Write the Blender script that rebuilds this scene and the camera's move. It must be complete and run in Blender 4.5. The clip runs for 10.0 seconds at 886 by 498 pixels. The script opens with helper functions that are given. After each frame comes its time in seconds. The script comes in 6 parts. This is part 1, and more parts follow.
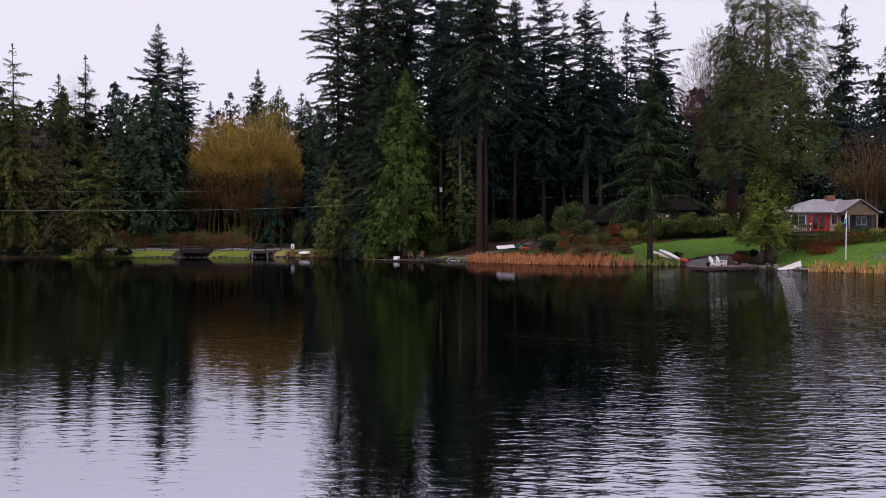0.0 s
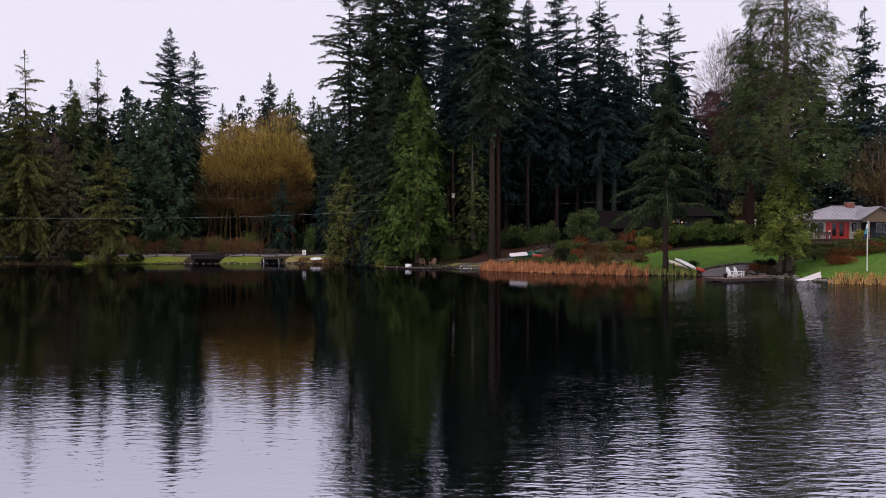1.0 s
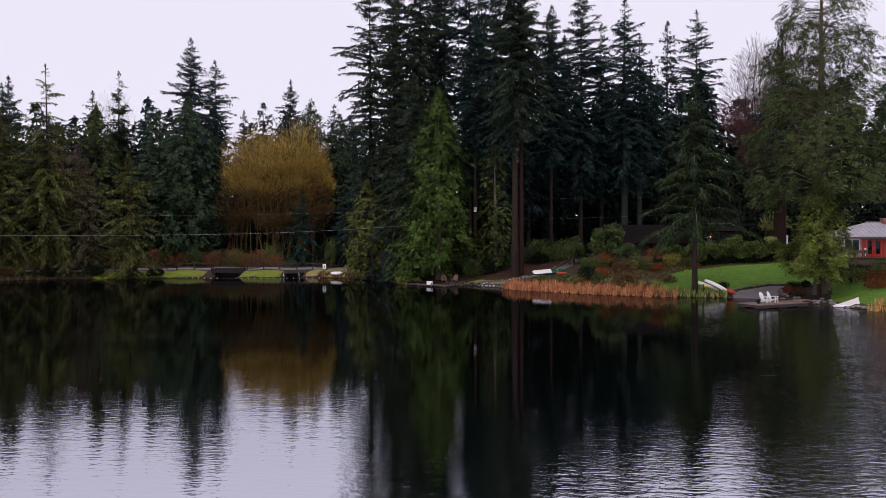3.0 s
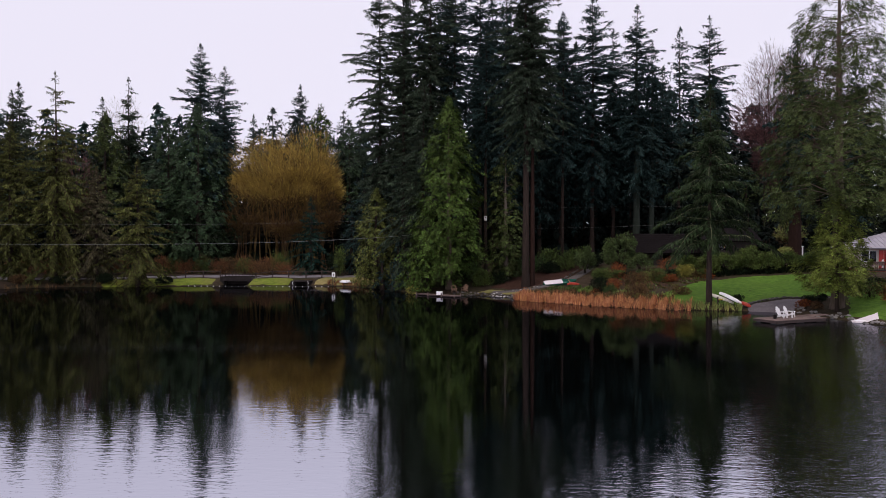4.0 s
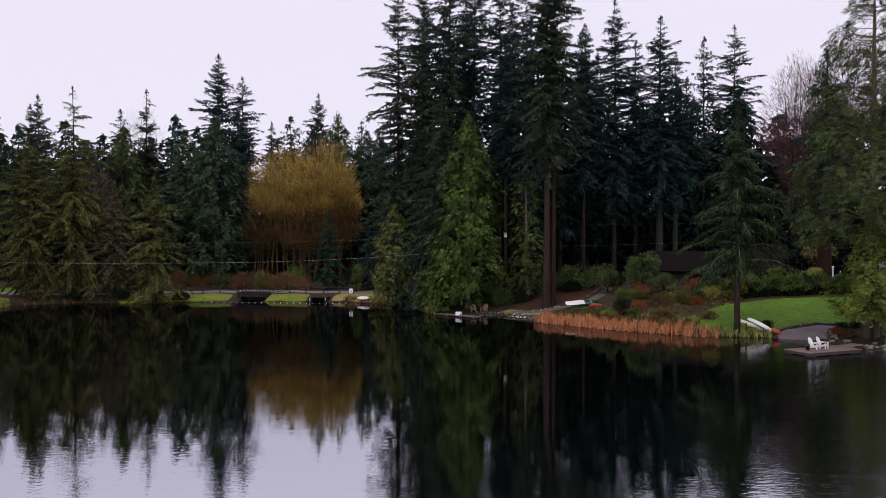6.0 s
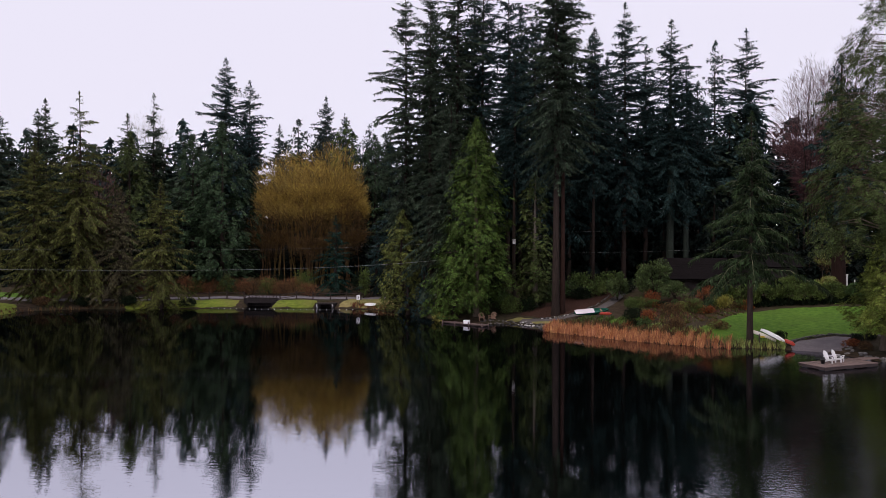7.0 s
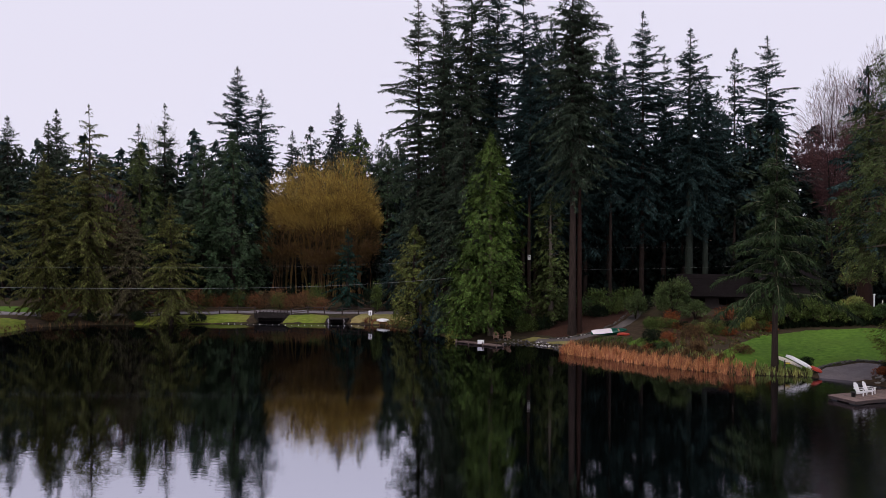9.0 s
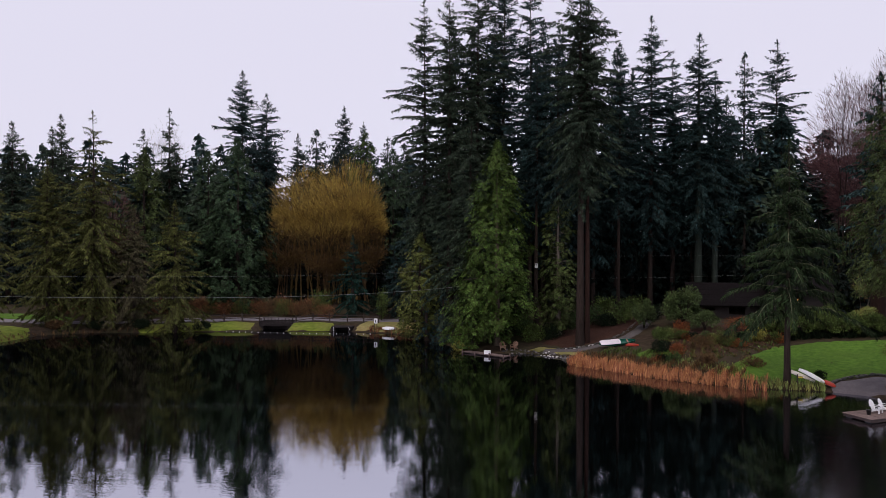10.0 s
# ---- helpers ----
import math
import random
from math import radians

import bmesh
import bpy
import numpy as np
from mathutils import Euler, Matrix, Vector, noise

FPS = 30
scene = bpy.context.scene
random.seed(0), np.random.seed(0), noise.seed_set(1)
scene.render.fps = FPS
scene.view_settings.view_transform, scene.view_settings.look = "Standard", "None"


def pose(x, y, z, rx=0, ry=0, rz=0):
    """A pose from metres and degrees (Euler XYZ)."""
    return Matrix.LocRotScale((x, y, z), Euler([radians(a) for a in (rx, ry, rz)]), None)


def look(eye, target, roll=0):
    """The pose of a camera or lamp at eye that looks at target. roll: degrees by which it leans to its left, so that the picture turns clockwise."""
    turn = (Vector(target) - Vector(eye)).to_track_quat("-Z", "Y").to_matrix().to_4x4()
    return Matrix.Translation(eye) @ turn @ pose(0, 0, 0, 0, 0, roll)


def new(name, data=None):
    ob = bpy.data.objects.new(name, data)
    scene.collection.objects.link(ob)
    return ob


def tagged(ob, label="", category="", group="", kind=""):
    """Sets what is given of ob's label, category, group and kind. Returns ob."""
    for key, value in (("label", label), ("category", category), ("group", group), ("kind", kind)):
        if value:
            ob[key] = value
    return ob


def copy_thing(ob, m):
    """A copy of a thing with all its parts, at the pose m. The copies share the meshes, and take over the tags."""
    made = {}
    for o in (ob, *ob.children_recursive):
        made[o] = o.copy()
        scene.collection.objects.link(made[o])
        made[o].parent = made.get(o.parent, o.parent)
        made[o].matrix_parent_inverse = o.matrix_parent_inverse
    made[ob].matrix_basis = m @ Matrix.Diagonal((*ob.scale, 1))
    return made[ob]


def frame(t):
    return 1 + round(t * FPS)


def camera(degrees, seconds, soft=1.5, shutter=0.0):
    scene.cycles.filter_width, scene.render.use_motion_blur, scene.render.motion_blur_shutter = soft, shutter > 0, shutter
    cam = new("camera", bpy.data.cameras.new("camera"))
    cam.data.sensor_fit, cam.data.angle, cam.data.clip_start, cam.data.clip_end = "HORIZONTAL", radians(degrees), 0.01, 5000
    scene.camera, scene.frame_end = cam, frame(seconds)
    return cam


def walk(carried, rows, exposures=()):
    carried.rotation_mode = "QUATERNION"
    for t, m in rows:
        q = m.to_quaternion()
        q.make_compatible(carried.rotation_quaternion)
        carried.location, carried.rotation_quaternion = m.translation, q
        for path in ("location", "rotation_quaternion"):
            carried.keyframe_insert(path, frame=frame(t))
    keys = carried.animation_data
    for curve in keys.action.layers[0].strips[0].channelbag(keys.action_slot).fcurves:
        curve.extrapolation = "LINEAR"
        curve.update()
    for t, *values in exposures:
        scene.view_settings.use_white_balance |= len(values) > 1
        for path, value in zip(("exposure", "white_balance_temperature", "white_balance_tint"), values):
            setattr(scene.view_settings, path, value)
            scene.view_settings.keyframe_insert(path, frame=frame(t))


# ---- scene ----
cam = camera(59.7, 10.0, soft=0.8)
METRES, EYE, TILT, LEAN, TURN = 15.0, 3.1, -0.85, 0.0, 0.0
ROWS = [
    (0.0, 0.0, 0.0, 0.0, -0.0, 0.0, -0.0),
    (0.5, 0.0008, 0.0334, 0.039, 0.48, -0.08, 0.03),
    (1.0, -0.0012, 0.0631, 0.0767, 0.9, -0.1, 0.03),
    (1.5, 0.0, 0.0958, 0.1115, 1.33, -0.14, 0.03),
    (2.0, 0.0002, 0.128, 0.1511, 1.75, -0.17, 0.05),
    (2.5, -0.0016, 0.1587, 0.1936, 2.14, -0.19, 0.08),
    (4.0, -0.0194, 0.2523, 0.2963, 3.16, -0.02, -0.08),
    (4.5, -0.0182, 0.2848, 0.3394, 3.55, 0.01, -0.09),
    (5.0, -0.0227, 0.3153, 0.3819, 3.9, -0.02, -0.1),
    (5.5, -0.0322, 0.3426, 0.4225, 4.19, -0.02, -0.12),
    (7.0, -0.0423, 0.438, 0.515, 5.08, 0.02, -0.23),
    (7.5, -0.0448, 0.4731, 0.5489, 5.36, -0.0, -0.25),
    (8.0, -0.0474, 0.5088, 0.5872, 5.62, -0.03, -0.22),
    (8.5, -0.051, 0.5452, 0.6259, 5.86, -0.02, -0.24),
    (9.0, -0.0561, 0.5828, 0.6663, 6.08, -0.03, -0.22),
    (9.5, -0.0586, 0.6217, 0.7046, 6.32, -0.03, -0.21),
    (10.0, -0.0633, 0.6575, 0.7423, 6.54, -0.06, -0.22),
]
walk(cam, [(t, pose(0, 0, EYE, TILT, LEAN, TURN) @ pose(METRES * x, METRES * y, METRES * z, 90 + pitch, roll, yaw)) for t, x, y, z, yaw, pitch, roll in ROWS],
     exposures=[(0.0, 0.0, 6500, 10), (6.0, 0.0, 6500, 10), (8.0, -0.03, 6440, 10), (9.0, -0.08, 6410, 10), (10.0, -0.14, 6360, 10)])

# ---- overcast sky and a veiled sun ----
SUN_HEIGHT, SUN_TURN = radians(60), radians(205)
world = bpy.data.worlds.new("overcast_sky")
scene.world = world
world.use_nodes = True
wn, wl = world.node_tree.nodes, world.node_tree.links
wn.clear()
w_sky = wn.new("ShaderNodeTexSky")
w_sky.sky_type, w_sky.sun_disc = "NISHITA", False
w_sky.sun_elevation, w_sky.sun_rotation = SUN_HEIGHT, SUN_TURN
w_bg = wn.new("ShaderNodeBackground")
w_bg.inputs["Strength"].default_value = 0.05
w_cloud = wn.new("ShaderNodeBackground")
w_cloud.inputs["Color"].default_value = (0.84, 0.80, 0.935, 1)
# an overcast vault grows brighter towards the zenith
w_tc, w_sep, w_grad = wn.new("ShaderNodeTexCoord"), wn.new("ShaderNodeSeparateXYZ"), wn.new("ShaderNodeMapRange")
w_grad.interpolation_type = "SMOOTHSTEP"
w_grad.inputs["From Min"].default_value, w_grad.inputs["From Max"].default_value = 0.25, 1.0
w_grad.inputs["To Min"].default_value, w_grad.inputs["To Max"].default_value = 1.07, 1.7
wl.new(w_tc.outputs["Generated"], w_sep.inputs[0])
wl.new(w_sep.outputs["Z"], w_grad.inputs[0])
wl.new(w_grad.outputs[0], w_cloud.inputs["Strength"])
w_add = wn.new("ShaderNodeMixShader")
w_add.inputs[0].default_value = 0.93
w_out = wn.new("ShaderNodeOutputWorld")
wl.new(w_sky.outputs[0], w_bg.inputs[0])
wl.new(w_bg.outputs[0], w_add.inputs[1])
wl.new(w_cloud.outputs[0], w_add.inputs[2])
wl.new(w_add.outputs[0], w_out.inputs[0])

sun_data = bpy.data.lights.new("sun", "SUN")
sun_data.energy, sun_data.angle, sun_data.color = 0.9, radians(16), (1.0, 0.87, 0.70)
sun = new("sun", sun_data)
sun.matrix_world = look((-24, 10, 98), (0, 60, 0))


# ---- materials ----
def surface(name, c1, c2, scale=2.0, rough=0.7, bump=0.3, bscale=None, metal=0.0, island=0.0, each=0.0, stretch=(1, 1, 1), spec=0.4, c3=None, hue=0.0):
    """A mottled surface: two colours by noise at two scales, relief, and a shift of brightness by piece."""
    m = bpy.data.materials.new(name)
    m.use_nodes = True
    n, l = m.node_tree.nodes, m.node_tree.links
    p = n["Principled BSDF"]
    p.inputs["Roughness"].default_value = rough
    p.inputs["Metallic"].default_value = metal
    p.inputs["Specular IOR Level"].default_value = spec
    tc, mp = n.new("ShaderNodeTexCoord"), n.new("ShaderNodeMapping")
    mp.inputs["Scale"].default_value = stretch
    l.new(tc.outputs["Object"], mp.inputs[0])
    a, b = n.new("ShaderNodeTexNoise"), n.new("ShaderNodeTexNoise")
    a.inputs["Scale"].default_value, a.inputs["Detail"].default_value = scale, 5
    b.inputs["Scale"].default_value, b.inputs["Detail"].default_value = scale * 0.13, 3
    l.new(mp.outputs[0], a.inputs["Vector"])
    l.new(mp.outputs[0], b.inputs["Vector"])
    r = n.new("ShaderNodeValToRGB")
    r.color_ramp.elements[0].position, r.color_ramp.elements[1].position = 0.32, 0.68
    r.color_ramp.elements[0].color, r.color_ramp.elements[1].color = (*c1, 1), (*c2, 1)
    l.new(a.outputs[0], r.inputs[0])
    colour = r.outputs[0]
    mx = n.new("ShaderNodeMix")
    mx.data_type, mx.blend_type = "RGBA", "MIX"
    mx.inputs["B"].default_value = (*(c3 or tuple(0.6 * (u + v) / 2 for u, v in zip(c1, c2))), 1)
    k = n.new("ShaderNodeMapRange")
    k.inputs["From Min"].default_value, k.inputs["From Max"].default_value = 0.4, 0.68
    k.inputs["To Max"].default_value = 0.6
    l.new(b.outputs[0], k.inputs[0])
    l.new(k.outputs[0], mx.inputs["Factor"])
    l.new(colour, mx.inputs["A"])
    colour = mx.outputs["Result"]
    if island or each:
        h = n.new("ShaderNodeHueSaturation")
        g = n.new("ShaderNodeNewGeometry") if island else n.new("ShaderNodeObjectInfo")
        q = n.new("ShaderNodeMapRange")
        s = island or each
        q.inputs["To Min"].default_value, q.inputs["To Max"].default_value = 1 - s, 1 + s
        if island:
            e = n.new("ShaderNodeMath")
            e.operation = "POWER"
            e.inputs[1].default_value = 2.1
            q.inputs["To Min"].default_value, q.inputs["To Max"].default_value = 1 - s, 1 + 2.2 * s
            l.new(g.outputs["Random Per Island"], e.inputs[0])
            l.new(e.outputs[0], q.inputs[0])
        else:
            l.new(g.outputs["Random"], q.inputs[0])
        l.new(q.outputs[0], h.inputs["Value"])
        if hue:
            w = n.new("ShaderNodeMapRange")
            w.inputs["To Min"].default_value, w.inputs["To Max"].default_value = 0.5 - hue, 0.5 + hue
            l.new(g.outputs["Random Per Island" if island else "Random"], w.inputs[0])
            l.new(w.outputs[0], h.inputs["Hue"])
        l.new(colour, h.inputs["Color"])
        colour = h.outputs[0]
    l.new(colour, p.inputs["Base Color"])
    if bump:
        f = n.new("ShaderNodeTexNoise")
        f.inputs["Scale"].default_value, f.inputs["Detail"].default_value = bscale or scale * 4, 4
        l.new(mp.outputs[0], f.inputs["Vector"])
        d = n.new("ShaderNodeBump")
        d.inputs["Strength"].default_value, d.inputs["Distance"].default_value = bump, 0.05
        l.new(f.outputs[0], d.inputs["Height"])
        l.new(d.outputs[0], p.inputs["Normal"])
    return m


def leafy(name, c1, c2, island=0.42, hue=0.02, rough=0.6):
    return surface(name, c1, c2, scale=0.8, rough=rough, bump=0.0, island=island, hue=hue, spec=0.08)


# wide dark-to-bright ranges put lit tips and dim inner foliage into the colour
M_FIR = leafy("fir_needles", (0.0110, 0.0192, 0.0121), (0.0571, 0.0789, 0.0478))
# near-black needles: the deep shade under the stand is put into the colour
M_SHADE_UNDER = leafy("shade_black_needles", (0.0030, 0.0060, 0.0045), (0.0100, 0.0170, 0.0130))
M_FIR_DARK = leafy("shaded_fir_needles", (0.0069, 0.0159, 0.0150), (0.0340, 0.0658, 0.0606))
M_SPRUCE = leafy("spruce_needles", (0.0268, 0.0311, 0.0077), (0.1237, 0.1265, 0.0352))
M_LAKE_SPRUCE = leafy("lakeside_spruce_needles", (0.0058, 0.0112, 0.0044), (0.0333, 0.0524, 0.0195))
M_CEDAR = leafy("cedar_sprays", (0.0100, 0.0196, 0.0040), (0.0906, 0.1373, 0.0268))
M_CEDAR_DARK = leafy("dark_cedar_sprays", (0.0102, 0.0210, 0.0096), (0.0480, 0.0768, 0.0348))
M_CEDAR_OLIVE = leafy("olive_cedar_sprays", (0.0170, 0.0242, 0.0068), (0.0806, 0.1027, 0.0313))
M_CEDAR_GOLD = leafy("yellow_cedar_sprays", (0.0365, 0.0467, 0.0122), (0.1166, 0.1238, 0.0304))
# distant firs: haze is put into this paler, bluer needle colour
M_HAZE_FIR = leafy("haze_paled_fir_needles", (0.020, 0.034, 0.032), (0.042, 0.060, 0.056))
M_YOUNG_CEDAR = leafy("young_cedar_sprays", (0.0251, 0.0354, 0.0063), (0.1914, 0.2257, 0.0454))
M_TEAL = leafy("blue_spruce_needles", (0.0090, 0.0330, 0.0240), (0.0195, 0.0495, 0.0360))
M_OLD = leafy("bronzed_needles", (0.0580, 0.0538, 0.0291), (0.0900, 0.0754, 0.0395))
M_RHODO = leafy("rhododendron_leaves", (0.0148, 0.0282, 0.0085), (0.0954, 0.1498, 0.0490), rough=0.45)
M_RHODO_PALE = leafy("pale_rhododendron_leaves", (0.030, 0.047, 0.015), (0.112, 0.148, 0.054), rough=0.45)
M_SHRUB = leafy("shrub_leaves", (0.0235, 0.0373, 0.0100), (0.1462, 0.1898, 0.0505))
# also stands in for shadow under the rhododendrons and waterside boughs
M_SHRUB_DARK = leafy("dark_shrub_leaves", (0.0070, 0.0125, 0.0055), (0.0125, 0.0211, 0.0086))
M_YELLOW = leafy("yellow_shrub_leaves", (0.20, 0.19, 0.035), (0.34, 0.30, 0.08))
M_RUST = leafy("rusty_shrub_leaves", (0.1426, 0.0446, 0.0202), (0.2506, 0.0763, 0.0274))
M_BROWN = leafy("brown_shrub_twigs", (0.085, 0.050, 0.026), (0.140, 0.080, 0.036))
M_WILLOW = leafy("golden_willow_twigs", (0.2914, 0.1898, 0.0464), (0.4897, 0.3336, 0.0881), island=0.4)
# brown twigs; on the willow also darker because its dome is top-lit
M_WILLOW_LOW = leafy("darkened_brown_twigs", (0.0744, 0.0417, 0.0146), (0.1296, 0.0750, 0.0247), island=0.4)
M_RED_TWIG = leafy("red_alder_twigs", (0.0990, 0.0469, 0.0505), (0.1633, 0.0796, 0.0825), island=0.4)
M_PALE_TWIG = leafy("pale_birch_twigs", (0.1570, 0.1224, 0.1250), (0.2117, 0.1662, 0.1697), island=0.3)
M_DOGWOOD = leafy("red_dogwood_twigs", (0.1444, 0.0575, 0.0304), (0.2280, 0.1012, 0.0512))
M_REED = leafy("dry_reed_blades", (0.36, 0.135, 0.060), (0.58, 0.260, 0.130), island=0.35)
M_REED_TAN = leafy("tan_reed_blades", (0.42, 0.235, 0.085), (0.60, 0.36, 0.140), island=0.35)
M_IRIS = leafy("iris_blades", (0.1100, 0.1705, 0.0440), (0.3300, 0.2970, 0.0990), island=0.4, hue=0.04)
M_BARK = surface("ridged_bark", (0.0203, 0.0140, 0.0109), (0.0429, 0.0296, 0.0242), 3.0, 0.9, 1.0, 5.0, stretch=(3, 3, 0.35), spec=0.15)
M_BARK_RED = surface("red_cedar_bark", (0.0194, 0.0090, 0.0061), (0.0349, 0.0173, 0.0130), 3.0, 0.9, 1.0, 5.0, stretch=(3, 3, 0.3), spec=0.15)
M_BARK_PALE = surface("pale_weathered_bark", (0.120, 0.098, 0.079), (0.203, 0.169, 0.139), 3.0, 0.9, 0.8, 5.0, stretch=(3, 3, 0.35), spec=0.15)
M_BARK_GREY = surface("grey_brown_bark", (0.080, 0.060, 0.046), (0.145, 0.112, 0.088), 3.0, 0.9, 1.0, 5.0, stretch=(3, 3, 0.3), spec=0.15)
M_BARK_MOSS = surface("mossy_bark", (0.0225, 0.0275, 0.0220), (0.0400, 0.0523, 0.0396), 2.0, 0.9, 0.9, 5.0, stretch=(3, 3, 0.4), spec=0.15)
M_LIMB_MOSS = surface("moss_hung_limb", (0.085, 0.095, 0.055), (0.17, 0.17, 0.10), 2.0, 0.9, 0.6, 5.0, spec=0.15)
M_WILLOW_BARK = surface("golden_willow_bark", (0.1209, 0.0790, 0.0279), (0.2046, 0.1395, 0.0512), 3.0, 0.9, 0.6, 5.0, stretch=(3, 3, 0.35), spec=0.15)
M_SOIL = surface("forest_floor", (0.026, 0.018, 0.012), (0.056, 0.038, 0.024), 1.6, 0.95, 0.8, 7.0, c3=(0.030, 0.036, 0.014), spec=0.1)
M_MULCH = surface("bark_mulch", (0.0354, 0.0168, 0.0120), (0.0630, 0.0312, 0.0216), 5.0, 0.95, 0.9, 14.0, spec=0.1)
M_LAWN = surface("mown_lawn", (0.0471, 0.1039, 0.0086), (0.0968, 0.1879, 0.0196), 2.2, 0.9, 0.6, 25.0, c3=(0.062, 0.112, 0.014), spec=0.15)
M_ROUGH_GRASS = surface("rough_yellow_grass", (0.0783, 0.1120, 0.0119), (0.1603, 0.1981, 0.0250), 1.5, 0.9, 0.7, 18.0, c3=(0.16, 0.14, 0.04), spec=0.15)
M_DRY_GRASS = surface("dry_grass", (0.190, 0.150, 0.060), (0.280, 0.230, 0.090), 1.5, 0.9, 0.7, 18.0, c3=(0.10, 0.13, 0.03), spec=0.15)
M_GRAVEL = surface("grey_gravel", (0.081, 0.069, 0.067), (0.126, 0.111, 0.106), 6.0, 0.9, 0.6, 30.0, spec=0.2)
M_RAMP = surface("wet_gravel_ramp", (0.089, 0.076, 0.083), (0.140, 0.119, 0.128), 7.0, 0.8, 0.6, 30.0, spec=0.3)
M_ROAD = surface("worn_asphalt", (0.1456, 0.1292, 0.1440), (0.1960, 0.1766, 0.1920), 4.0, 0.85, 0.4, 25.0, spec=0.3)
M_STONE = surface("grey_stone", (0.112, 0.105, 0.101), (0.232, 0.217, 0.210), 4.0, 0.85, 0.7, 12.0, each=0.45, spec=0.3)
M_STONE_DARK = surface("dark_stone", (0.045, 0.042, 0.040), (0.115, 0.105, 0.100), 4.0, 0.85, 0.7, 12.0, each=0.6, spec=0.3)
M_STONE_PALE = surface("pale_stone", (0.34, 0.315, 0.30), (0.52, 0.49, 0.47), 4.0, 0.85, 0.6, 12.0, each=0.3, spec=0.3)
M_WOOD_GREY = surface("weathered_timber", (0.115, 0.080, 0.072), (0.190, 0.135, 0.118), 3.0, 0.85, 0.5, 9.0, stretch=(0.5, 4, 4), each=0.25, spec=0.25)
M_WOOD_DARK = surface("dark_timber", (0.036, 0.026, 0.024), (0.070, 0.050, 0.045), 3.0, 0.85, 0.5, 9.0, stretch=(0.5, 4, 4), each=0.2, spec=0.25)
M_BRIDGE = surface("near_black_timber", (0.012, 0.010, 0.010), (0.028, 0.022, 0.021), 3.0, 0.85, 0.5, 9.0, stretch=(0.5, 4, 4), each=0.2, spec=0.15)
M_WHITE = surface("white_paint", (0.74, 0.72, 0.73), (0.84, 0.82, 0.83), 3.0, 0.5, 0.1, 20.0, c3=(0.66, 0.64, 0.62))
M_CREAM = surface("cream_siding_paint", (0.400, 0.344, 0.288), (0.464, 0.400, 0.336), 2.0, 0.7, 0.15, 20.0)
M_TAN = surface("tan_gable_boards", (0.1800, 0.1290, 0.0780), (0.2280, 0.1680, 0.1050), 2.0, 0.75, 0.3, 10.0, stretch=(5, 1, 0.6))
M_SLATE_BLUE = surface("blue_grey_siding", (0.0578, 0.0660, 0.0825), (0.0825, 0.0908, 0.1100), 2.0, 0.75, 0.2, 14.0)
M_RED = surface("red_door_paint", (0.4050, 0.0243, 0.0230), (0.5022, 0.0365, 0.0324), 2.0, 0.45, 0.05, 20.0)
M_METAL_ROOF = surface("pale_metal_roof", (0.256, 0.237, 0.269), (0.333, 0.307, 0.339), 1.2, 0.5, 0.15, 8.0, metal=0.15)
M_BRICK = surface("red_brick", (0.22, 0.075, 0.052), (0.36, 0.135, 0.095), 6.0, 0.9, 0.4, 20.0, each=0.3)
M_MORTAR = surface("grey_mortar", (0.26, 0.24, 0.22), (0.34, 0.32, 0.30), 8.0, 0.95, 0.3, 30.0)
M_SHINGLE = surface("dark_shingles", (0.0055, 0.0039, 0.0039), (0.0094, 0.0070, 0.0074), 3.0, 0.9, 0.6, 12.0, spec=0.08)
M_BROWN_WALL = surface("brown_siding", (0.0252, 0.0189, 0.0176), (0.0378, 0.0286, 0.0260), 3.0, 0.85, 0.4, 10.0, stretch=(1, 1, 4))
M_PLASTIC_WHITE = surface("white_plastic", (0.76, 0.75, 0.76), (0.85, 0.84, 0.85), 2.0, 0.4, 0.05, 20.0, c3=(0.68, 0.67, 0.66))
M_HULL_CREAM = surface("cream_hull", (0.72, 0.66, 0.55), (0.82, 0.77, 0.68), 2.0, 0.4, 0.05, 20.0, c3=(0.6, 0.55, 0.44))
M_HULL_GREEN = surface("green_hull", (0.0110, 0.1100, 0.0715), (0.0193, 0.1485, 0.0990), 2.0, 0.4, 0.05, 20.0)
M_HULL_RED = surface("red_hull", (0.330, 0.027, 0.014), (0.420, 0.045, 0.021), 2.0, 0.4, 0.05, 20.0)
M_YELLOW_PAINT = surface("yellow_plastic", (0.60, 0.42, 0.04), (0.72, 0.52, 0.06), 2.0, 0.45, 0.05, 20.0)
M_BLACK = surface("black_plastic", (0.018, 0.018, 0.020), (0.035, 0.034, 0.036), 4.0, 0.5, 0.1, 20.0)
M_STEEL = surface("galvanised_wire", (0.36, 0.38, 0.36), (0.46, 0.48, 0.46), 6.0, 0.5, 0.0, metal=0.3)
M_CABLE = surface("weathered_cable", (0.20, 0.21, 0.20), (0.28, 0.29, 0.28), 6.0, 0.6, 0.0)
M_PINE = surface("sawn_pine", (0.252, 0.150, 0.096), (0.330, 0.204, 0.138), 3.0, 0.8, 0.3, 9.0, stretch=(4, 4, 0.6))
M_NAVY = surface("navy_cloth", (0.015, 0.025, 0.055), (0.03, 0.045, 0.085), 1.5, 0.9, 0.2, 8.0)
M_TEAL_CLOTH = surface("teal_cloth", (0.05, 0.26, 0.30), (0.09, 0.36, 0.40), 1.5, 0.9, 0.2, 8.0)
M_TARP = surface("pale_tarpaulin", (0.62, 0.55, 0.57), (0.72, 0.66, 0.68), 1.5, 0.6, 0.5, 4.0)
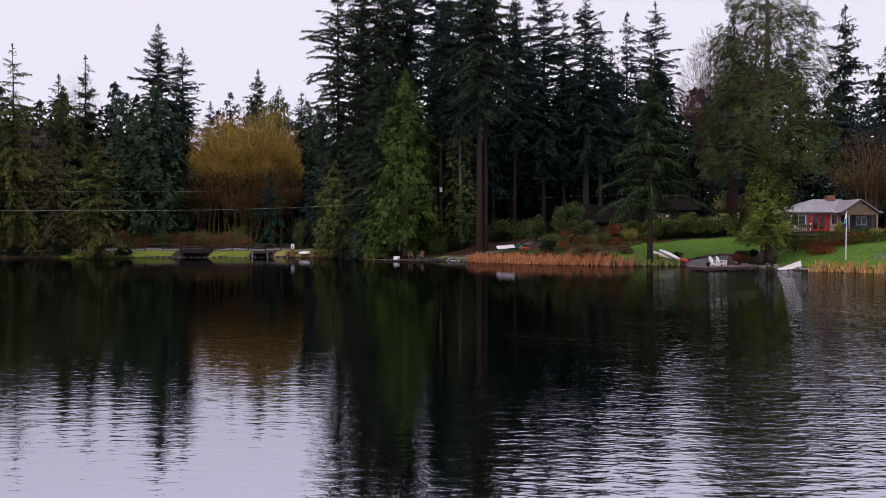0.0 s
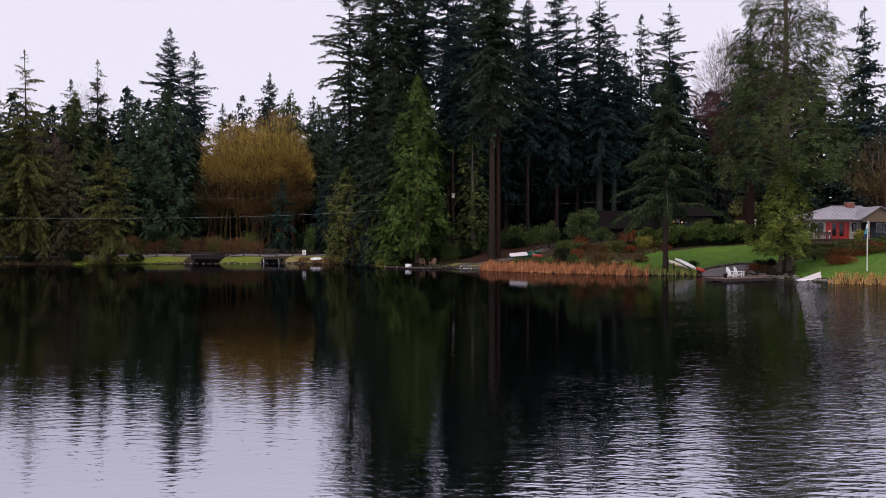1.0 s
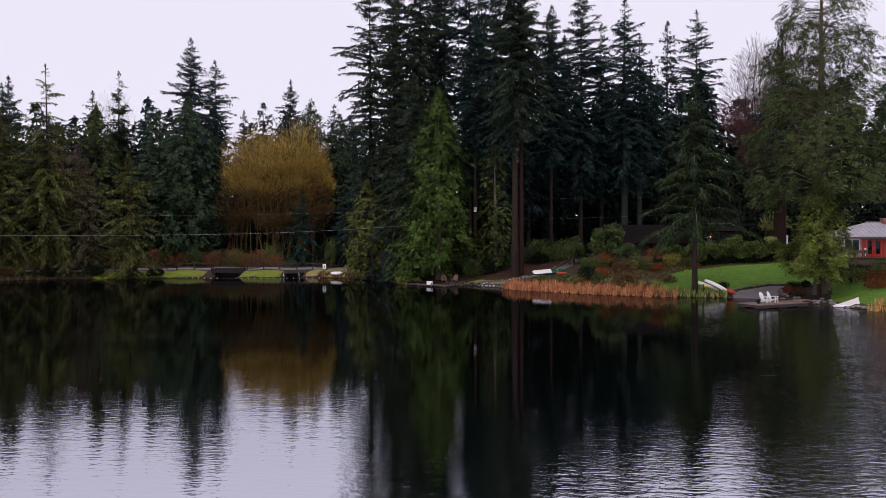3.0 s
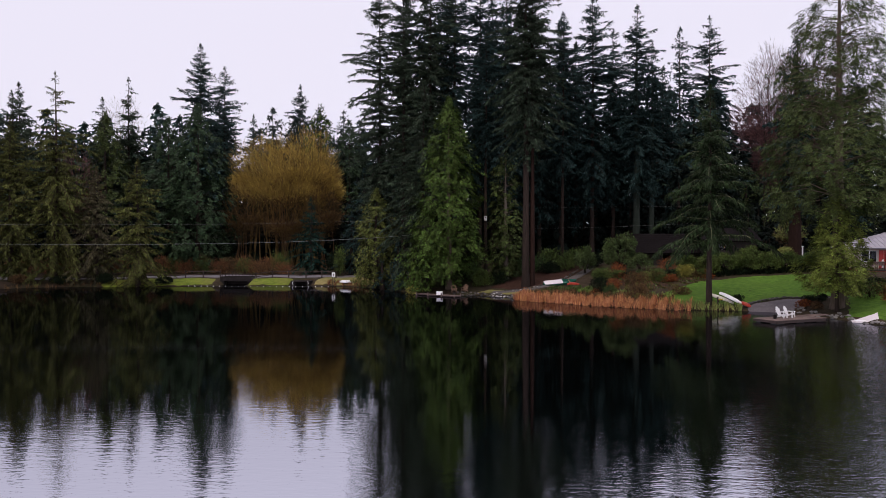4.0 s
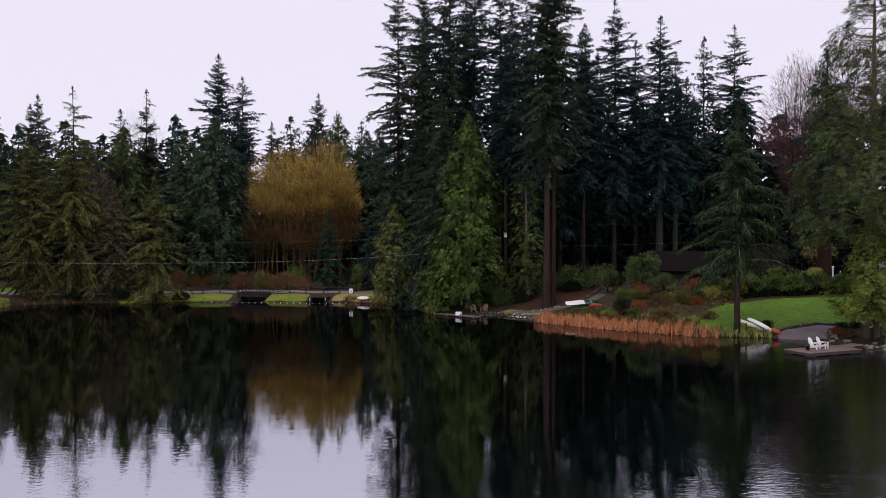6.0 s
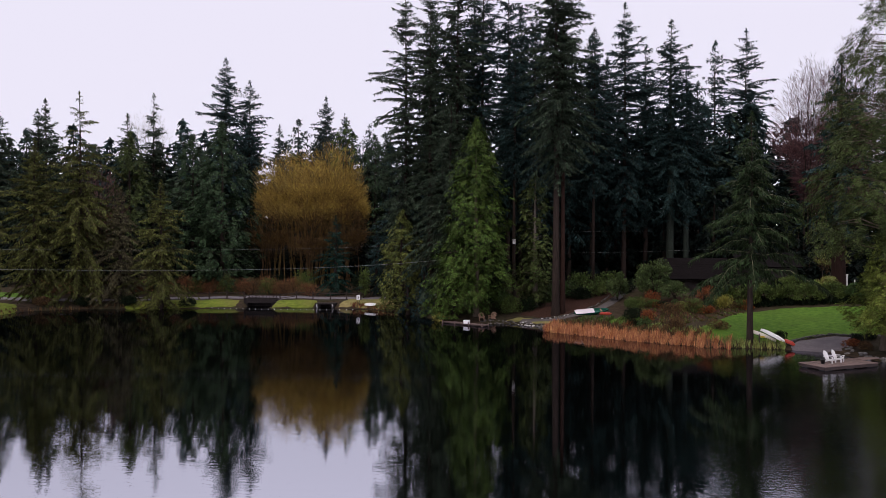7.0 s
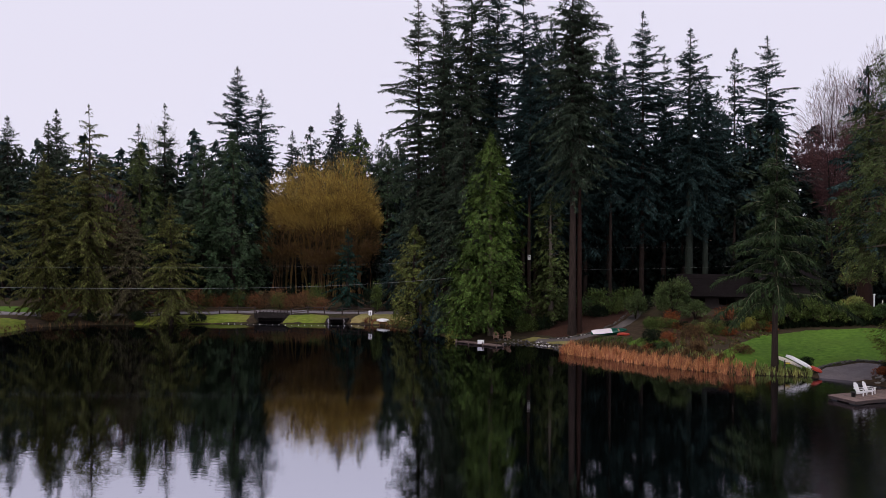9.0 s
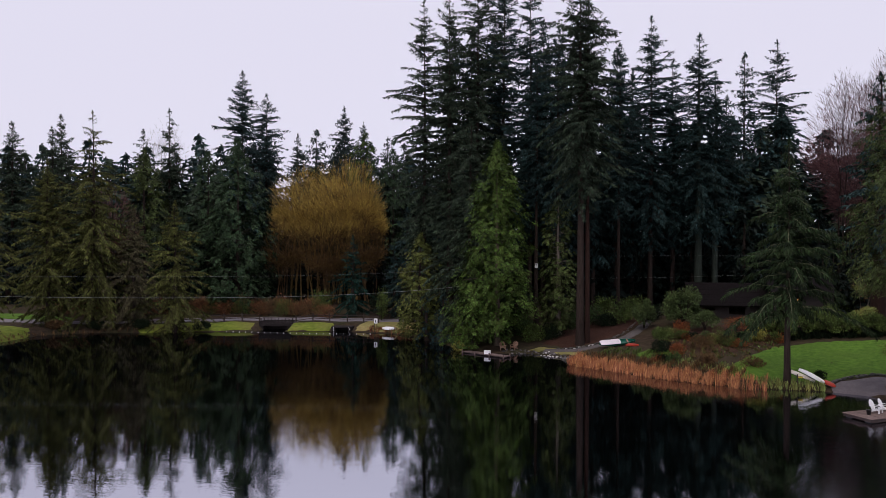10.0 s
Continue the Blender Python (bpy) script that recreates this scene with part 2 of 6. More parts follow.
M_CANVAS = surface("parasol_canvas", (0.55, 0.50, 0.46), (0.68, 0.62, 0.58), 2.0, 0.9, 0.3, 6.0)

M_GLASS = bpy.data.materials.new("window_glass")
M_GLASS.use_nodes = True
gp = M_GLASS.node_tree.nodes["Principled BSDF"]
gp.inputs["Base Color"].default_value = (0.32, 0.35, 0.36, 1)
gp.inputs["Transmission Weight"].default_value, gp.inputs["Roughness"].default_value, gp.inputs["IOR"].default_value = 1.0, 0.02, 1.45
gp.inputs["Specular IOR Level"].default_value = 0.12

M_LAMP = bpy.data.materials.new("warm_lamp_glow")
M_LAMP.use_nodes = True
lp = M_LAMP.node_tree.nodes["Principled BSDF"]
lp.inputs["Emission Color"].default_value, lp.inputs["Emission Strength"].default_value = (1.0, 0.36, 0.12, 1), 3.0

# lake water: dark and glossy, ruffled by wind in broad uneven areas
M_WATER = bpy.data.materials.new("lake_water")
M_WATER.use_nodes = True
an, al = M_WATER.node_tree.nodes, M_WATER.node_tree.links
an.remove(an["Principled BSDF"])
a_deep, a_gloss, a_mix, a_fres = an.new("ShaderNodeBsdfDiffuse"), an.new("ShaderNodeBsdfGlossy"), an.new("ShaderNodeMixShader"), an.new("ShaderNodeFresnel")
a_deep.inputs["Color"].default_value = (0.0008, 0.001, 0.0008, 1)
a_gloss.inputs["Color"].default_value = (0.80, 0.81, 0.89, 1)
a_gloss.inputs["Roughness"].default_value = 0.0
a_fres.inputs["IOR"].default_value = 18.0
al.new(a_fres.outputs[0], a_mix.inputs[0])
al.new(a_deep.outputs[0], a_mix.inputs[1])
al.new(a_gloss.outputs[0], a_mix.inputs[2])
al.new(a_mix.outputs[0], an["Material Output"].inputs[0])
a_tc = an.new("ShaderNodeTexCoord")
heights = []
for sx, sy, scale, detail, gain in ((1.0, 2.3, 3.9, 1.0, 0.37), (0.8, 2.1, 2.1, 0.0, 0.36), (0.5, 1.4, 0.8, 0.0, 0.36)):
    a_map, a_noise = an.new("ShaderNodeMapping"), an.new("ShaderNodeTexNoise")
    a_map.inputs["Scale"].default_value = (sx, sy, 1)
    a_map.inputs["Rotation"].default_value = (0, 0, radians(12))
    a_noise.inputs["Scale"].default_value, a_noise.inputs["Detail"].default_value = scale, detail
    a_gain = an.new("ShaderNodeMath")
    a_gain.operation = "MULTIPLY"
    a_gain.inputs[1].default_value = gain
    al.new(a_tc.outputs["Object"], a_map.inputs[0])
    al.new(a_map.outputs[0], a_noise.inputs["Vector"])
    al.new(a_noise.outputs[0], a_gain.inputs[0])
    heights.append(a_gain)
a_sum = an.new("ShaderNodeMath")
a_two = an.new("ShaderNodeMath")
al.new(heights[0].outputs[0], a_two.inputs[0])
al.new(heights[1].outputs[0], a_two.inputs[1])
al.new(a_two.outputs[0], a_sum.inputs[0])
al.new(heights[2].outputs[0], a_sum.inputs[1])
a_wind = an.new("ShaderNodeTexNoise")
a_wind.inputs["Scale"].default_value, a_wind.inputs["Detail"].default_value = 0.06, 3
a_sep = an.new("ShaderNodeSeparateXYZ")
a_lie, a_lie2, a_tot = an.new("ShaderNodeMath"), an.new("ShaderNodeMath"), an.new("ShaderNodeMath")
a_lie.operation = a_lie2.operation = "MULTIPLY_ADD"
a_lie.inputs[1].default_value, a_lie.inputs[2].default_value = 0.035, 0.0
a_lie2.inputs[1].default_value = -0.0115
a_range = an.new("ShaderNodeMapRange")
a_range.interpolation_type = "SMOOTHSTEP"
a_range.inputs["From Min"].default_value, a_range.inputs["From Max"].default_value = 0.12, 0.80
a_range.inputs["To Min"].default_value, a_range.inputs["To Max"].default_value = 0.0, 1.2
al.new(a_tc.outputs["Object"], a_wind.inputs["Vector"])
al.new(a_tc.outputs["Object"], a_sep.inputs[0])
al.new(a_sep.outputs["X"], a_lie.inputs[0])
al.new(a_sep.outputs["Y"], a_lie2.inputs[0])
al.new(a_lie.outputs[0], a_lie2.inputs[2])
al.new(a_lie2.outputs[0], a_tot.inputs[0])
al.new(a_wind.outputs[0], a_tot.inputs[1])
al.new(a_tot.outputs[0], a_range.inputs[0])
a_bump = an.new("ShaderNodeBump")
a_bump.inputs["Distance"].default_value = 0.036
a_calm, a_lull = an.new("ShaderNodeMapRange"), an.new("ShaderNodeMath")
a_calm.inputs["From Min"].default_value, a_calm.inputs["From Max"].default_value = 45, 85
a_calm.inputs["To Min"].default_value, a_calm.inputs["To Max"].default_value = 1.0, 0.5
a_lull.operation = "MULTIPLY"
a_near, a_most = an.new("ShaderNodeMapRange"), an.new("ShaderNodeMath")
a_near.interpolation_type = "SMOOTHSTEP"
a_near.inputs["From Min"].default_value, a_near.inputs["From Max"].default_value = 24, 43
a_near.inputs["To Min"].default_value, a_near.inputs["To Max"].default_value = 0.25, 0.07
a_most.operation = "MAXIMUM"
al.new(a_sep.outputs["Y"], a_near.inputs[0])
al.new(a_near.outputs[0], a_most.inputs[0])
al.new(a_sep.outputs["Y"], a_calm.inputs[0])
al.new(a_calm.outputs[0], a_lull.inputs[0])
al.new(a_range.outputs[0], a_lull.inputs[1])
al.new(a_lull.outputs[0], a_most.inputs[1])
al.new(a_most.outputs[0], a_bump.inputs["Strength"])
al.new(a_sum.outputs[0], a_bump.inputs["Height"])
al.new(a_bump.outputs[0], a_gloss.inputs["Normal"])
al.new(a_bump.outputs[0], a_fres.inputs["Normal"])


# ---- building helpers ----
def mesh_np(name, verts, faces, material, smooth=False):
    """A mesh from arrays of corners and of faces that all have the same number of corners."""
    verts, faces = np.asarray(verts, np.float32), np.asarray(faces, np.int32)
    me = bpy.data.meshes.new(name)
    me.vertices.add(len(verts))
    me.vertices.foreach_set("co", verts.ravel())
    k = faces.shape[1]
    me.loops.add(faces.size)
    me.loops.foreach_set("vertex_index", faces.ravel())
    me.polygons.add(len(faces))
    me.polygons.foreach_set("loop_start", np.arange(0, faces.size, k, dtype=np.int32))
    me.polygons.foreach_set("use_smooth", np.full(len(faces), smooth))
    me.update(calc_edges=True)
    me.materials.append(material)
    return me


def thing(name, at, label, category, group="", turn=0.0, size=1.0):
    ob = new(name)
    ob.empty_display_size = 0.3
    ob.matrix_basis = pose(*at, 0, 0, turn) @ Matrix.Scale(size, 4)
    return tagged(ob, label, category, group)


def put(name, me, parent, label="", m=None):
    """Links a ready mesh as a part."""
    ob = new(name, me)
    ob.parent = parent
    if m is not None:
        ob.matrix_basis = m
    return tagged(ob, label)


def part(name, bm, material, parent, label="", m=None, smooth=False):
    me = bpy.data.meshes.new(name)
    bm.to_mesh(me)
    bm.free()
    me.materials.append(material)
    if smooth:
        me.polygons.foreach_set("use_smooth", np.full(len(me.polygons), True))
    return put(name, me, parent, label, m)


def box(x0, y0, z0, x1, y1, z1, bevel=0.0, bm=None):
    bm = bm or bmesh.new()
    vs = [bm.verts.new(p) for p in ((x0, y0, z0), (x1, y0, z0), (x1, y1, z0), (x0, y1, z0), (x0, y0, z1), (x1, y0, z1), (x1, y1, z1), (x0, y1, z1))]
    fs = [bm.faces.new([vs[i] for i in q]) for q in ((3, 2, 1, 0), (4, 5, 6, 7), (0, 1, 5, 4), (1, 2, 6, 5), (2, 3, 7, 6), (3, 0, 4, 7))]
    if bevel:
        bmesh.ops.bevel(bm, geom=list({e for f in fs for e in f.edges}), offset=bevel, segments=1, affect="EDGES")
    return bm


def prism(points, z0, z1, bm=None):
    """An upright block over a flat outline."""
    bm = bm or bmesh.new()
    lo, hi = [bm.verts.new((x, y, z0)) for x, y in points], [bm.verts.new((x, y, z1)) for x, y in points]
    n = len(points)
    bm.faces.new(lo[::-1]), bm.faces.new(hi)
    for i in range(n):
        bm.faces.new((lo[i], lo[(i + 1) % n], hi[(i + 1) % n], hi[i]))
    bmesh.ops.recalc_face_normals(bm, faces=bm.faces)
    return bm


def tube(points, radii, sides=8, cap=True):
    """Corners and faces of a round stem along points."""
    pts = np.asarray(points, float)
    n = len(pts)
    d = np.gradient(pts, axis=0)
    d /= np.linalg.norm(d, axis=1)[:, None] + 1e-9
    ref = np.where(np.abs(d[:, 2:3]) > 0.9, [[1.0, 0, 0]], [[0, 0, 1.0]])
    u = np.cross(d, ref)
    u /= np.linalg.norm(u, axis=1)[:, None]
    v = np.cross(d, u)
    a = np.linspace(0, 2 * np.pi, sides, endpoint=False)
    ring = u[:, None] * np.cos(a)[None, :, None] + v[:, None] * np.sin(a)[None, :, None]
    verts = (pts[:, None] + ring * np.asarray(radii, float)[:, None, None]).reshape(-1, 3)
    i, j = np.meshgrid(np.arange(n - 1), np.arange(sides), indexing="ij")
    faces = np.stack((i * sides + j, i * sides + (j + 1) % sides, (i + 1) * sides + (j + 1) % sides, (i + 1) * sides + j), -1).reshape(-1, 4)
    return verts, faces


def merge(lists):
    vs, fs, k = [], [], 0
    for v, f in lists:
        vs.append(v), fs.append(f + k)
        k += len(v)
    return np.concatenate(vs), np.concatenate(fs)


def unit(a):
    return a / (np.linalg.norm(a, axis=-1, keepdims=True) + 1e-9)


def blades(base, way, length, width, rng, curl=0.0, ref=None):
    """Many small four-cornered leaves: each from its base along its way. ref: what each leaf's flat side faces."""
    n = len(base)
    way = unit(way)
    side = unit(np.cross(way, unit(rng.normal(size=(n, 3)) if ref is None else ref)))
    up = np.cross(side, way)
    length, width = length[:, None], width[:, None]
    mid = base + way * length * 0.45
    tip = base + way * length + up * length * curl
    v = np.stack((base, mid + side * width * 0.5, tip, mid - side * width * 0.5), 1).reshape(-1, 3)
    return v, np.arange(4 * n).reshape(-1, 4)


# ---- the lie of the land ----
SHORE = np.array([(-900, -300), (-260, -20), (-150, 40), (-95, 78), (-80, 92), (-71, 101), (-70.6, 106), (-70.2, 111.5), (-64.5, 115.6), (-57, 116.6), (-49.7, 118.5), (-38.4, 121), (-28, 122), (-21.3, 120.3),
                  (-16.6, 116.5), (-12, 110.2), (-9.4, 105), (-5, 103.4), (-1, 103.6), (2.4, 101.2), (3.4, 96.6), (8.3, 92.2), (11.6, 88.9), (15.6, 86.6), (20.4, 84.6), (25.7, 84), (28.6, 82.6), (30.6, 79.6),
                  (31.5, 77.6), (32.4, 74), (33.6, 71), (38, 67.5), (47, 62), (62, 52), (95, 34), (170, -20), (300, -120), (900, -400)], float)


def land(x, y):
    """Metres from the water's edge: more than 0 on land."""
    x, y = np.broadcast_arrays(np.asarray(x, float), np.asarray(y, float))
    p = np.stack((x.ravel(), y.ravel()), -1)
    best = np.full(len(p), 1e9)
    for a, b in zip(SHORE[:-1], SHORE[1:]):
        ab = b - a
        s = np.clip(((p - a) @ ab) / (ab @ ab), 0, 1)
        best = np.minimum(best, np.hypot(*(p - a - s[:, None] * ab).T))
    north = p[:, 1] > np.interp(p[:, 0], SHORE[:, 0], SHORE[:, 1])
    inside = north.copy()
    return np.where(inside, best, -best).reshape(x.shape)


def ground(x, y):
    """Height of the ground."""
    x, y = np.broadcast_arrays(np.asarray(x, float), np.asarray(y, float))
    d = land(x, y)
    w = np.clip((x + 22) / 18, 0, 1)
    w = w * w * (3 - 2 * w)
    slope, cap = 0.06 + 0.115 * w, 1.5 + 1.75 * w
    up = 0.28 * np.clip(d / 0.5, 0, 1) + 0.45 * (1 - w) * np.clip((d - 0.4) / 2.0, 0, 1) + np.minimum(slope * np.maximum(d - 0.5, 0), cap) + 0.008 * np.maximum(d - 60, 0)
    up = np.minimum(up, 30) + 0.06 * np.sin(x * 0.9 + 1.3 * np.sin(y * 0.5)) * np.clip(d / 4, 0, 1)
    for ix, half, end in ((-39.3, 1.9, 126.6), (-28.9, 1.15, 124.8)):
        cut = np.clip((half + 0.5 - np.abs(x - ix)) / 0.5, 0, 1) * np.clip((end - y) / 0.8, 0, 1)
        up = up * (1 - cut) - 0.5 * cut
    return np.where(d > 0, up, np.maximum(-2.5, 0.35 * d))


def gz(x, y):
    return float(ground(x, y))


def spread(lo, hi, fine0, fine1, step):
    mid = np.arange(fine0, fine1 + step, step)
    out = np.geomspace(step * 2, max(hi - fine1, 1), 26)
    out2 = np.geomspace(step * 2, max(fine0 - lo, 1), 26)
    return np.concatenate(((fine0 - out2)[::-1], mid, mid[-1] + out))


def sheet(xs, ys, height):
    X, Y = np.meshgrid(xs, ys)
    v = np.stack((X, Y, height(X, Y)), -1).reshape(-1, 3)
    nx = len(xs)
    i, j = np.meshgrid(np.arange(len(ys) - 1), np.arange(nx - 1), indexing="ij")
    a = i * nx + j
    return v, np.stack((a, a + 1, a + nx + 1, a + nx), -1).reshape(-1, 4)


ground_sheet = new("ground", mesh_np("ground", *sheet(spread(-3000, 3000, -92, 62, 0.8), spread(-600, 4000, 64, 134, 0.8), ground), M_SOIL, True))
tagged(ground_sheet, "brown forest floor with moss and fallen needles", "ground", kind="structure")
lake = new("water", mesh_np("water", [(-1500, -550, 0), (1500, -550, 0), (1500, 140, 0), (-1500, 140, 0)], [(0, 1, 2, 3)], M_WATER))
tagged(lake, "dark lake water with wind ripples mirroring the trees", "lake", kind="structure")


def patch(name, outline, material, label, lift=0.05, rings=14, kind="structure", seed=3, rough=0.25):
    """A skin of turf, gravel or mulch that follows the ground inside an outline."""
    pts = np.array(outline, float)
    rng = np.random.default_rng(seed)
    loop = []
    for a, b in zip(pts, np.roll(pts, -1, 0)):
        n = max(2, int(np.hypot(*(b - a)) / 0.6))
        loop += [a + (b - a) * k / n for k in range(n)]
    loop = np.array(loop) + rng.normal(0, rough * 0.4, (len(loop), 2))
    mid = pts.mean(0)
    v = []
    for k in range(rings + 1):
        q = mid + (loop - mid) * (k / rings if k else 0.01)
        z = ground(q[:, 0], q[:, 1]) + lift * (1 if k < rings else -0.6)
        v.append(np.column_stack((q, z)))
    n = len(loop)
    i, j = np.meshgrid(np.arange(rings), np.arange(n), indexing="ij")
    f = np.stack((i * n + j, (i + 1) * n + j, (i + 1) * n + (j + 1) % n, i * n + (j + 1) % n), -1).reshape(-1, 4)
    ob = new(name, mesh_np(name, np.concatenate(v), f, material, True))
    return tagged(ob, label, name.replace("_", " "), kind=kind)


def strip(name, line, width, material, label, lift=0.08):
    """A band of road or path along a line, laid over the ground."""
    pts = np.array(line, float)
    run = np.concatenate(([0], np.cumsum(np.hypot(*np.diff(pts, axis=0).T))))
    s = np.linspace(0, run[-1], int(run[-1] / 0.6))
    p = np.column_stack((np.interp(s, run, pts[:, 0]), np.interp(s, run, pts[:, 1])))
    for _ in range(12):
        p[1:-1] = (p[:-2] + 2 * p[1:-1] + p[2:]) / 4
    d = unit(np.gradient(p, axis=0))
    nrm = np.column_stack((-d[:, 1], d[:, 0]))
    rows = []
    for k in (-0.55, -0.5, -0.25, 0, 0.25, 0.5, 0.55):
        q = p + nrm * (width * k + 0.05 * np.sin(s * 2.1 + k * 9))[:, None]
        rows.append(np.column_stack((q, ground(q[:, 0], q[:, 1]) + (lift if abs(k) < 0.52 else -0.05))))
    n = len(s)
    i, j = np.meshgrid(np.arange(6), np.arange(n - 1), indexing="ij")
    f = np.stack((i * n + j, i * n + j + 1, (i + 1) * n + j + 1, (i + 1) * n + j), -1).reshape(-1, 4)
    return tagged(new(name, mesh_np(name, np.concatenate(rows), f, material, True)), label, name.replace("_", " "), kind="structure")


patch("lawn", [(16.6, 88.5), (21, 93), (25.5, 96.8), (30, 98), (36, 98), (40.5, 95.5), (38.5, 90), (36, 85.2), (31.0, 87.0), (27.4, 85.9), (24, 85.8), (20, 86.4)], M_LAWN, "bright green mown lawn rising from the lake edge", 0.06)
patch("lawn", [(32.2, 76.2), (33.6, 78), (36.2, 84.5), (40, 86.5), (46, 86), (56, 80), (60, 66), (52, 61), (44, 65), (38, 68.8), (34.2, 72)], M_LAWN, "green grass slope below the red-doored house", 0.06)
patch("mulch_bed", [(0, 106.6), (3, 104.2), (7, 105), (10.6, 108.4), (14.5, 115), (11, 118), (4, 113)], M_MULCH, "reddish-brown bark mulch under the tall firs", 0.06)
patch("mulch_bed", [(13, 99), (17, 95.5), (21, 95), (25, 97.5), (27, 101), (22, 106), (15, 106)], M_MULCH, "brown mulch bed planted with shrubs", 0.055)
patch("grass_strip", [(-1.6, 104.6), (1.8, 102.6), (4.6, 99.4), (5.6, 100.6), (3, 103.2), (0, 105.4)], M_DRY_GRASS, "yellowed grass strip beside the gravel path", 0.08)
patch("grass_strip", [(10.4, 96.5), (12.5, 95), (15, 95.8), (14.5, 98), (12, 98.6)], M_LAWN, "small green grass strip behind the reeds", 0.07)
patch("boat_ramp", [(26.0, 83.4), (26.6, 84.8), (28.4, 86.0), (31.2, 86.4), (32.8, 85.4), (31.4, 83.0), (30.2, 81.6), (28.4, 82.3)], M_RAMP, "grey gravel boat ramp running into the water", 0.05)
patch("grass_bank", [(-58, 115.6), (-50, 118.5), (-44, 120.1), (-42.3, 120.6), (-42.4, 123.6), (-46, 124.0), (-52, 121.8), (-58.5, 119.0)], M_ROUGH_GRASS, "bright yellow-green grass bank at the far shore", 0.07)
patch("grass_bank", [(-37.3, 121.2), (-34, 121.5), (-30.8, 121.8), (-30.7, 124.4), (-34, 125.2), (-37.2, 124.6)], M_ROUGH_GRASS, "bright yellow-green grass between two footbridges", 0.07)
patch("grass_bank", [(-27.2, 122.2), (-22, 120.8), (-17, 118), (-14, 122), (-19, 126), (-26, 127)], M_DRY_GRASS, "dull grass bank beside an upturned boat", 0.07)
patch("grass_bank", [(-70.4, 102), (-69.9, 109), (-72, 113), (-80, 114), (-94, 112), (-92, 98), (-80, 93)], M_ROUGH_GRASS, "mown grass point at the lakeside bend", 0.07)
patch("grass_bank", [(-92, 119.6), (-80, 119.2), (-72, 120.4), (-71, 122.6), (-80, 123.6), (-92, 123.6)], M_LAWN, "green grass beyond the lakeside road", 0.07)
strip("lakeside_road", [(-104, 117.6), (-84, 117.2), (-72, 118.2), (-62, 120.8), (-53, 124), (-44, 127), (-36, 128), (-28, 128), (-17, 127), (-9, 125)], 2.4, M_ROAD, "pale grey lakeside road behind a rail fence", 0.10)
strip("gravel_path", [(0.6, 103.6), (3.4, 102.6), (6.6, 102.8), (9.2, 104.2), (11.6, 107.2), (14, 112.5), (15.6, 117.5), (17, 122)], 1.25, M_GRAVEL, "grey gravel path climbing between stones", 0.09)



# ---- trees ----
def stem(h, r0, rng, sides=10, sway=0.12, flare=1.35, lean=(0, 0), top=0.05):
    t = np.concatenate(([0, 0.012, 0.035], np.linspace(0.08, 1, 11)))
    x = lean[0] * t * h + sway * np.sin(t * 5 + rng.uniform(0, 6)) * t
    y = lean[1] * t * h + sway * np.sin(t * 4 + rng.uniform(0, 6)) * t
    r = np.maximum(r0 * (1 - t) ** 0.85, top) * np.where(t < 0.01, flare, np.where(t < 0.03, 1 + (flare - 1) * 0.4, 1))
    v, f = tube(np.column_stack((x, y, t * h - 0.25 * (t == 0))), r, sides)
    v = v + np.where(v[:, 2:3] < 0.06 * h, 0.05 * r0 * rng.normal(size=v.shape), 0)
    return v, f


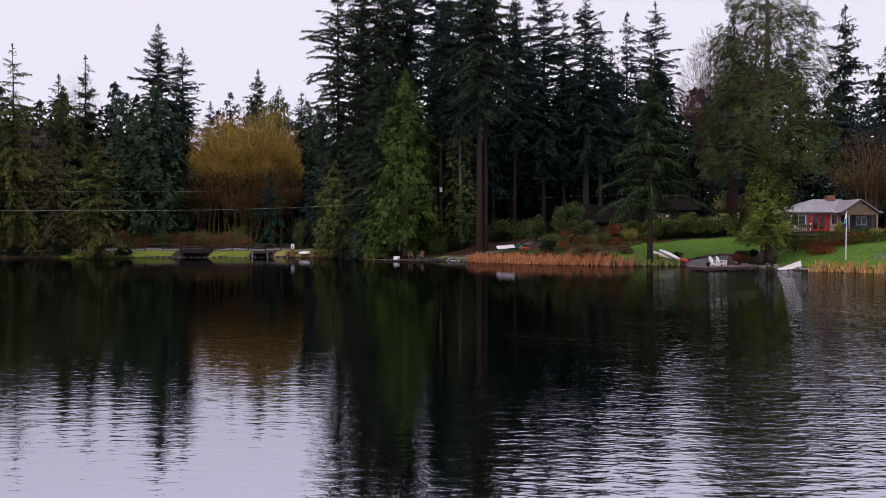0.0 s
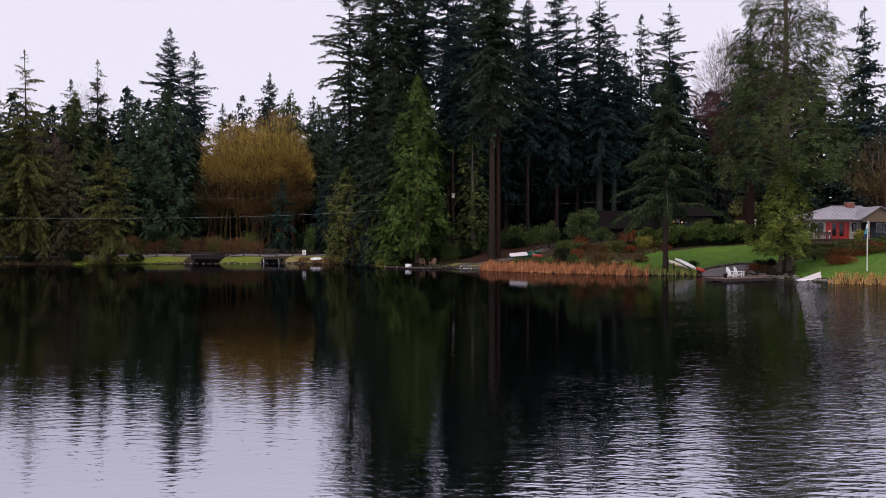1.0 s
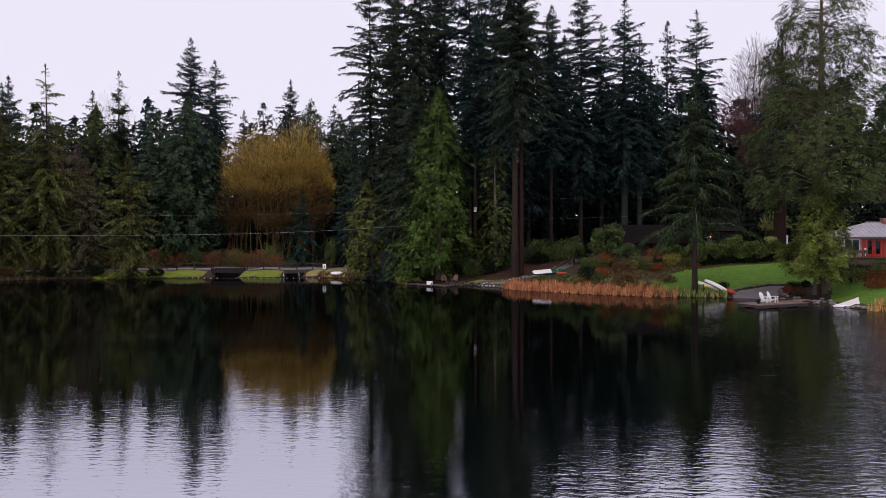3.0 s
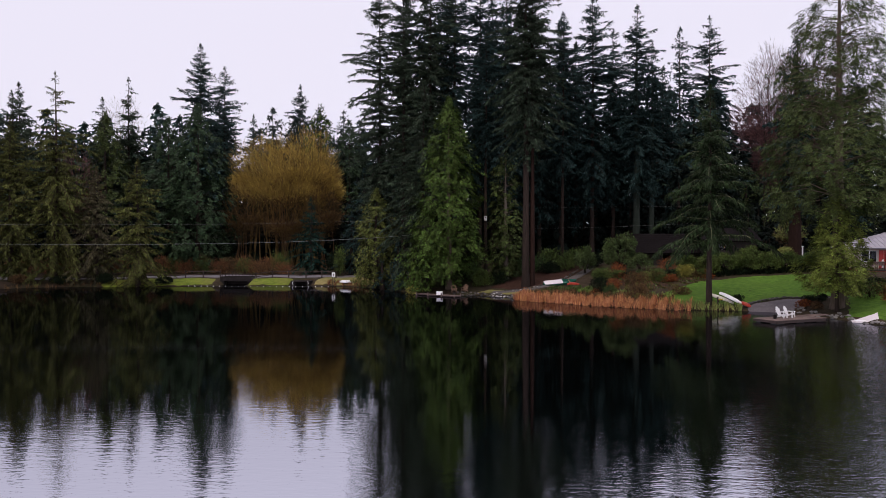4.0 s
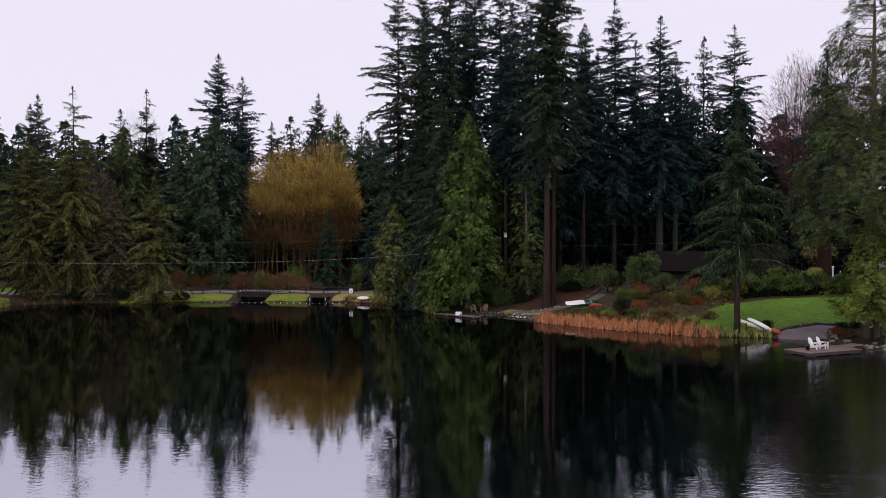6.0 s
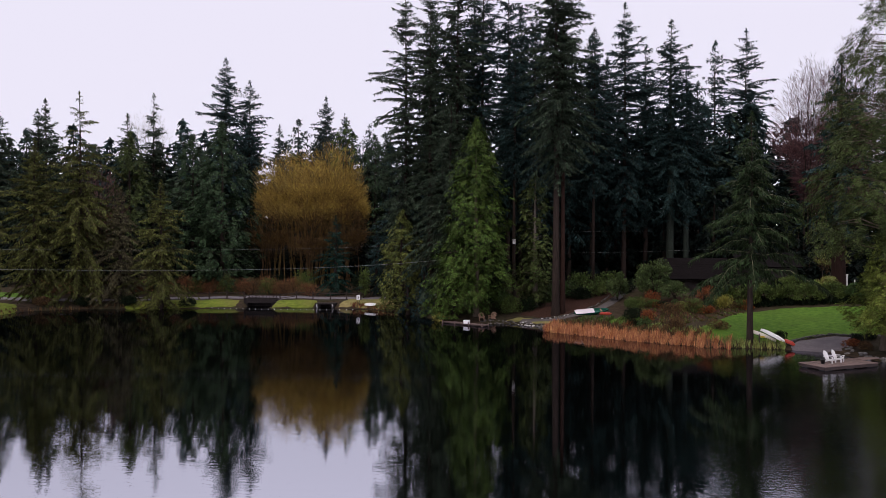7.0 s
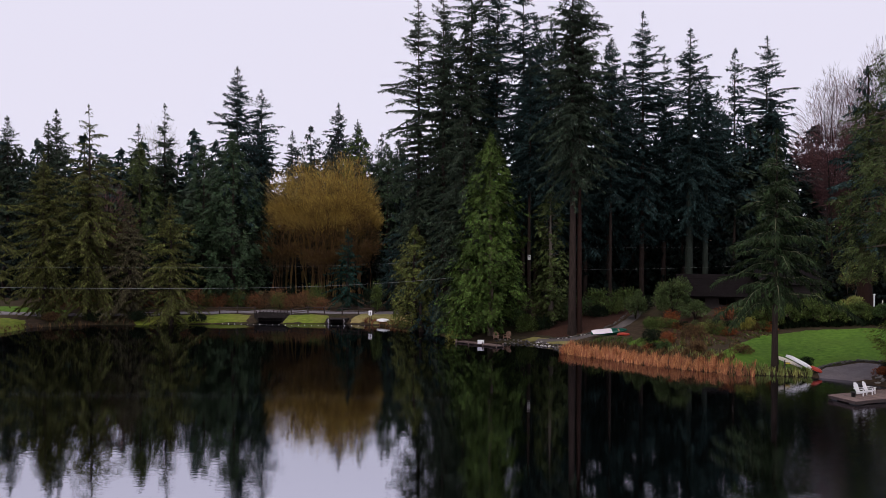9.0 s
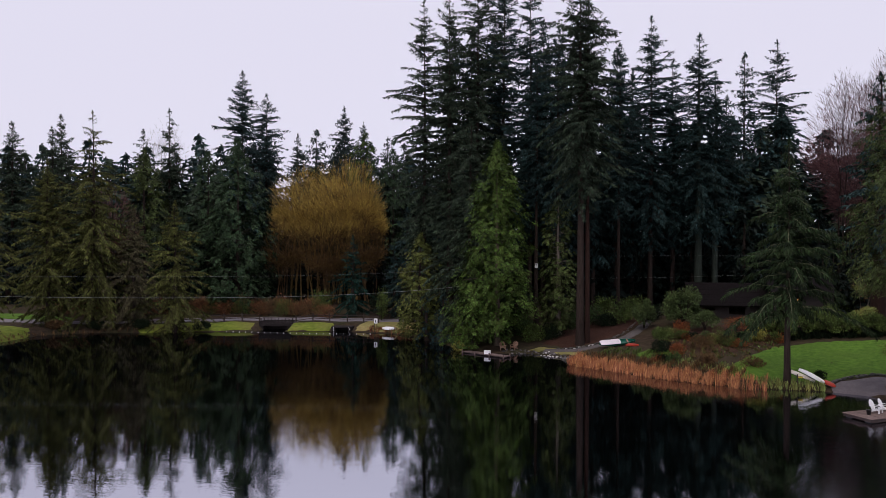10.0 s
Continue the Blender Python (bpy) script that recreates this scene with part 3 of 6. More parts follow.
def conifer(name, at, h, r, label, leaf, bark, seed, start=0.1, gap=0.6, ring=6, slope=0.55, rise=(-12, 25), droop=0.18, step=0.3, size=(0.7, 0.2), hang=0.3, trunk=0.35,
            bare=0.0, lean=(0, 0), limb=None, every=1, group="", clumpy=0.35, narrow_low=0.45, curtain=1, leader=0.0):
    """A needle tree: tapered trunk, whorls of limbs that droop to the tip, and flat feathered sprays with hanging twigs along each limb."""
    rng = np.random.default_rng(seed)
    root = thing(name, (at[0], at[1], gz(at[0], at[1]) - 0.02), label, "tree", group)
    tv, tf = stem(h, trunk, rng, lean=lean)
    put("trunk", mesh_np("trunk", tv, tf, bark, True), root)
    rows = max(6, int((0.992 - start) * h / gap))
    tier = np.repeat(np.arange(rows), ring)
    count = rows * ring
    v = np.clip((tier + 0.5 + rng.normal(0, 1.4, count)) / rows, 0.002, 0.998) ** 0.93
    u = start + (0.994 - start) * v
    az = tier * 2.4 + np.tile(np.arange(ring), rows) * 2 * np.pi / ring + rng.normal(0, 0.35, count)
    p1, p2 = rng.uniform(0, 6, 2)
    lobes = 1 + clumpy * (0.5 * np.sin(2 * az + 9 * u + p1) + 0.5 * np.sin(3 * az - 23 * u + p2)) + 0.07 * np.sin(u * h * 1.9 + p2)
    L = 1.32 * r * np.minimum(np.tanh(slope * (1 - u) * h / r), narrow_low + (1 - narrow_low) * v / 0.22) * rng.uniform(0.55, 1.08, count) * np.clip(lobes, 0.5, 1.22)
    L = np.maximum(L, 0.22)
    if bare:
        keep = (rng.random(count) > bare * np.clip((v - 0.5) / 0.3, 0, 1))
        u, v, L, az = u[keep], v[keep], L[keep], az[keep]
    el = np.radians(rise[0] + (rise[1] - rise[0]) * v ** 1.3 + rng.normal(0, 12, len(u)))
    out = np.column_stack((np.cos(az), np.sin(az), np.zeros(len(u))))
    foot = np.column_stack((lean[0] * u * h, lean[1] * u * h, u * h))

    def along(s, k):
        s = s[:, None]
        return foot[k] + out[k] * (np.cos(el[k]) * L[k])[:, None] * s + np.array([0, 0, 1.0]) * ((np.sin(el[k]) * L[k])[:, None] * s - (droop * L[k])[:, None] * s ** 2.2)

    # limbs
    k = np.arange(0, len(u), every)
    one = np.ones(len(k))
    p0, p1, p2 = along(0 * one, k), along(0.5 * one, k), along(0.97 * one, k)
    side = np.cross(out, [0, 0, 1.0])
    w = (0.012 + 0.011 * L[k])[:, None]
    tri = [side[k], 0.5 * side[k] * -1 + np.array([0, 0, 0.87]), 0.5 * side[k] * -1 - np.array([0, 0, 0.87])]
    rings = [np.stack([p + q * w * g for q in tri], 1) for p, g in ((p0, 1.0), (p1, 0.6), (p2, 0.15))]
    lv = np.concatenate(rings, 1).reshape(-1, 3)
    q = np.array([(a * 3 + b, a * 3 + (b + 1) % 3, (a + 1) * 3 + (b + 1) % 3, (a + 1) * 3 + b) for a in range(2) for b in range(3)])
    lf = (q[None] + 9 * np.arange(len(k))[:, None, None]).reshape(-1, 4)
    tagged(put("branchwork", mesh_np("branchwork", lv, lf, limb or bark), root), kind="stuff")
    # feathered sprays: two side twigs, a leading tip and hanging twigs at each node of a limb
    ns = np.maximum(2, (L / step).astype(int))
    k = np.repeat(np.arange(len(u)), ns)
    j = np.arange(len(k)) - np.repeat(np.cumsum(ns) - ns, ns)
    s = np.clip((j + 0.6 + rng.uniform(-0.4, 0.4, len(k))) / np.repeat(ns, ns), 0.05, 1.0)
    node = along(s, k) + rng.normal(0, 0.04, (len(k), 3))
    tw = np.clip((0.32 + 0.24 * L[k] * (1.05 - s) ** 0.8) * rng.uniform(0.55, 1.35, len(k)), 0.2, 1.5 * size[0])
    wide = size[1] * np.clip(tw / size[0], 0.55, 1.2)
    pitch = np.tan(el[k]) - droop * 2.2 * s ** 1.2
    ahead = out[k] + np.array([0, 0, 1.0]) * pitch[:, None]
    level = np.array((0, 0, 1.0)) + np.zeros((len(k), 3))
    vs = []
    for sgn in (-1, 1):
        way = ahead * rng.uniform(0.4, 0.9, (len(k), 1)) + sgn * side[k] * rng.uniform(0.5, 1.0, (len(k), 1)) - level * (hang * rng.uniform(0.1, 0.9, (len(k), 1)))
        vs.append(blades(node, way, tw, wide, rng, -0.2, level + rng.normal(0, 0.5, (len(k), 3))))
    tip = s > 0.7
    vs.append(blades(node[tip], ahead[tip] + rng.normal(0, 0.12, (tip.sum(), 3)), 0.9 * tw[tip] + 0.12, wide[tip], rng, -0.05))
    for _ in range(curtain):
        c = node + side[k] * (rng.uniform(-0.45, 0.45, len(k)) * tw)[:, None]
        way = ahead * rng.uniform(0.1, 0.6, (len(k), 1)) + side[k] * rng.normal(0, 0.3, (len(k), 1)) - level * rng.uniform(0.5, 1.0, (len(k), 1))
        vs.append(blades(c, way, (0.22 + 0.55 * hang) * size[0] * rng.uniform(0.6, 1.7, len(k)), wide, rng, 0.1))
    if leader:
        n = 26
        up = rng.uniform(-0.02, leader, n)
        vs.append(blades(np.column_stack((np.full(n, lean[0] * h), np.full(n, lean[1] * h), h * 0.99 + up)), np.column_stack((rng.normal(0, 0.5, (n, 2)), np.full(n, 0.8))), np.full(n, 0.35), np.full(n, 0.1), rng))
    put("crown", mesh_np("crown", *merge(vs), leaf), root)
    return root


def cedar(name, at, h, r, label, leaf, bark, seed, start=0.05, count=9000, slope=0.5, trunk=0.4, size=(0.42, 0.19), skirt=0.75, bare=0.0, lobe=0.28, group="", lean=(0, 0), limbs=70, tuft=0.5, sag=0.7):
    """A scale-leaved tree: a ragged column of tufts, each a handful of flat ferny sprays that arch outward and hang, on upswept limbs."""
    rng = np.random.default_rng(seed)
    root = thing(name, (at[0], at[1], gz(at[0], at[1]) - 0.02), label, "tree", group)
    put("trunk", mesh_np("trunk", *stem(0.97 * h, trunk, rng, lean=lean, flare=1.3, top=0.025), bark, True), root)
    ph = rng.uniform(0, 6.28, 8)

    def reach(u, az):
        v = (u - start) / (1 - start)
        base = np.minimum(np.tanh(slope * (1 - u) * h / r), skirt + (1 - skirt) * v / 0.2)
        wob = np.sin(3 * az + 0.55 * u * h + ph[0]) + np.sin(5 * az - 0.9 * u * h + ph[1]) + 0.8 * np.sin(2 * az + 1.7 * u * h + ph[2]) + 0.7 * np.sin(8 * az + 2.3 * u * h + ph[3])
        return r * base * (1 + lobe * 0.3 * wob)

    # limbs
    k = limbs
    u, az = rng.uniform(start, 0.97, k), rng.uniform(0, 6.28, k)
    L = reach(u, az) * 0.9
    out = np.column_stack((np.cos(az), np.sin(az), np.zeros(k)))
    side = np.cross(out, [0, 0, 1.0])
    foot = np.column_stack((lean[0] * u * h, lean[1] * u * h, u * h - 0.25 * L))
    q = [foot, foot + out * (0.55 * L)[:, None] + np.array((0, 0, 1)) * (0.16 * L)[:, None], foot + out * L[:, None] + np.array((0, 0, 1)) * (0.10 * L)[:, None]]
    w = (0.015 + 0.012 * L)[:, None]
    tri = [side, -0.5 * side + np.array([0, 0, 0.87]), -0.5 * side - np.array([0, 0, 0.87])]
    lv = np.concatenate([np.stack([p + t * w * g for t in tri], 1) for p, g in zip(q, (1.0, 0.6, 0.15))], 1).reshape(-1, 3)
    qd = np.array([(a * 3 + b, a * 3 + (b + 1) % 3, (a + 1) * 3 + (b + 1) % 3, (a + 1) * 3 + b) for a in range(2) for b in range(3)])
    tagged(put("branchwork", mesh_np("branchwork", lv, (qd[None] + 9 * np.arange(k)[:, None, None]).reshape(-1, 4), bark), root), kind="stuff")
    # tufts on the envelope, sprays in a tuft, leaflets in a spray
    leaflets, sprays = 7, 4
    n = max(24, count // (leaflets * sprays))
    z = 1 - (1 - start) * rng.random(n) ** 0.72
    az = rng.uniform(0, 6.28, n)
    if bare:
        gaps = np.sin(3 * az + 1.1 * z * h + ph[4]) + np.sin(2 * az - 1.7 * z * h + ph[5]) + 0.7 * np.sin(5 * az + 2.6 * z * h + ph[6])
        keep = gaps > 2.6 * bare * np.clip((z - 0.6) / 0.35, 0, 1) - 2.0 + 0.8 * bare
        z, az = z[keep], az[keep]
    z = np.where(rng.random(len(z)) < 0.12, rng.uniform(0.87, 1.0, len(z)), z)
    n = len(z)
    deep = np.where(rng.random(n) < 0.22, rng.uniform(0.35, 0.65, n), rng.uniform(0.78, 1.06, n))
    R = reach(z, az) * deep + 0.04
    out = np.column_stack((np.cos(az), np.sin(az), np.zeros(n)))
    c = out * R[:, None] + np.column_stack((lean[0] * z * h, lean[1] * z * h, z * h - 0.16 * R))
    small = np.clip(R / (0.45 * r), 0.35, 1.0)
    c, out, small = np.repeat(c, sprays, 0), np.repeat(out, sprays, 0), np.repeat(small, sprays)
    m = len(c)
    c = c + rng.normal(0, 1, (m, 3)) * np.array((0.55, 0.55, 0.8)) * tuft * small[:, None]
    axis = unit(out * rng.uniform(0.5, 1.1, (m, 1)) + rng.normal(0, 0.3, (m, 3)) - np.array((0, 0, 1.0)) * sag * rng.uniform(0.3, 1.2, (m, 1)))
    face = unit(out * 0.7 + np.array((0, 0, 0.75)) + rng.normal(0, 0.28, (m, 3)))
    span = 1.9 * size[0] * rng.uniform(0.7, 1.3, m) * small
    across = unit(np.cross(axis, face))
    vs = []
    for j in range(leaflets):
        s, sgn = (0.12 + 0.28 * (j // 2), (-1, 1)[j % 2]) if j < leaflets - 1 else (0.72, 0)
        b = c + axis * (span * s)[:, None] - np.array((0, 0, 1.0)) * (0.25 * span * s * s)[:, None]
        way = axis * 0.75 + across * sgn * 0.75 - np.array((0, 0, 0.12)) + rng.normal(0, 0.12, (m, 3))
        b[:, 2] = np.maximum(b[:, 2], 0.15)
        vs.append(blades(b, way, size[0] * (1.15 - 0.6 * s) * rng.uniform(0.75, 1.25, m) * small, size[1] * rng.uniform(0.8, 1.3, m) * small ** 0.5, rng, -0.12, face + rng.normal(0, 0.25, (m, 3))))
    put("crown", mesh_np("crown", *merge(vs), leaf), root)
    return root


def fir(name, at, h, r, label, leaf, bark, seed, **o):
    base = dict(start=0.12, gap=0.6, slope=0.46, rise=(-18, 34), droop=0.22, step=0.27, size=(0.6, 0.15), hang=0.55, clumpy=0.6, trunk=0.4, leader=0.5, curtain=2)
    base.update(o)
    return conifer(name, at, h, r, label, leaf, bark, seed, **base)


FIRS, LEFT, FAR = "tall firs on the wooded point", "conifers on the far shore", "background forest trees"
# wooded point
fir("douglas_fir", (4.95, 105.3), 47, 4.21, "tall fir with a long bare brown trunk", M_FIR, M_BARK, 11, start=0.365, trunk=0.52, group=FIRS, bare=0.22)
fir("douglas_fir", (5.82, 105.6), 42, 3.12, "slender fir twin with a bare trunk", M_FIR, M_BARK_RED, 12, start=0.44, trunk=0.36, group=FIRS)
fir("douglas_fir", (-16.8, 123.6), 48, 3.90, "tall ragged fir with an open top", M_FIR, M_BARK, 13, start=0.08, bare=0.35, group=FIRS)
fir("douglas_fir", (-12.8, 121), 48, 2.96, "tall fir in a dense stand", M_FIR, M_BARK, 14, start=0.15, bare=0.35, group=FIRS)
fir("douglas_fir", (-8.6, 118.5), 50, 3.82, "tall dark fir in a dense stand", M_FIR, M_BARK, 15, start=0.15, group=FIRS, bare=0.22)
fir("douglas_fir", (-5.0, 121), 50, 3.35, "tall dark fir in a dense stand", M_FIR_DARK, M_BARK, 16, start=0.15, group=FIRS, bare=0.22)
fir("douglas_fir", (-1.2, 124), 48, 3.12, "tall thin fir with gaps in its crown", M_FIR_DARK, M_BARK, 17, start=0.2, bare=0.35, group=FIRS)
fir("douglas_fir", (2.6, 117), 40, 2.96, "dark fir behind the bare trunks", M_FIR_DARK, M_BARK, 18, start=0.3, group=FIRS)
fir("hemlock", (-8.9, 110.6), 28.2, 4.9, "drooping hemlock with pale branch tips", M_FIR, M_BARK, 19, start=0.10, droop=0.35, hang=0.5)
cedar("western_red_cedar", (-5.16, 106.15), 25.5, 3.4, "bright green cedar reaching to the water", M_CEDAR, M_BARK_GREY, 20, lobe=0.75, size=(0.36, 0.12), tuft=0.42, start=0.12, count=44000, trunk=0.42, skirt=0.85, slope=0.40)
cedar("western_red_cedar", (-8.0, 106.4), 11.5, 3.4, "low bright green cedar overhanging a small dock", M_CEDAR, M_BARK, 21, start=0.06, count=11000, lobe=0.6, size=(0.42, 0.15))
cedar("yellow_cedar", (-16.2, 115.6), 14.6, 2.7, "small yellow-green cedar at the shore", M_CEDAR_GOLD, M_BARK, 22, count=11000, start=0.08, lobe=0.7, size=(0.42, 0.14))
fir("yew", (-12.6, 111.2), 6.5, 4.2, "dark yew with boughs drooping over the water", M_FIR_DARK, M_BARK, 23, start=0.05, droop=0.4, hang=0.5)
fir("yew", (-15.0, 113.8), 5.5, 3.2, "dark yew with boughs drooping over the water", M_FIR_DARK, M_BARK, 24, start=0.05, droop=0.4, hang=0.5)
cedar("slim_cedar", (2.5, 110), 17.5, 1.9, "narrow cedar with a pale dead trunk", M_CEDAR_OLIVE, M_BARK_PALE, 25, count=5980, start=0.1)
cedar("slim_cedar", (-3.1, 112.4), 12, 1.8, "dark narrow cedar behind the bird box", M_SHRUB_DARK, M_BARK, 26, count=3800, start=0.05)
fir("fir", (11.4, 122.4), 38, 3.43, "dark fir with a thin bare trunk", M_FIR_DARK, M_BARK, 27, start=0.36, trunk=0.27, group=FIRS)
fir("douglas_fir", (16.5, 127), 43.0, 4.21, "dark blue-green fir on the point", M_FIR_DARK, M_BARK, 28, start=0.22, group=FIRS, bare=0.22)
fir("douglas_fir", (20.4, 131), 37.5, 4.06, "dark blue-green fir on the point", M_FIR_DARK, M_BARK, 29, start=0.25, group=FIRS, bare=0.22)
fir("douglas_fir", (23.6, 128), 40.6, 4.06, "dark blue-green fir with a mossy trunk", M_FIR_DARK, M_BARK_MOSS, 30, start=0.25, trunk=0.66, group=FIRS, bare=0.22)
fir("douglas_fir", (26.2, 129), 35, 3.43, "dark fir with a mossy trunk", M_FIR_DARK, M_BARK_MOSS, 31, start=0.3, trunk=0.5, group=FIRS, bare=0.22)
fir("douglas_fir", (34.0, 142.9), 41.0, 2.73, "fir with a narrow uneven tip", M_FIR_DARK, M_BARK, 32, start=0.15, bare=0.3, group=FIRS, gap=0.75, step=0.45, size=(0.9, 0.26))
fir("douglas_fir", (39.3, 143.8), 43.2, 4.68, "tall pointed fir behind the lawn", M_FIR_DARK, M_BARK, 33, start=0.12, group=FIRS, bare=0.22)
fir("douglas_fir", (30, 138), 33, 4.37, "dark fir behind the brown house", M_FIR_DARK, M_BARK, 34, start=0.15, group=FIRS, gap=0.75, step=0.45, size=(0.9, 0.26))
fir("douglas_fir", (11.9, 131), 39.5, 3.59, "dark fir filling the stand", M_FIR_DARK, M_BARK, 43, start=0.2, group=FIRS, gap=0.75, step=0.45, size=(0.9, 0.26))
fir("douglas_fir", (8.2, 127.5), 38, 4.2, "dark fir filling the stand", M_FIR_DARK, M_BARK, 147, start=0.14, group=FIRS, gap=0.75, step=0.45, size=(0.9, 0.26))
fir("douglas_fir", (3.6, 128.5), 41, 4.2, "dark fir filling the stand", M_FIR_DARK, M_BARK, 148, start=0.14, group=FIRS, gap=0.75, step=0.45, size=(0.9, 0.26))
fir("douglas_fir", (14.6, 133), 36, 4.2, "dark fir filling the stand", M_FIR_DARK, M_BARK, 149, start=0.14, group=FIRS, gap=0.75, step=0.45, size=(0.9, 0.26))
fir("douglas_fir", (-10, 127), 43, 4.2, "dark fir filling the stand", M_FIR_DARK, M_BARK, 150, start=0.14, group=FIRS, gap=0.75, step=0.45, size=(0.9, 0.26))
fir("douglas_fir", (-6.8, 130), 45, 3.43, "dark fir filling the stand", M_FIR_DARK, M_BARK, 45, start=0.1, group=FIRS, gap=0.75, step=0.45, size=(0.9, 0.26))
fir("douglas_fir", (0.8, 131), 44, 3.28, "dark fir filling the stand", M_FIR_DARK, M_BARK, 46, start=0.15, group=FIRS, gap=0.75, step=0.45, size=(0.9, 0.26))
fir("douglas_fir", (-13.4, 131), 45, 3.43, "dark fir filling the stand", M_FIR_DARK, M_BARK, 44, start=0.1, group=FIRS, gap=0.75, step=0.45, size=(0.9, 0.26))
fir("spruce", (22.9, 85.4), 22.5, 6.1, "spruce with long drooping mossy boughs by the lawn", M_LAKE_SPRUCE, M_BARK, 47, start=0.29, gap=0.55, ring=5, slope=0.42, rise=(8, 36), droop=0.48, hang=1.0, trunk=0.32, step=0.22, narrow_low=0.95, clumpy=0.7, size=(0.7, 0.11), limb=M_LIMB_MOSS, curtain=3, every=1)
cedar("western_red_cedar", (33.6, 80.2), 36, 6.6, "broad old cedar beside the landing dock", M_CEDAR_OLIVE, M_BARK_GREY, 36, start=0.27, count=84000, slope=0.46, trunk=0.6, skirt=0.8, bare=0.85, lobe=0.5, limbs=200, size=(0.36, 0.085))
cedar("young_cedar", (32.9, 78.7), 11.6, 3.0, "bushy conical young cedar hugging the big trunk", M_YOUNG_CEDAR, M_BARK, 37, start=0.20, count=30000, slope=0.42, trunk=0.2, skirt=0.55, limbs=70, size=(0.30, 0.075), lobe=0.8, tuft=0.30, sag=0.35)
fir("redwood", (40.1, 107.2), 30, 4.2, "tree with a thick reddish trunk", M_FIR_DARK, M_BARK_RED, 38, start=0.25, trunk=0.9, gap=0.75, step=0.45, size=(0.9, 0.26))
fir("douglas_fir", (62.2, 120), 35.5, 3.44, "dark pointed fir behind the house", M_FIR_DARK, M_BARK, 39, start=0.12, gap=0.75, step=0.45, size=(0.9, 0.26))
fir("douglas_fir", (55.5, 124), 31, 3.27, "dark fir behind the house", M_FIR_DARK, M_BARK, 40, start=0.12, gap=0.75, step=0.45, size=(0.9, 0.26))
fir("douglas_fir", (70, 122), 30, 3.44, "dark fir behind the house", M_FIR_DARK, M_BARK, 41, start=0.12, gap=0.75, step=0.45, size=(0.9, 0.26))
# far shore
fir("spruce", (-65.6, 118), 31.5, 6.72, "tall spruce with a thin sparse top", M_SPRUCE, M_BARK, 50, start=0.03, bare=0.75, droop=0.28, hang=0.8, group=LEFT, ring=7, step=0.27, size=(0.52, 0.12))
fir("spruce", (-52.6, 117.4), 19.0, 5.49, "olive spruce drooping over the water", M_SPRUCE, M_BARK, 51, start=0.03, droop=0.3, hang=0.8, group=LEFT, ring=7, step=0.27, size=(0.52, 0.12))
fir("spruce", (-59.5, 118.5), 17, 4.26, "olive spruce drooping over the water", M_OLD, M_BARK, 52, start=0.03, droop=0.3, hang=0.8, group=LEFT, ring=7, step=0.27, size=(0.52, 0.12))
cedar("cedar", (-62.9, 128), 26.6, 3.6, "narrow dark cedar on the far shore", M_CEDAR_OLIVE, M_BARK, 53, size=(0.5, 0.18), count=11000, group=LEFT)
fir("fir", (-68.3, 148), 35.5, 3.96, "fir with an open pointed top", M_FIR, M_BARK, 54, bare=0.5, group=LEFT, gap=0.7, step=0.36, size=(0.75, 0.2))
fir("fir", (-73.0, 147), 31.5, 3.61, "fir with a ragged top", M_FIR, M_BARK, 55, bare=0.3, group=LEFT, gap=0.7, step=0.36, size=(0.75, 0.2))
fir("fir", (-89, 146.5), 34.5, 4.47, "broad fir on the far shore", M_FIR, M_BARK, 56, group=LEFT, gap=0.7, step=0.36, size=(0.75, 0.2))
fir("fir", (-95, 141), 32.5, 4.30, "broad fir on the far shore", M_FIR, M_BARK, 57, group=LEFT, gap=0.7, step=0.36, size=(0.75, 0.2))
fir("spruce", (-71.5, 116), 24, 5.15, "olive spruce behind the grass point", M_SPRUCE, M_BARK, 58, start=0.04, droop=0.28, hang=0.8, group=LEFT, ring=7, step=0.27, size=(0.52, 0.12))
fir("fir", (-80, 130), 30, 3.96, "dark fir on the far shore", M_FIR, M_BARK, 59, group=LEFT, gap=0.7, step=0.36, size=(0.75, 0.2))
fir("fir", (-59.9, 163), 45.6, 5.50, "tall pointed fir above the far shore", M_FIR_DARK, M_BARK, 60, group=LEFT, gap=0.7, step=0.36, size=(0.75, 0.2))
fir("fir", (-55.2, 164), 41, 3.78, "tall fir beside a taller twin", M_FIR_DARK, M_BARK, 61, group=LEFT, gap=0.7, step=0.36, size=(0.75, 0.2))
cedar("cedar", (-50, 135), 29, 5.6, "broad dark green cedar on the far shore", M_CEDAR_DARK, M_BARK, 62, lobe=0.5, size=(0.55, 0.2), count=20000, group=LEFT)
cedar("cedar", (-56.5, 138), 27, 4.4, "dark green cedar on the far shore", M_CEDAR_DARK, M_BARK, 63, lobe=0.5, size=(0.55, 0.2), count=13000, group=LEFT)
fir("fir", (-49.2, 206), 45.2, 4.82, "distant fir above the willow", M_HAZE_FIR, M_BARK, 64, slope=0.42, gap=0.8, step=0.4, size=(0.9, 0.28), group=FAR)
fir("fir", (-73.9, 246), 43.5, 4.13, "distant pointed dark green fir", M_HAZE_FIR, M_BARK, 65, slope=0.42, gap=0.8, step=0.4, size=(0.9, 0.28), group=FAR)
fir("fir", (-54.7, 254), 48, 4.30, "distant pointed dark green fir", M_HAZE_FIR, M_BARK, 66, slope=0.42, gap=0.8, step=0.4, size=(0.9, 0.28), group=FAR)
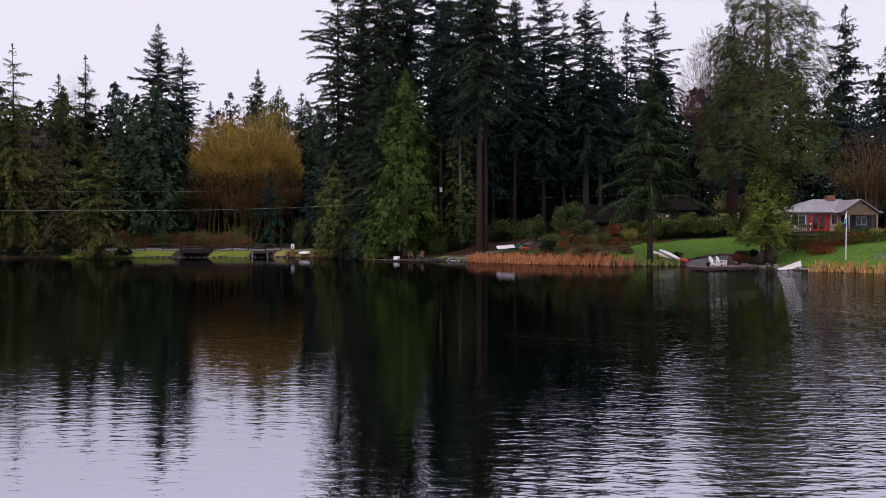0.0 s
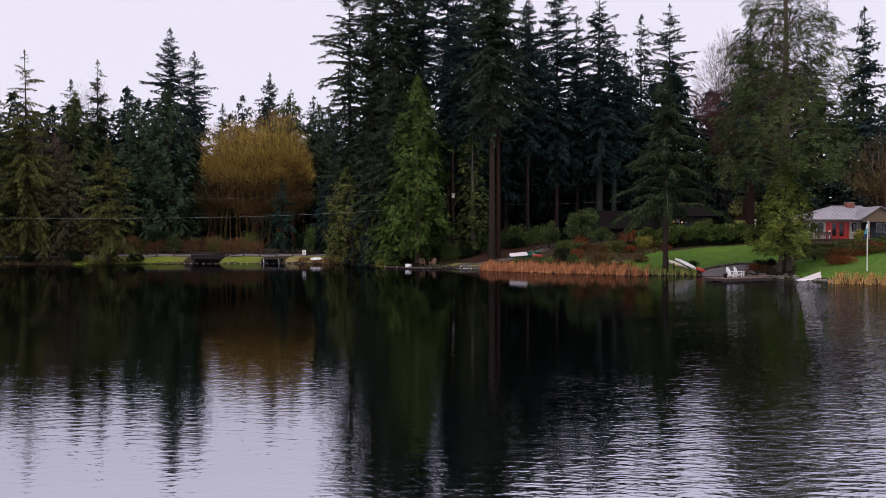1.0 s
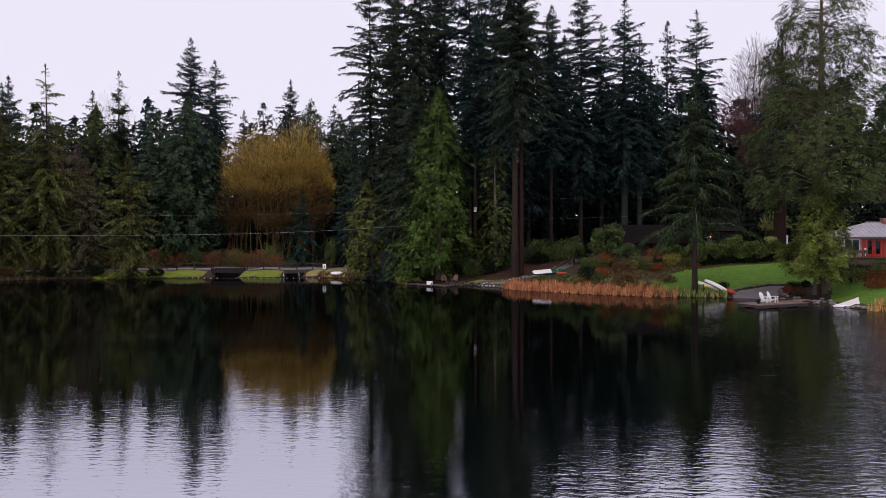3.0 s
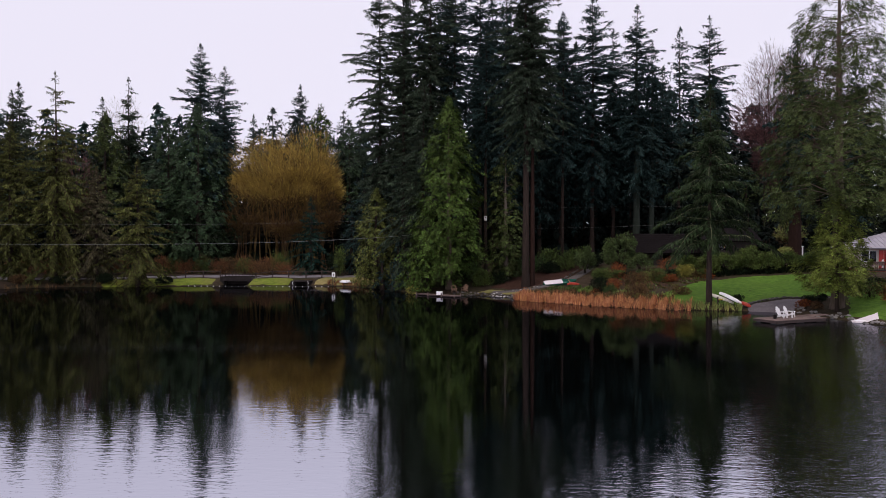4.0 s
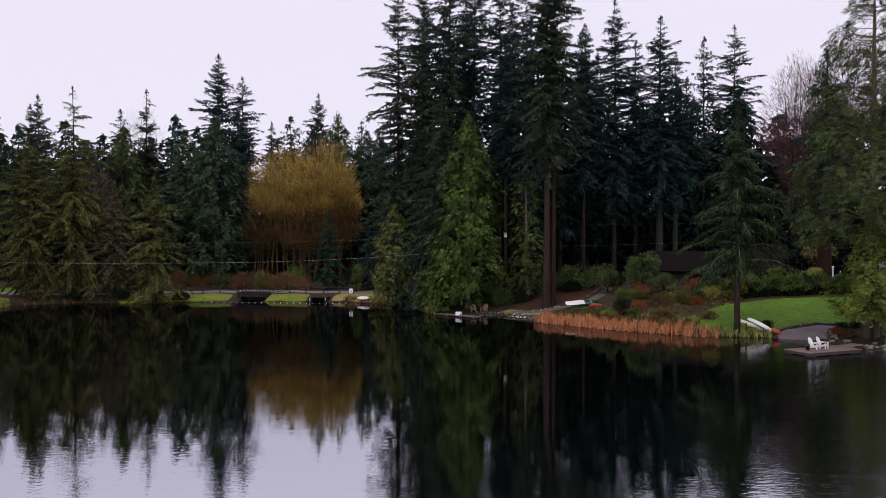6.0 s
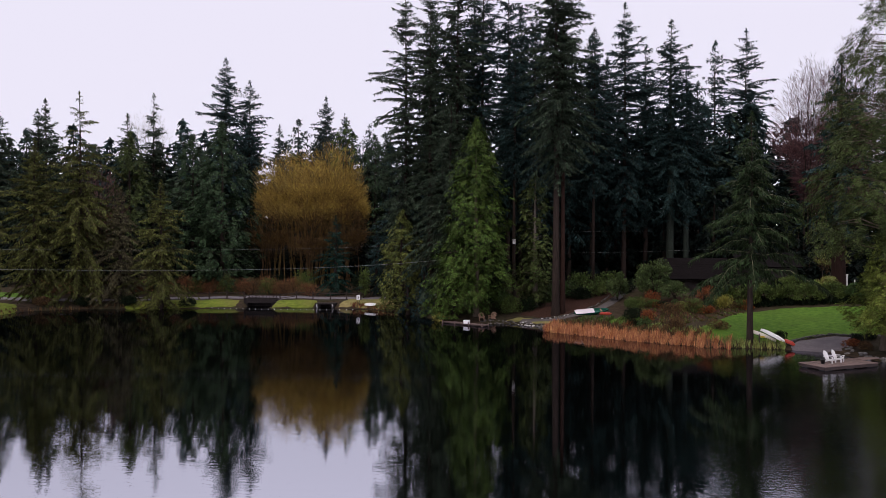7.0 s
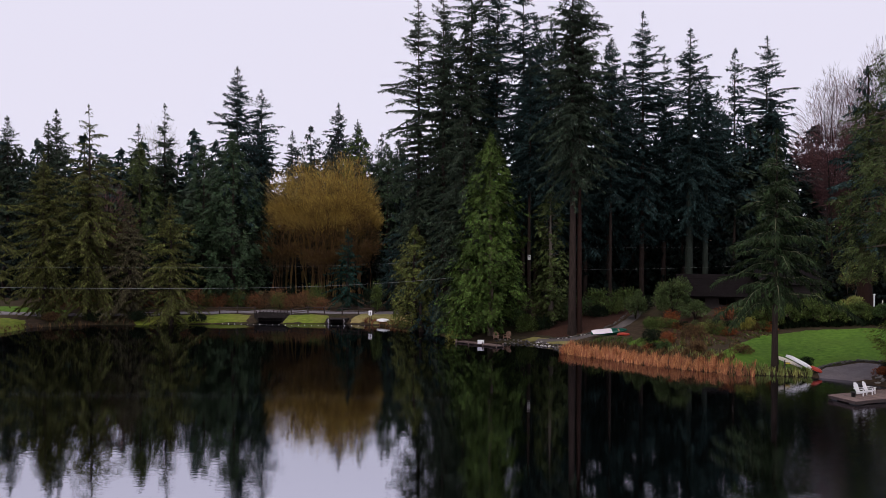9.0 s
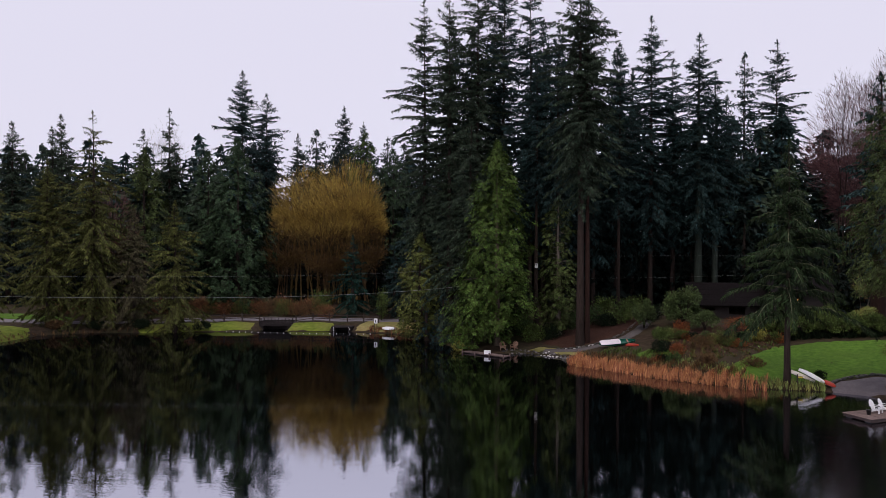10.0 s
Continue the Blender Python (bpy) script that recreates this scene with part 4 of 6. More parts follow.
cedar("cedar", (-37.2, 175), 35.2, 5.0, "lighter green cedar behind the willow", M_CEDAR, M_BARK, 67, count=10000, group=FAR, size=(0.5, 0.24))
fir("fir", (-31.0, 170), 32.5, 3.96, "hazy fir beside the willow", M_HAZE_FIR, M_BARK, 167, gap=0.8, step=0.4, size=(0.9, 0.28), group=FAR)
fir("fir", (-44.0, 178), 33, 3.96, "hazy fir behind the willow", M_HAZE_FIR, M_BARK, 168, gap=0.8, step=0.4, size=(0.9, 0.28), group=FAR)
cedar("cedar", (-28.2, 161), 29.5, 4.2, "dark green cedar filling the gap beside the willow", M_CEDAR_DARK, M_BARK, 169, lobe=0.5, size=(0.55, 0.2), count=12000, group=FAR)
fir("blue_spruce", (-29.5, 132), 12.6, 3.6, "blue-green spruce below the willow", M_TEAL, M_BARK, 68, start=0.03)
fir("blue_spruce", (-22.5, 131), 10, 2.6, "dark spruce below the willow", M_FIR_DARK, M_BARK, 69, start=0.03)
fir("fir", (-20, 128), 17, 2.92, "dark fir between willow and point", M_FIR_DARK, M_BARK, 70, start=0.05)
# a nearer edge of trees at the bend
fir("spruce", (-72.2, 103.2), 24, 3.2, "olive spruce leaning over the grass point", M_SPRUCE, M_BARK, 71, start=0.05, droop=0.28, hang=0.8, group=LEFT, ring=7, step=0.27, size=(0.52, 0.12))

# the forest behind: three trees, copied
far_a = fir("forest_fir", (-30, 190), 30, 4.8, "dark forest fir behind the shore", M_FIR_DARK, M_BARK, 80, every=5, gap=1.25, ring=5, step=0.85, size=(1.7, 0.8), start=0.03, group=FAR)
far_b = cedar("forest_cedar", (6, 172), 27, 4.6, "dark forest cedar behind the shore", M_FIR, M_BARK, 81, count=3400, size=(1.1, 0.5), limbs=16, tuft=0.9, group=FAR)
far_c = fir("understorey_fir", (6, 141), 14, 4.0, "low fir with near-black needles for the forest shade", M_SHADE_UNDER, M_BARK, 82, every=5, gap=0.9, ring=5, step=0.75, size=(1.6, 0.75), start=0.01, group="understorey firs")
# far_d: forest fir whose needle colour carries the haze
far_d = fir("forest_fir", (-46, 200), 30, 4.8, "distant fir above the willow", M_HAZE_FIR, M_BARK, 83, every=5, gap=1.0, ring=6, step=0.6, size=(1.2, 0.45), start=0.03, group=FAR)
rng_far = np.random.default_rng(7)
for row, (fy0, tall, n, lo, hi) in enumerate([(158, 0.86, 46, -150, 112), (178, 0.98, 40, -165, 125), (205, 1.06, 38, -180, 140)]):
    for i in range(n):
        fx = lo + (hi - lo) * (i + 0.5) / n + rng_far.normal(0, 1.6)
        fy = fy0 + rng_far.normal(0, 4.5)
        k = tall * rng_far.uniform(0.86, 1.1)
        if row == 2 and fx > -8:
            continue
        if -56 < fx < -22 and fy < 175:
            fy += 22
        if fx > -10:
            k *= 1.12
            fy -= 8
        if -72 < fx < -14:
            k *= 1.14
        w = rng_far.uniform(1.25, 1.65)
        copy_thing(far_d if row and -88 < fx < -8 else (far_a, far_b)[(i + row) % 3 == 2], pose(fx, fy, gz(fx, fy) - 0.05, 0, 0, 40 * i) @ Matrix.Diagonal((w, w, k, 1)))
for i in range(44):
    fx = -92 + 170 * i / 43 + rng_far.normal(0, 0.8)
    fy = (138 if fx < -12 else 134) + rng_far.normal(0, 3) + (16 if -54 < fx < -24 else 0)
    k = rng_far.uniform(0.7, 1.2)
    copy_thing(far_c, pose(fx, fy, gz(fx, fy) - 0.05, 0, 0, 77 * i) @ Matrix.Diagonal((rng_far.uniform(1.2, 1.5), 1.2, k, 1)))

for i in range(12):
    fx, fy = -104 + 3.9 * i + rng_far.normal(0, 0.7), 153 + rng_far.normal(0, 2)
    copy_thing((far_a, far_b)[i % 2], pose(fx, fy, gz(fx, fy) - 0.05, 0, 0, 47 * i) @ Matrix.Diagonal((1.35, 1.35, rng_far.uniform(0.92, 1.05), 1)))
for i in range(16):
    fx, fy = -14 + 3.6 * i + rng_far.normal(0, 0.5), 142 + rng_far.normal(0, 3)
    copy_thing(far_a, pose(fx, fy, gz(fx, fy) - 0.05, 0, 0, 61 * i) @ Matrix.Diagonal((1.15, 1.15, rng_far.uniform(0.85, 1.1), 1)))
# low firs added to black out the stems behind the lawn
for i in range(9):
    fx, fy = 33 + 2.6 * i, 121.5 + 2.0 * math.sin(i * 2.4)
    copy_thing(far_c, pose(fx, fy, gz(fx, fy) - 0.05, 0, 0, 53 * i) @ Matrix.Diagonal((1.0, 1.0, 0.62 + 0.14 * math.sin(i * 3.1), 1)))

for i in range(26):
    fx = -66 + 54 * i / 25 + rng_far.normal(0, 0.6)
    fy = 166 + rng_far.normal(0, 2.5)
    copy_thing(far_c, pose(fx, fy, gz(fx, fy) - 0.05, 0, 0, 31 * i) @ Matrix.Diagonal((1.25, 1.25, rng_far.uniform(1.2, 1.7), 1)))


def twig_tree(name, at, label, lobes, stems, leaf, low_leaf, bark, seed, count=9000, low=0.35, length=1.5, width=0.07, reach=0.9, group="", hollow=False):
    """A leafless broad tree: leaning stems, and domes of fine twigs. lobes: (x, y, z, r, rz)."""
    rng = np.random.default_rng(seed)
    root = thing(name, (at[0], at[1], gz(*at) - 0.05), label, "tree", group)
    for i in range(stems):
        lx, ly, lz, lr, lrz = lobes[i % len(lobes)]
        a, q = rng.uniform(0, 6.28), rng.uniform(0.1, 0.85)
        end = np.array((lx + lr * q * np.cos(a), ly + lr * q * np.sin(a), lz + lrz * (0.9 - 0.7 * q * q)))
        near = 0.8 if hollow else 0.4
        foot = np.array((lx * near + rng.normal(0, 0.8 + 1.6 * hollow), ly * near + rng.normal(0, 0.8 + hollow), 0))
        s = np.linspace(0, 1, 7)[:, None]
        bend = foot + (end - foot) * np.concatenate((s ** 1.35, s ** 1.35, s), 1) + rng.normal(0, 0.22, (7, 3)) * s
        r0 = rng.uniform(0.10, 0.26) * (1.0 if hollow else 0.5)
        put("stem", mesh_np("stem", *tube(bend, np.linspace(r0, 0.03, 7), 5), bark, True), root)
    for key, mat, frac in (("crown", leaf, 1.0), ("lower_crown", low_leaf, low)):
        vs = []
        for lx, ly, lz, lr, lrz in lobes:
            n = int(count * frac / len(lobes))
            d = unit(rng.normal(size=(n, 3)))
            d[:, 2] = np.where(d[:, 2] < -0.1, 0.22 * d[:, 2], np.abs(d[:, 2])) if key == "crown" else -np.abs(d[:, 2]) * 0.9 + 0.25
            if hollow:
                d[:, 2] = np.abs(d[:, 2]) ** 0.8 - 0.2 * rng.random(n) ** 2 + 0.1 * np.sin(5 * d[:, 0] + 3 * d[:, 1]) if key == "crown" else rng.normal(0.10, 0.30, n)
            rad = rng.random(n) ** (0.2 if key == "crown" else 0.55)
            rough = 1 + 0.10 * np.sin(d[:, 0] * 9 + seed) + 0.08 * np.sin(d[:, 1] * 13) + 0.06 * np.sin(d[:, 2] * 17)
            c = np.array((lx, ly, lz)) + d * np.array((lr, lr, lrz)) * (rad * rough)[:, None]
            way = d * reach + np.array((0, 0, 0.65)) + rng.normal(0, 0.30 if hollow else 0.5, (n, 3))
            vs.append(blades(c, way, length * rng.uniform(0.5, 1.2, n), width * rng.uniform(0.6, 1.4, n), rng, 0.05))
        put(key, mesh_np(key, *merge(vs), mat), root)
    return root


# top light is partly in the colours: gold dome, darker brown twigs below
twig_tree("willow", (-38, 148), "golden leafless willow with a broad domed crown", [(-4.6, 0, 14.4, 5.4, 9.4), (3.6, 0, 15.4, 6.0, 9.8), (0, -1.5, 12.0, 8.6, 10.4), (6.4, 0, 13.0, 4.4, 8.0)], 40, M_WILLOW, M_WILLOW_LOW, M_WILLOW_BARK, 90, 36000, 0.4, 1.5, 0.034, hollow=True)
twig_tree("bare_maple", (-44.5, 143), "bare brown maple under the willow", [(0, 0, 8.5, 3.6, 6.5)], 9, M_WILLOW_LOW, M_BROWN, M_BROWN, 96, 2600, 0.7, 1.3, 0.06, group="bare trees under the willow")
twig_tree("bare_maple", (-36.5, 142), "bare brown maple under the willow", [(0, 0, 7.5, 3.4, 6)], 9, M_WILLOW_LOW, M_BROWN, M_BROWN, 98, 2400, 0.7, 1.3, 0.06, group="bare trees under the willow")
twig_tree("bare_maple", (-30.0, 143), "bare brown maple under the willow", [(0, 0, 9, 3.4, 6.5)], 9, M_WILLOW_LOW, M_BROWN, M_BROWN, 99, 2400, 0.7, 1.3, 0.06, group="bare trees under the willow")
twig_tree("alder", (46, 131.5), "bare reddish alder behind the lawn", [(0, 0, 22, 5.5, 12), (3.5, 1, 16, 5, 9)], 14, M_RED_TWIG, M_RED_TWIG, M_BARK, 91, 14000, 0.8, 1.5, 0.042, group="bare trees behind the lawn")
twig_tree("alder", (52.5, 131), "bare reddish alder behind the lawn", [(0, 0, 25, 5, 13), (-3, 1, 15, 5, 9)], 14, M_RED_TWIG, M_RED_TWIG, M_BARK, 92, 12000, 0.8, 1.5, 0.042, group="bare trees behind the lawn")
twig_tree("birch", (50, 136), "bare pale birch with fine twigs", [(0, 0, 26, 4.6, 9)], 8, M_PALE_TWIG, M_RED_TWIG, M_BARK, 93, 7000, 0.5, 1.5, 0.022, group="bare trees behind the lawn")
twig_tree("bare_maple", (61.5, 112), "bare brown maple with pale limbs beside the house", [(0, 0, 8.5, 5.0, 6.0), (3, 1, 7, 4, 5)], 16, M_BROWN, M_BROWN, M_BARK_PALE, 193, 7000, 0.8, 1.3, 0.035, group="bare trees behind the lawn")
twig_tree("vine_maple", (41.6, 113), "small gold-tinged maple beside the red trunk", [(0, 0, 4.2, 2.0, 2.2)], 7, M_IRIS, M_BROWN, M_BARK_PALE, 194, 900, 0.6, 0.5, 0.08, group="bare trees behind the lawn")
twig_tree("birch", (-74, 158), "bare pale tree among the conifers", [(0, 0, 24, 4, 9)], 8, M_BROWN, M_BROWN, M_BARK_PALE, 94, 1200, 0.3, 1.8, 0.04, group="bare trees on the far shore")
twig_tree("vine_maple", (-66, 124), "bare reddish thicket tree", [(0, 0, 12, 3.6, 8)], 10, M_RED_TWIG, M_BROWN, M_BARK, 95, 2400, 0.8, 1.4, 0.05, group="bare trees on the far shore")


# ---- shrubs ----
def shrub(name, at, r, h, label, leaf, seed, count=900, size=(0.32, 0.15), group="", lift=0.0, z=None, flat=1.0, layered=False):
    """A mound of leaves on short woody stems."""
    rng = np.random.default_rng(seed)
    root = thing(name, (at[0], at[1], (gz(*at) if z is None else z) - 0.03), label, "shrub", group)
    for i in range(6):
        a = rng.uniform(0, 6.28)
        e = np.array((np.cos(a) * r * 0.55, np.sin(a) * r * 0.55, h * 0.7))
        s = np.linspace(0, 1, 4)[:, None]
        put("stem", mesh_np("stem", *tube(e * np.concatenate((s ** 1.5, s ** 1.5, s), 1), np.linspace(0.02 + 0.015 * h, 0.012, 4), 4), M_BARK, True), root)
    vs = []
    knobs = np.clip(rng.normal(size=(9, 3)), -1.5, 1.5) * np.array((0.36 * r, 0.36 * r, 0.13 * h)) + np.array((0, 0, h * (0.5 + lift)))
    wide, deep = 0.5 * r, 0.40 * h * flat
    if layered:
        a, q, low = rng.uniform(0, 6.28, 30), np.sqrt(rng.random(30)), rng.random(30) ** 1.5
        knobs = np.column_stack((0.85 * r * q * np.cos(a), 0.85 * r * q * np.sin(a), h * (0.90 - 0.40 * q ** 2 - 0.38 * low)))
        wide, deep = 0.30 * r, 0.11 * h
    for c in knobs:
        n = count // (13 if layered else 5)
        d = unit(rng.normal(size=(n, 3)))
        q = c + d * np.array((wide, wide, deep)) * (rng.random(n) ** 0.3)[:, None]
        q[:, 2] = np.maximum(q[:, 2], 0.04)
        vs.append(blades(q, d + rng.normal(0, 0.45, (n, 3)) + np.array((0, 0, 0.2)), 0.72 * size[0] * rng.uniform(0.6, 1.3, n), 0.72 * size[1] * rng.uniform(0.6, 1.3, n), rng, -0.2))
    put("foliage", mesh_np("foliage", *merge(vs), leaf), root)
    return root


RH, BED, SAL = "rhododendrons behind the lawn", "garden bed shrubs", "undergrowth on the wooded point"
shrub("rhododendron", (17.7, 108), 2.5, 5.4, "large rounded grey-green rhododendron", M_RHODO_PALE, 100, 3000, (0.36, 0.17), BED, layered=True)
shrub("rhododendron", (13.2, 109.5), 1.4, 4.0, "rounded rhododendron by the path", M_RHODO_PALE, 101, 1500, (0.34, 0.15), BED, layered=True)
shrub("rhododendron", (19.5, 104.2), 1.8, 2.5, "low green rhododendron in the bed", M_RHODO_PALE, 102, 1200, (0.3, 0.14), BED, layered=True)
shrub("red_shrub", (16.6, 104.2), 1.15, 1.5, "rounded rusty red garden shrub", M_RUST, 103, 1000, (0.2, 0.09), BED)
shrub("red_shrub", (22.6, 102.5), 1.5, 1.7, "rusty brown twiggy garden shrub", M_RUST, 104, 1000, (0.22, 0.09), BED)
shrub("red_shrub", (26.2, 100.8), 1.3, 1.7, "rusty brown twiggy garden shrub", M_BROWN, 105, 900, (0.22, 0.09), BED)
shrub("yellow_shrub", (23.7, 98.2), 1.1, 1.6, "pale yellow-green rounded shrub", M_YELLOW, 106, 1100, (0.22, 0.1), BED)
shrub("garden_shrub", (20.3, 98.6), 1.5, 1.6, "mounded green shrub in the bed", M_SHRUB, 107, 1200, (0.24, 0.1), BED)
shrub("garden_shrub", (17.6, 97.0), 1.4, 1.3, "straggly brown and green shrub", M_BROWN, 108, 900, (0.25, 0.09), BED)
shrub("garden_shrub", (14.6, 95.2), 1.2, 1.3, "rust-tinted shrub behind the reeds", M_RUST, 109, 800, (0.25, 0.08), BED)
shrub("garden_shrub", (17.0, 91.6), 1.2, 1.1, "brown twiggy shrub behind the reeds", M_BROWN, 110, 1100, (0.3, 0.08), BED)
shrub("garden_shrub", (13.4, 97.0), 1.3, 1.5, "green shrub behind the reeds", M_SHRUB_DARK, 111, 900, (0.26, 0.1), BED)
shrub("garden_shrub", (14.2, 101.2), 1.2, 1.7, "green and gold shrub by the path", M_SHRUB, 112, 900, (0.24, 0.1), BED)
shrub("garden_shrub", (21.0, 90.2), 1.2, 1.0, "brown shrub at the lawn corner", M_BROWN, 113, 700, (0.25, 0.08), BED)
for i, (sx, sy, sr, sh, sm) in enumerate([(24.5, 100.2, 1.5, 2.4, M_SHRUB), (26.8, 99.6, 1.6, 2.6, M_SHRUB), (29.2, 99.8, 1.7, 2.7, M_SHRUB), (31.6, 99.9, 1.6, 2.5, M_SHRUB), (34.0, 100, 1.7, 2.6, M_SHRUB),
                                           (36.4, 99.8, 1.6, 2.4, M_SHRUB), (38.8, 99.2, 1.6, 2.2, M_RHODO), (41.0, 98.2, 1.5, 2.1, M_SHRUB), (28, 102.5, 1.7, 3.1, M_RHODO), (32.6, 103, 1.8, 3.2, M_SHRUB), (36.8, 102.3, 1.7, 2.9, M_IRIS)]):
    shrub("rhododendron", (sx, sy), sr, sh, "leggy rhododendron in the row behind the lawn", sm, 120 + i, 1300, (0.34, 0.15), RH, layered=True)
for i, (sx, sy, sr, sh) in enumerate([(37.6, 82.2, 2.1, 1.7), (40.6, 83.0, 2.0, 1.35), (43.4, 84, 2.0, 1.0), (46.6, 84.6, 1.9, 0.8), (44.6, 88.5, 2.1, 0.7), (48.5, 88.5, 2.1, 0.65), (52, 88, 2.0, 0.65), (56, 87, 2.1, 0.7), (49.8, 84.4, 1.7, 0.8), (53, 83.6, 1.8, 0.8), (57, 83, 1.9, 0.9), (40.6, 87, 2.1, 1.0)]):
    shrub("clipped_shrub", (sx, sy), sr, sh, "dense clipped shrub below the house deck", (M_SHRUB, M_SHRUB_DARK, M_BROWN, M_SHRUB)[(i * 3) % 4], 140 + i, 850, (0.26, 0.12), "shrubs below the house")
for i in range(16):
    hx, hy = 38.5 + 20 * ((i * 0.618) % 1.0), 77.2 + 5.2 * ((i * 0.382) % 1.0)
    hy = max(hy, 88.5 - 0.28 * hx)
    shrub("clipped_shrub", (hx, hy + 0.8), 1.9, 0.9 + 0.28 * math.sin(i * 3), "mounded shrub on the slope below the house", (M_RUST, M_BROWN, M_SHRUB, M_BROWN, M_SHRUB_DARK)[i % 5], 320 + i, 800, (0.26, 0.12), "shrubs below the house")
shrub("yellow_shrub", (46.8, 83.2), 1.1, 1.2, "gold-green low shrub on the grass slope", M_YELLOW, 155, 700, (0.22, 0.1), "shrubs below the house")
shrub("yellow_shrub", (48.2, 93.6), 0.9, 1.3, "yellow-green shrub beside the house porch", M_YELLOW, 156, 900, (0.3, 0.13), "shrubs below the house")
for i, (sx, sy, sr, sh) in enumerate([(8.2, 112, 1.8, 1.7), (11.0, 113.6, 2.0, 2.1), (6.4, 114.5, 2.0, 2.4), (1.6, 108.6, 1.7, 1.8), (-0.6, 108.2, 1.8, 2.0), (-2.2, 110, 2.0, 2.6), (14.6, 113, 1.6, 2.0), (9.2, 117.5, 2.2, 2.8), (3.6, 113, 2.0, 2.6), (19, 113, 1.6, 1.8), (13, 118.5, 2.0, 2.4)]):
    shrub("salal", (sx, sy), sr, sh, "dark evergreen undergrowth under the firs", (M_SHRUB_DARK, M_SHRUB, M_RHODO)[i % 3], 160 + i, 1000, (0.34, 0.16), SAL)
shrub("pampas", (-9.6, 104.9), 1.1, 1.2, "pale yellow drooping plant at the dock end", M_YELLOW, 175, 260, (0.6, 0.06), SAL)
for i in range(36):
    bx = -76 + 42.5 * i / 35 + 0.5 * math.sin(i * 7)
    by = 131.2 + 1.2 * math.sin(i * 2.3) - 0.28 * max(0, -52 - bx)
    shrub("dogwood", (bx, by), 1.8, 2.5 + 0.5 * math.sin(i * 5), "red-stemmed leafless dogwood behind the fence", (M_DOGWOOD, M_DOGWOOD, M_BROWN, M_DOGWOOD, M_SHRUB)[i % 5], 180 + i, 900, (0.7, 0.04), "dogwood thicket along the road")
# waterline shrubs are darkened for the shaded hollow under the boughs
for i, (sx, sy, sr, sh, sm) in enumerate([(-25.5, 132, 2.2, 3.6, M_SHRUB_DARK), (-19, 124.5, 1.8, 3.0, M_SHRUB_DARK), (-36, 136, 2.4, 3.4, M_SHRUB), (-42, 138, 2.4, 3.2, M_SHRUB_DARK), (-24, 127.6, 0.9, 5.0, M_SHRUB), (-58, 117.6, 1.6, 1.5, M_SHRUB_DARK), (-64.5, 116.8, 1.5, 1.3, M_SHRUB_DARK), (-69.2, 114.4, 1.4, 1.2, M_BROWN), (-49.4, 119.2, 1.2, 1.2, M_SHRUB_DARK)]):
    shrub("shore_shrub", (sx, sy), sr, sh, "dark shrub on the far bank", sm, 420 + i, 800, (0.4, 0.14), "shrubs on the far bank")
bed_rng = np.random.default_rng(31)
for i in range(46):
    bx = 12.6 + 14 * ((i * 0.618) % 1.0)
    by = 91.6 + 11.5 * ((i * 0.382 + 0.1) % 1.0) + 0.25 * max(0, 17 - bx)
    if bx > 20 and by < 96.5:
        by = 97.5 + 0.4 * (by - 92)
    shrub("bed_plant", (bx, by), bed_rng.uniform(0.55, 0.95), bed_rng.uniform(0.6, 1.2), "small shrub in the mulched garden bed", (M_RUST, M_SHRUB, M_BROWN, M_IRIS, M_SHRUB, M_RHODO, M_SHRUB_DARK)[i % 7], 260 + i, 420, (0.24, 0.09), "small plants in the bed")


# ---- reeds and waterside plants ----
def reed_bed(name, line, label, material, seed, count, tall, inner=1.6, outer=1.3, width=0.06, lean=0.16):
    """Upright blades rooted along a stretch of the shore. Too many to count."""
    rng = np.random.default_rng(seed)
    pts = np.array(line, float)
    seg = np.hypot(*np.diff(pts, axis=0).T)
    run = np.concatenate(([0], np.cumsum(seg)))
    s = rng.uniform(0, run[-1], count)
    s = s + 0.35 * np.sin(s * 5.1)
    x, y = np.interp(s, run, pts[:, 0]), np.interp(s, run, pts[:, 1])
    off = rng.uniform(-outer, inner, count)
    d = np.gradient(pts, axis=0)
    a = np.arctan2(np.interp(s, run, d[:, 1]), np.interp(s, run, d[:, 0]))
    x, y = x - np.sin(a) * off, y + np.cos(a) * off
    z = np.maximum(ground(x, y), -0.4) - 0.03
    h = tall * rng.uniform(0.6, 1.15, count) * (0.82 + 0.16 * np.sin(s * 1.7) * np.sin(s * 0.63 + 1) + 0.14 * np.sin(s * 6.3 + 2 * np.sin(s * 2.2)))
    base = np.column_stack((x, y, z))
    way = np.column_stack((rng.normal(0, lean, count), rng.normal(0, lean, count), np.ones(count)))
    v, f = blades(base, way, h + (0.03 - np.minimum(z, 0)), width * rng.uniform(0.6, 1.4, count), rng, 0.04)
    ob = new(name, mesh_np(name, v, f, material))
    return tagged(ob, label, "reeds", kind="stuff")


reed_bed("reeds", [(3.0, 96.4), (5.5, 93.8), (8.3, 91.6), (11.6, 88.5), (15.6, 86.2), (18.6, 85.0)], "dense dry orange-brown reeds along the shore", M_REED, 301, 7000, 1.12, outer=0.3, width=0.036, lean=0.12)
reed_bed("reeds", [(17.8, 85.6), (20.8, 84.5)], "thin dry brown reeds near the spruce", M_REED, 302, 620, 1.0, width=0.036)
reed_bed("reeds", [(33.9, 71.0), (38, 67.6), (47, 62.2)], "tan dry reeds beside the flagpole", M_REED_TAN, 303, 3600, 0.72, width=0.04)
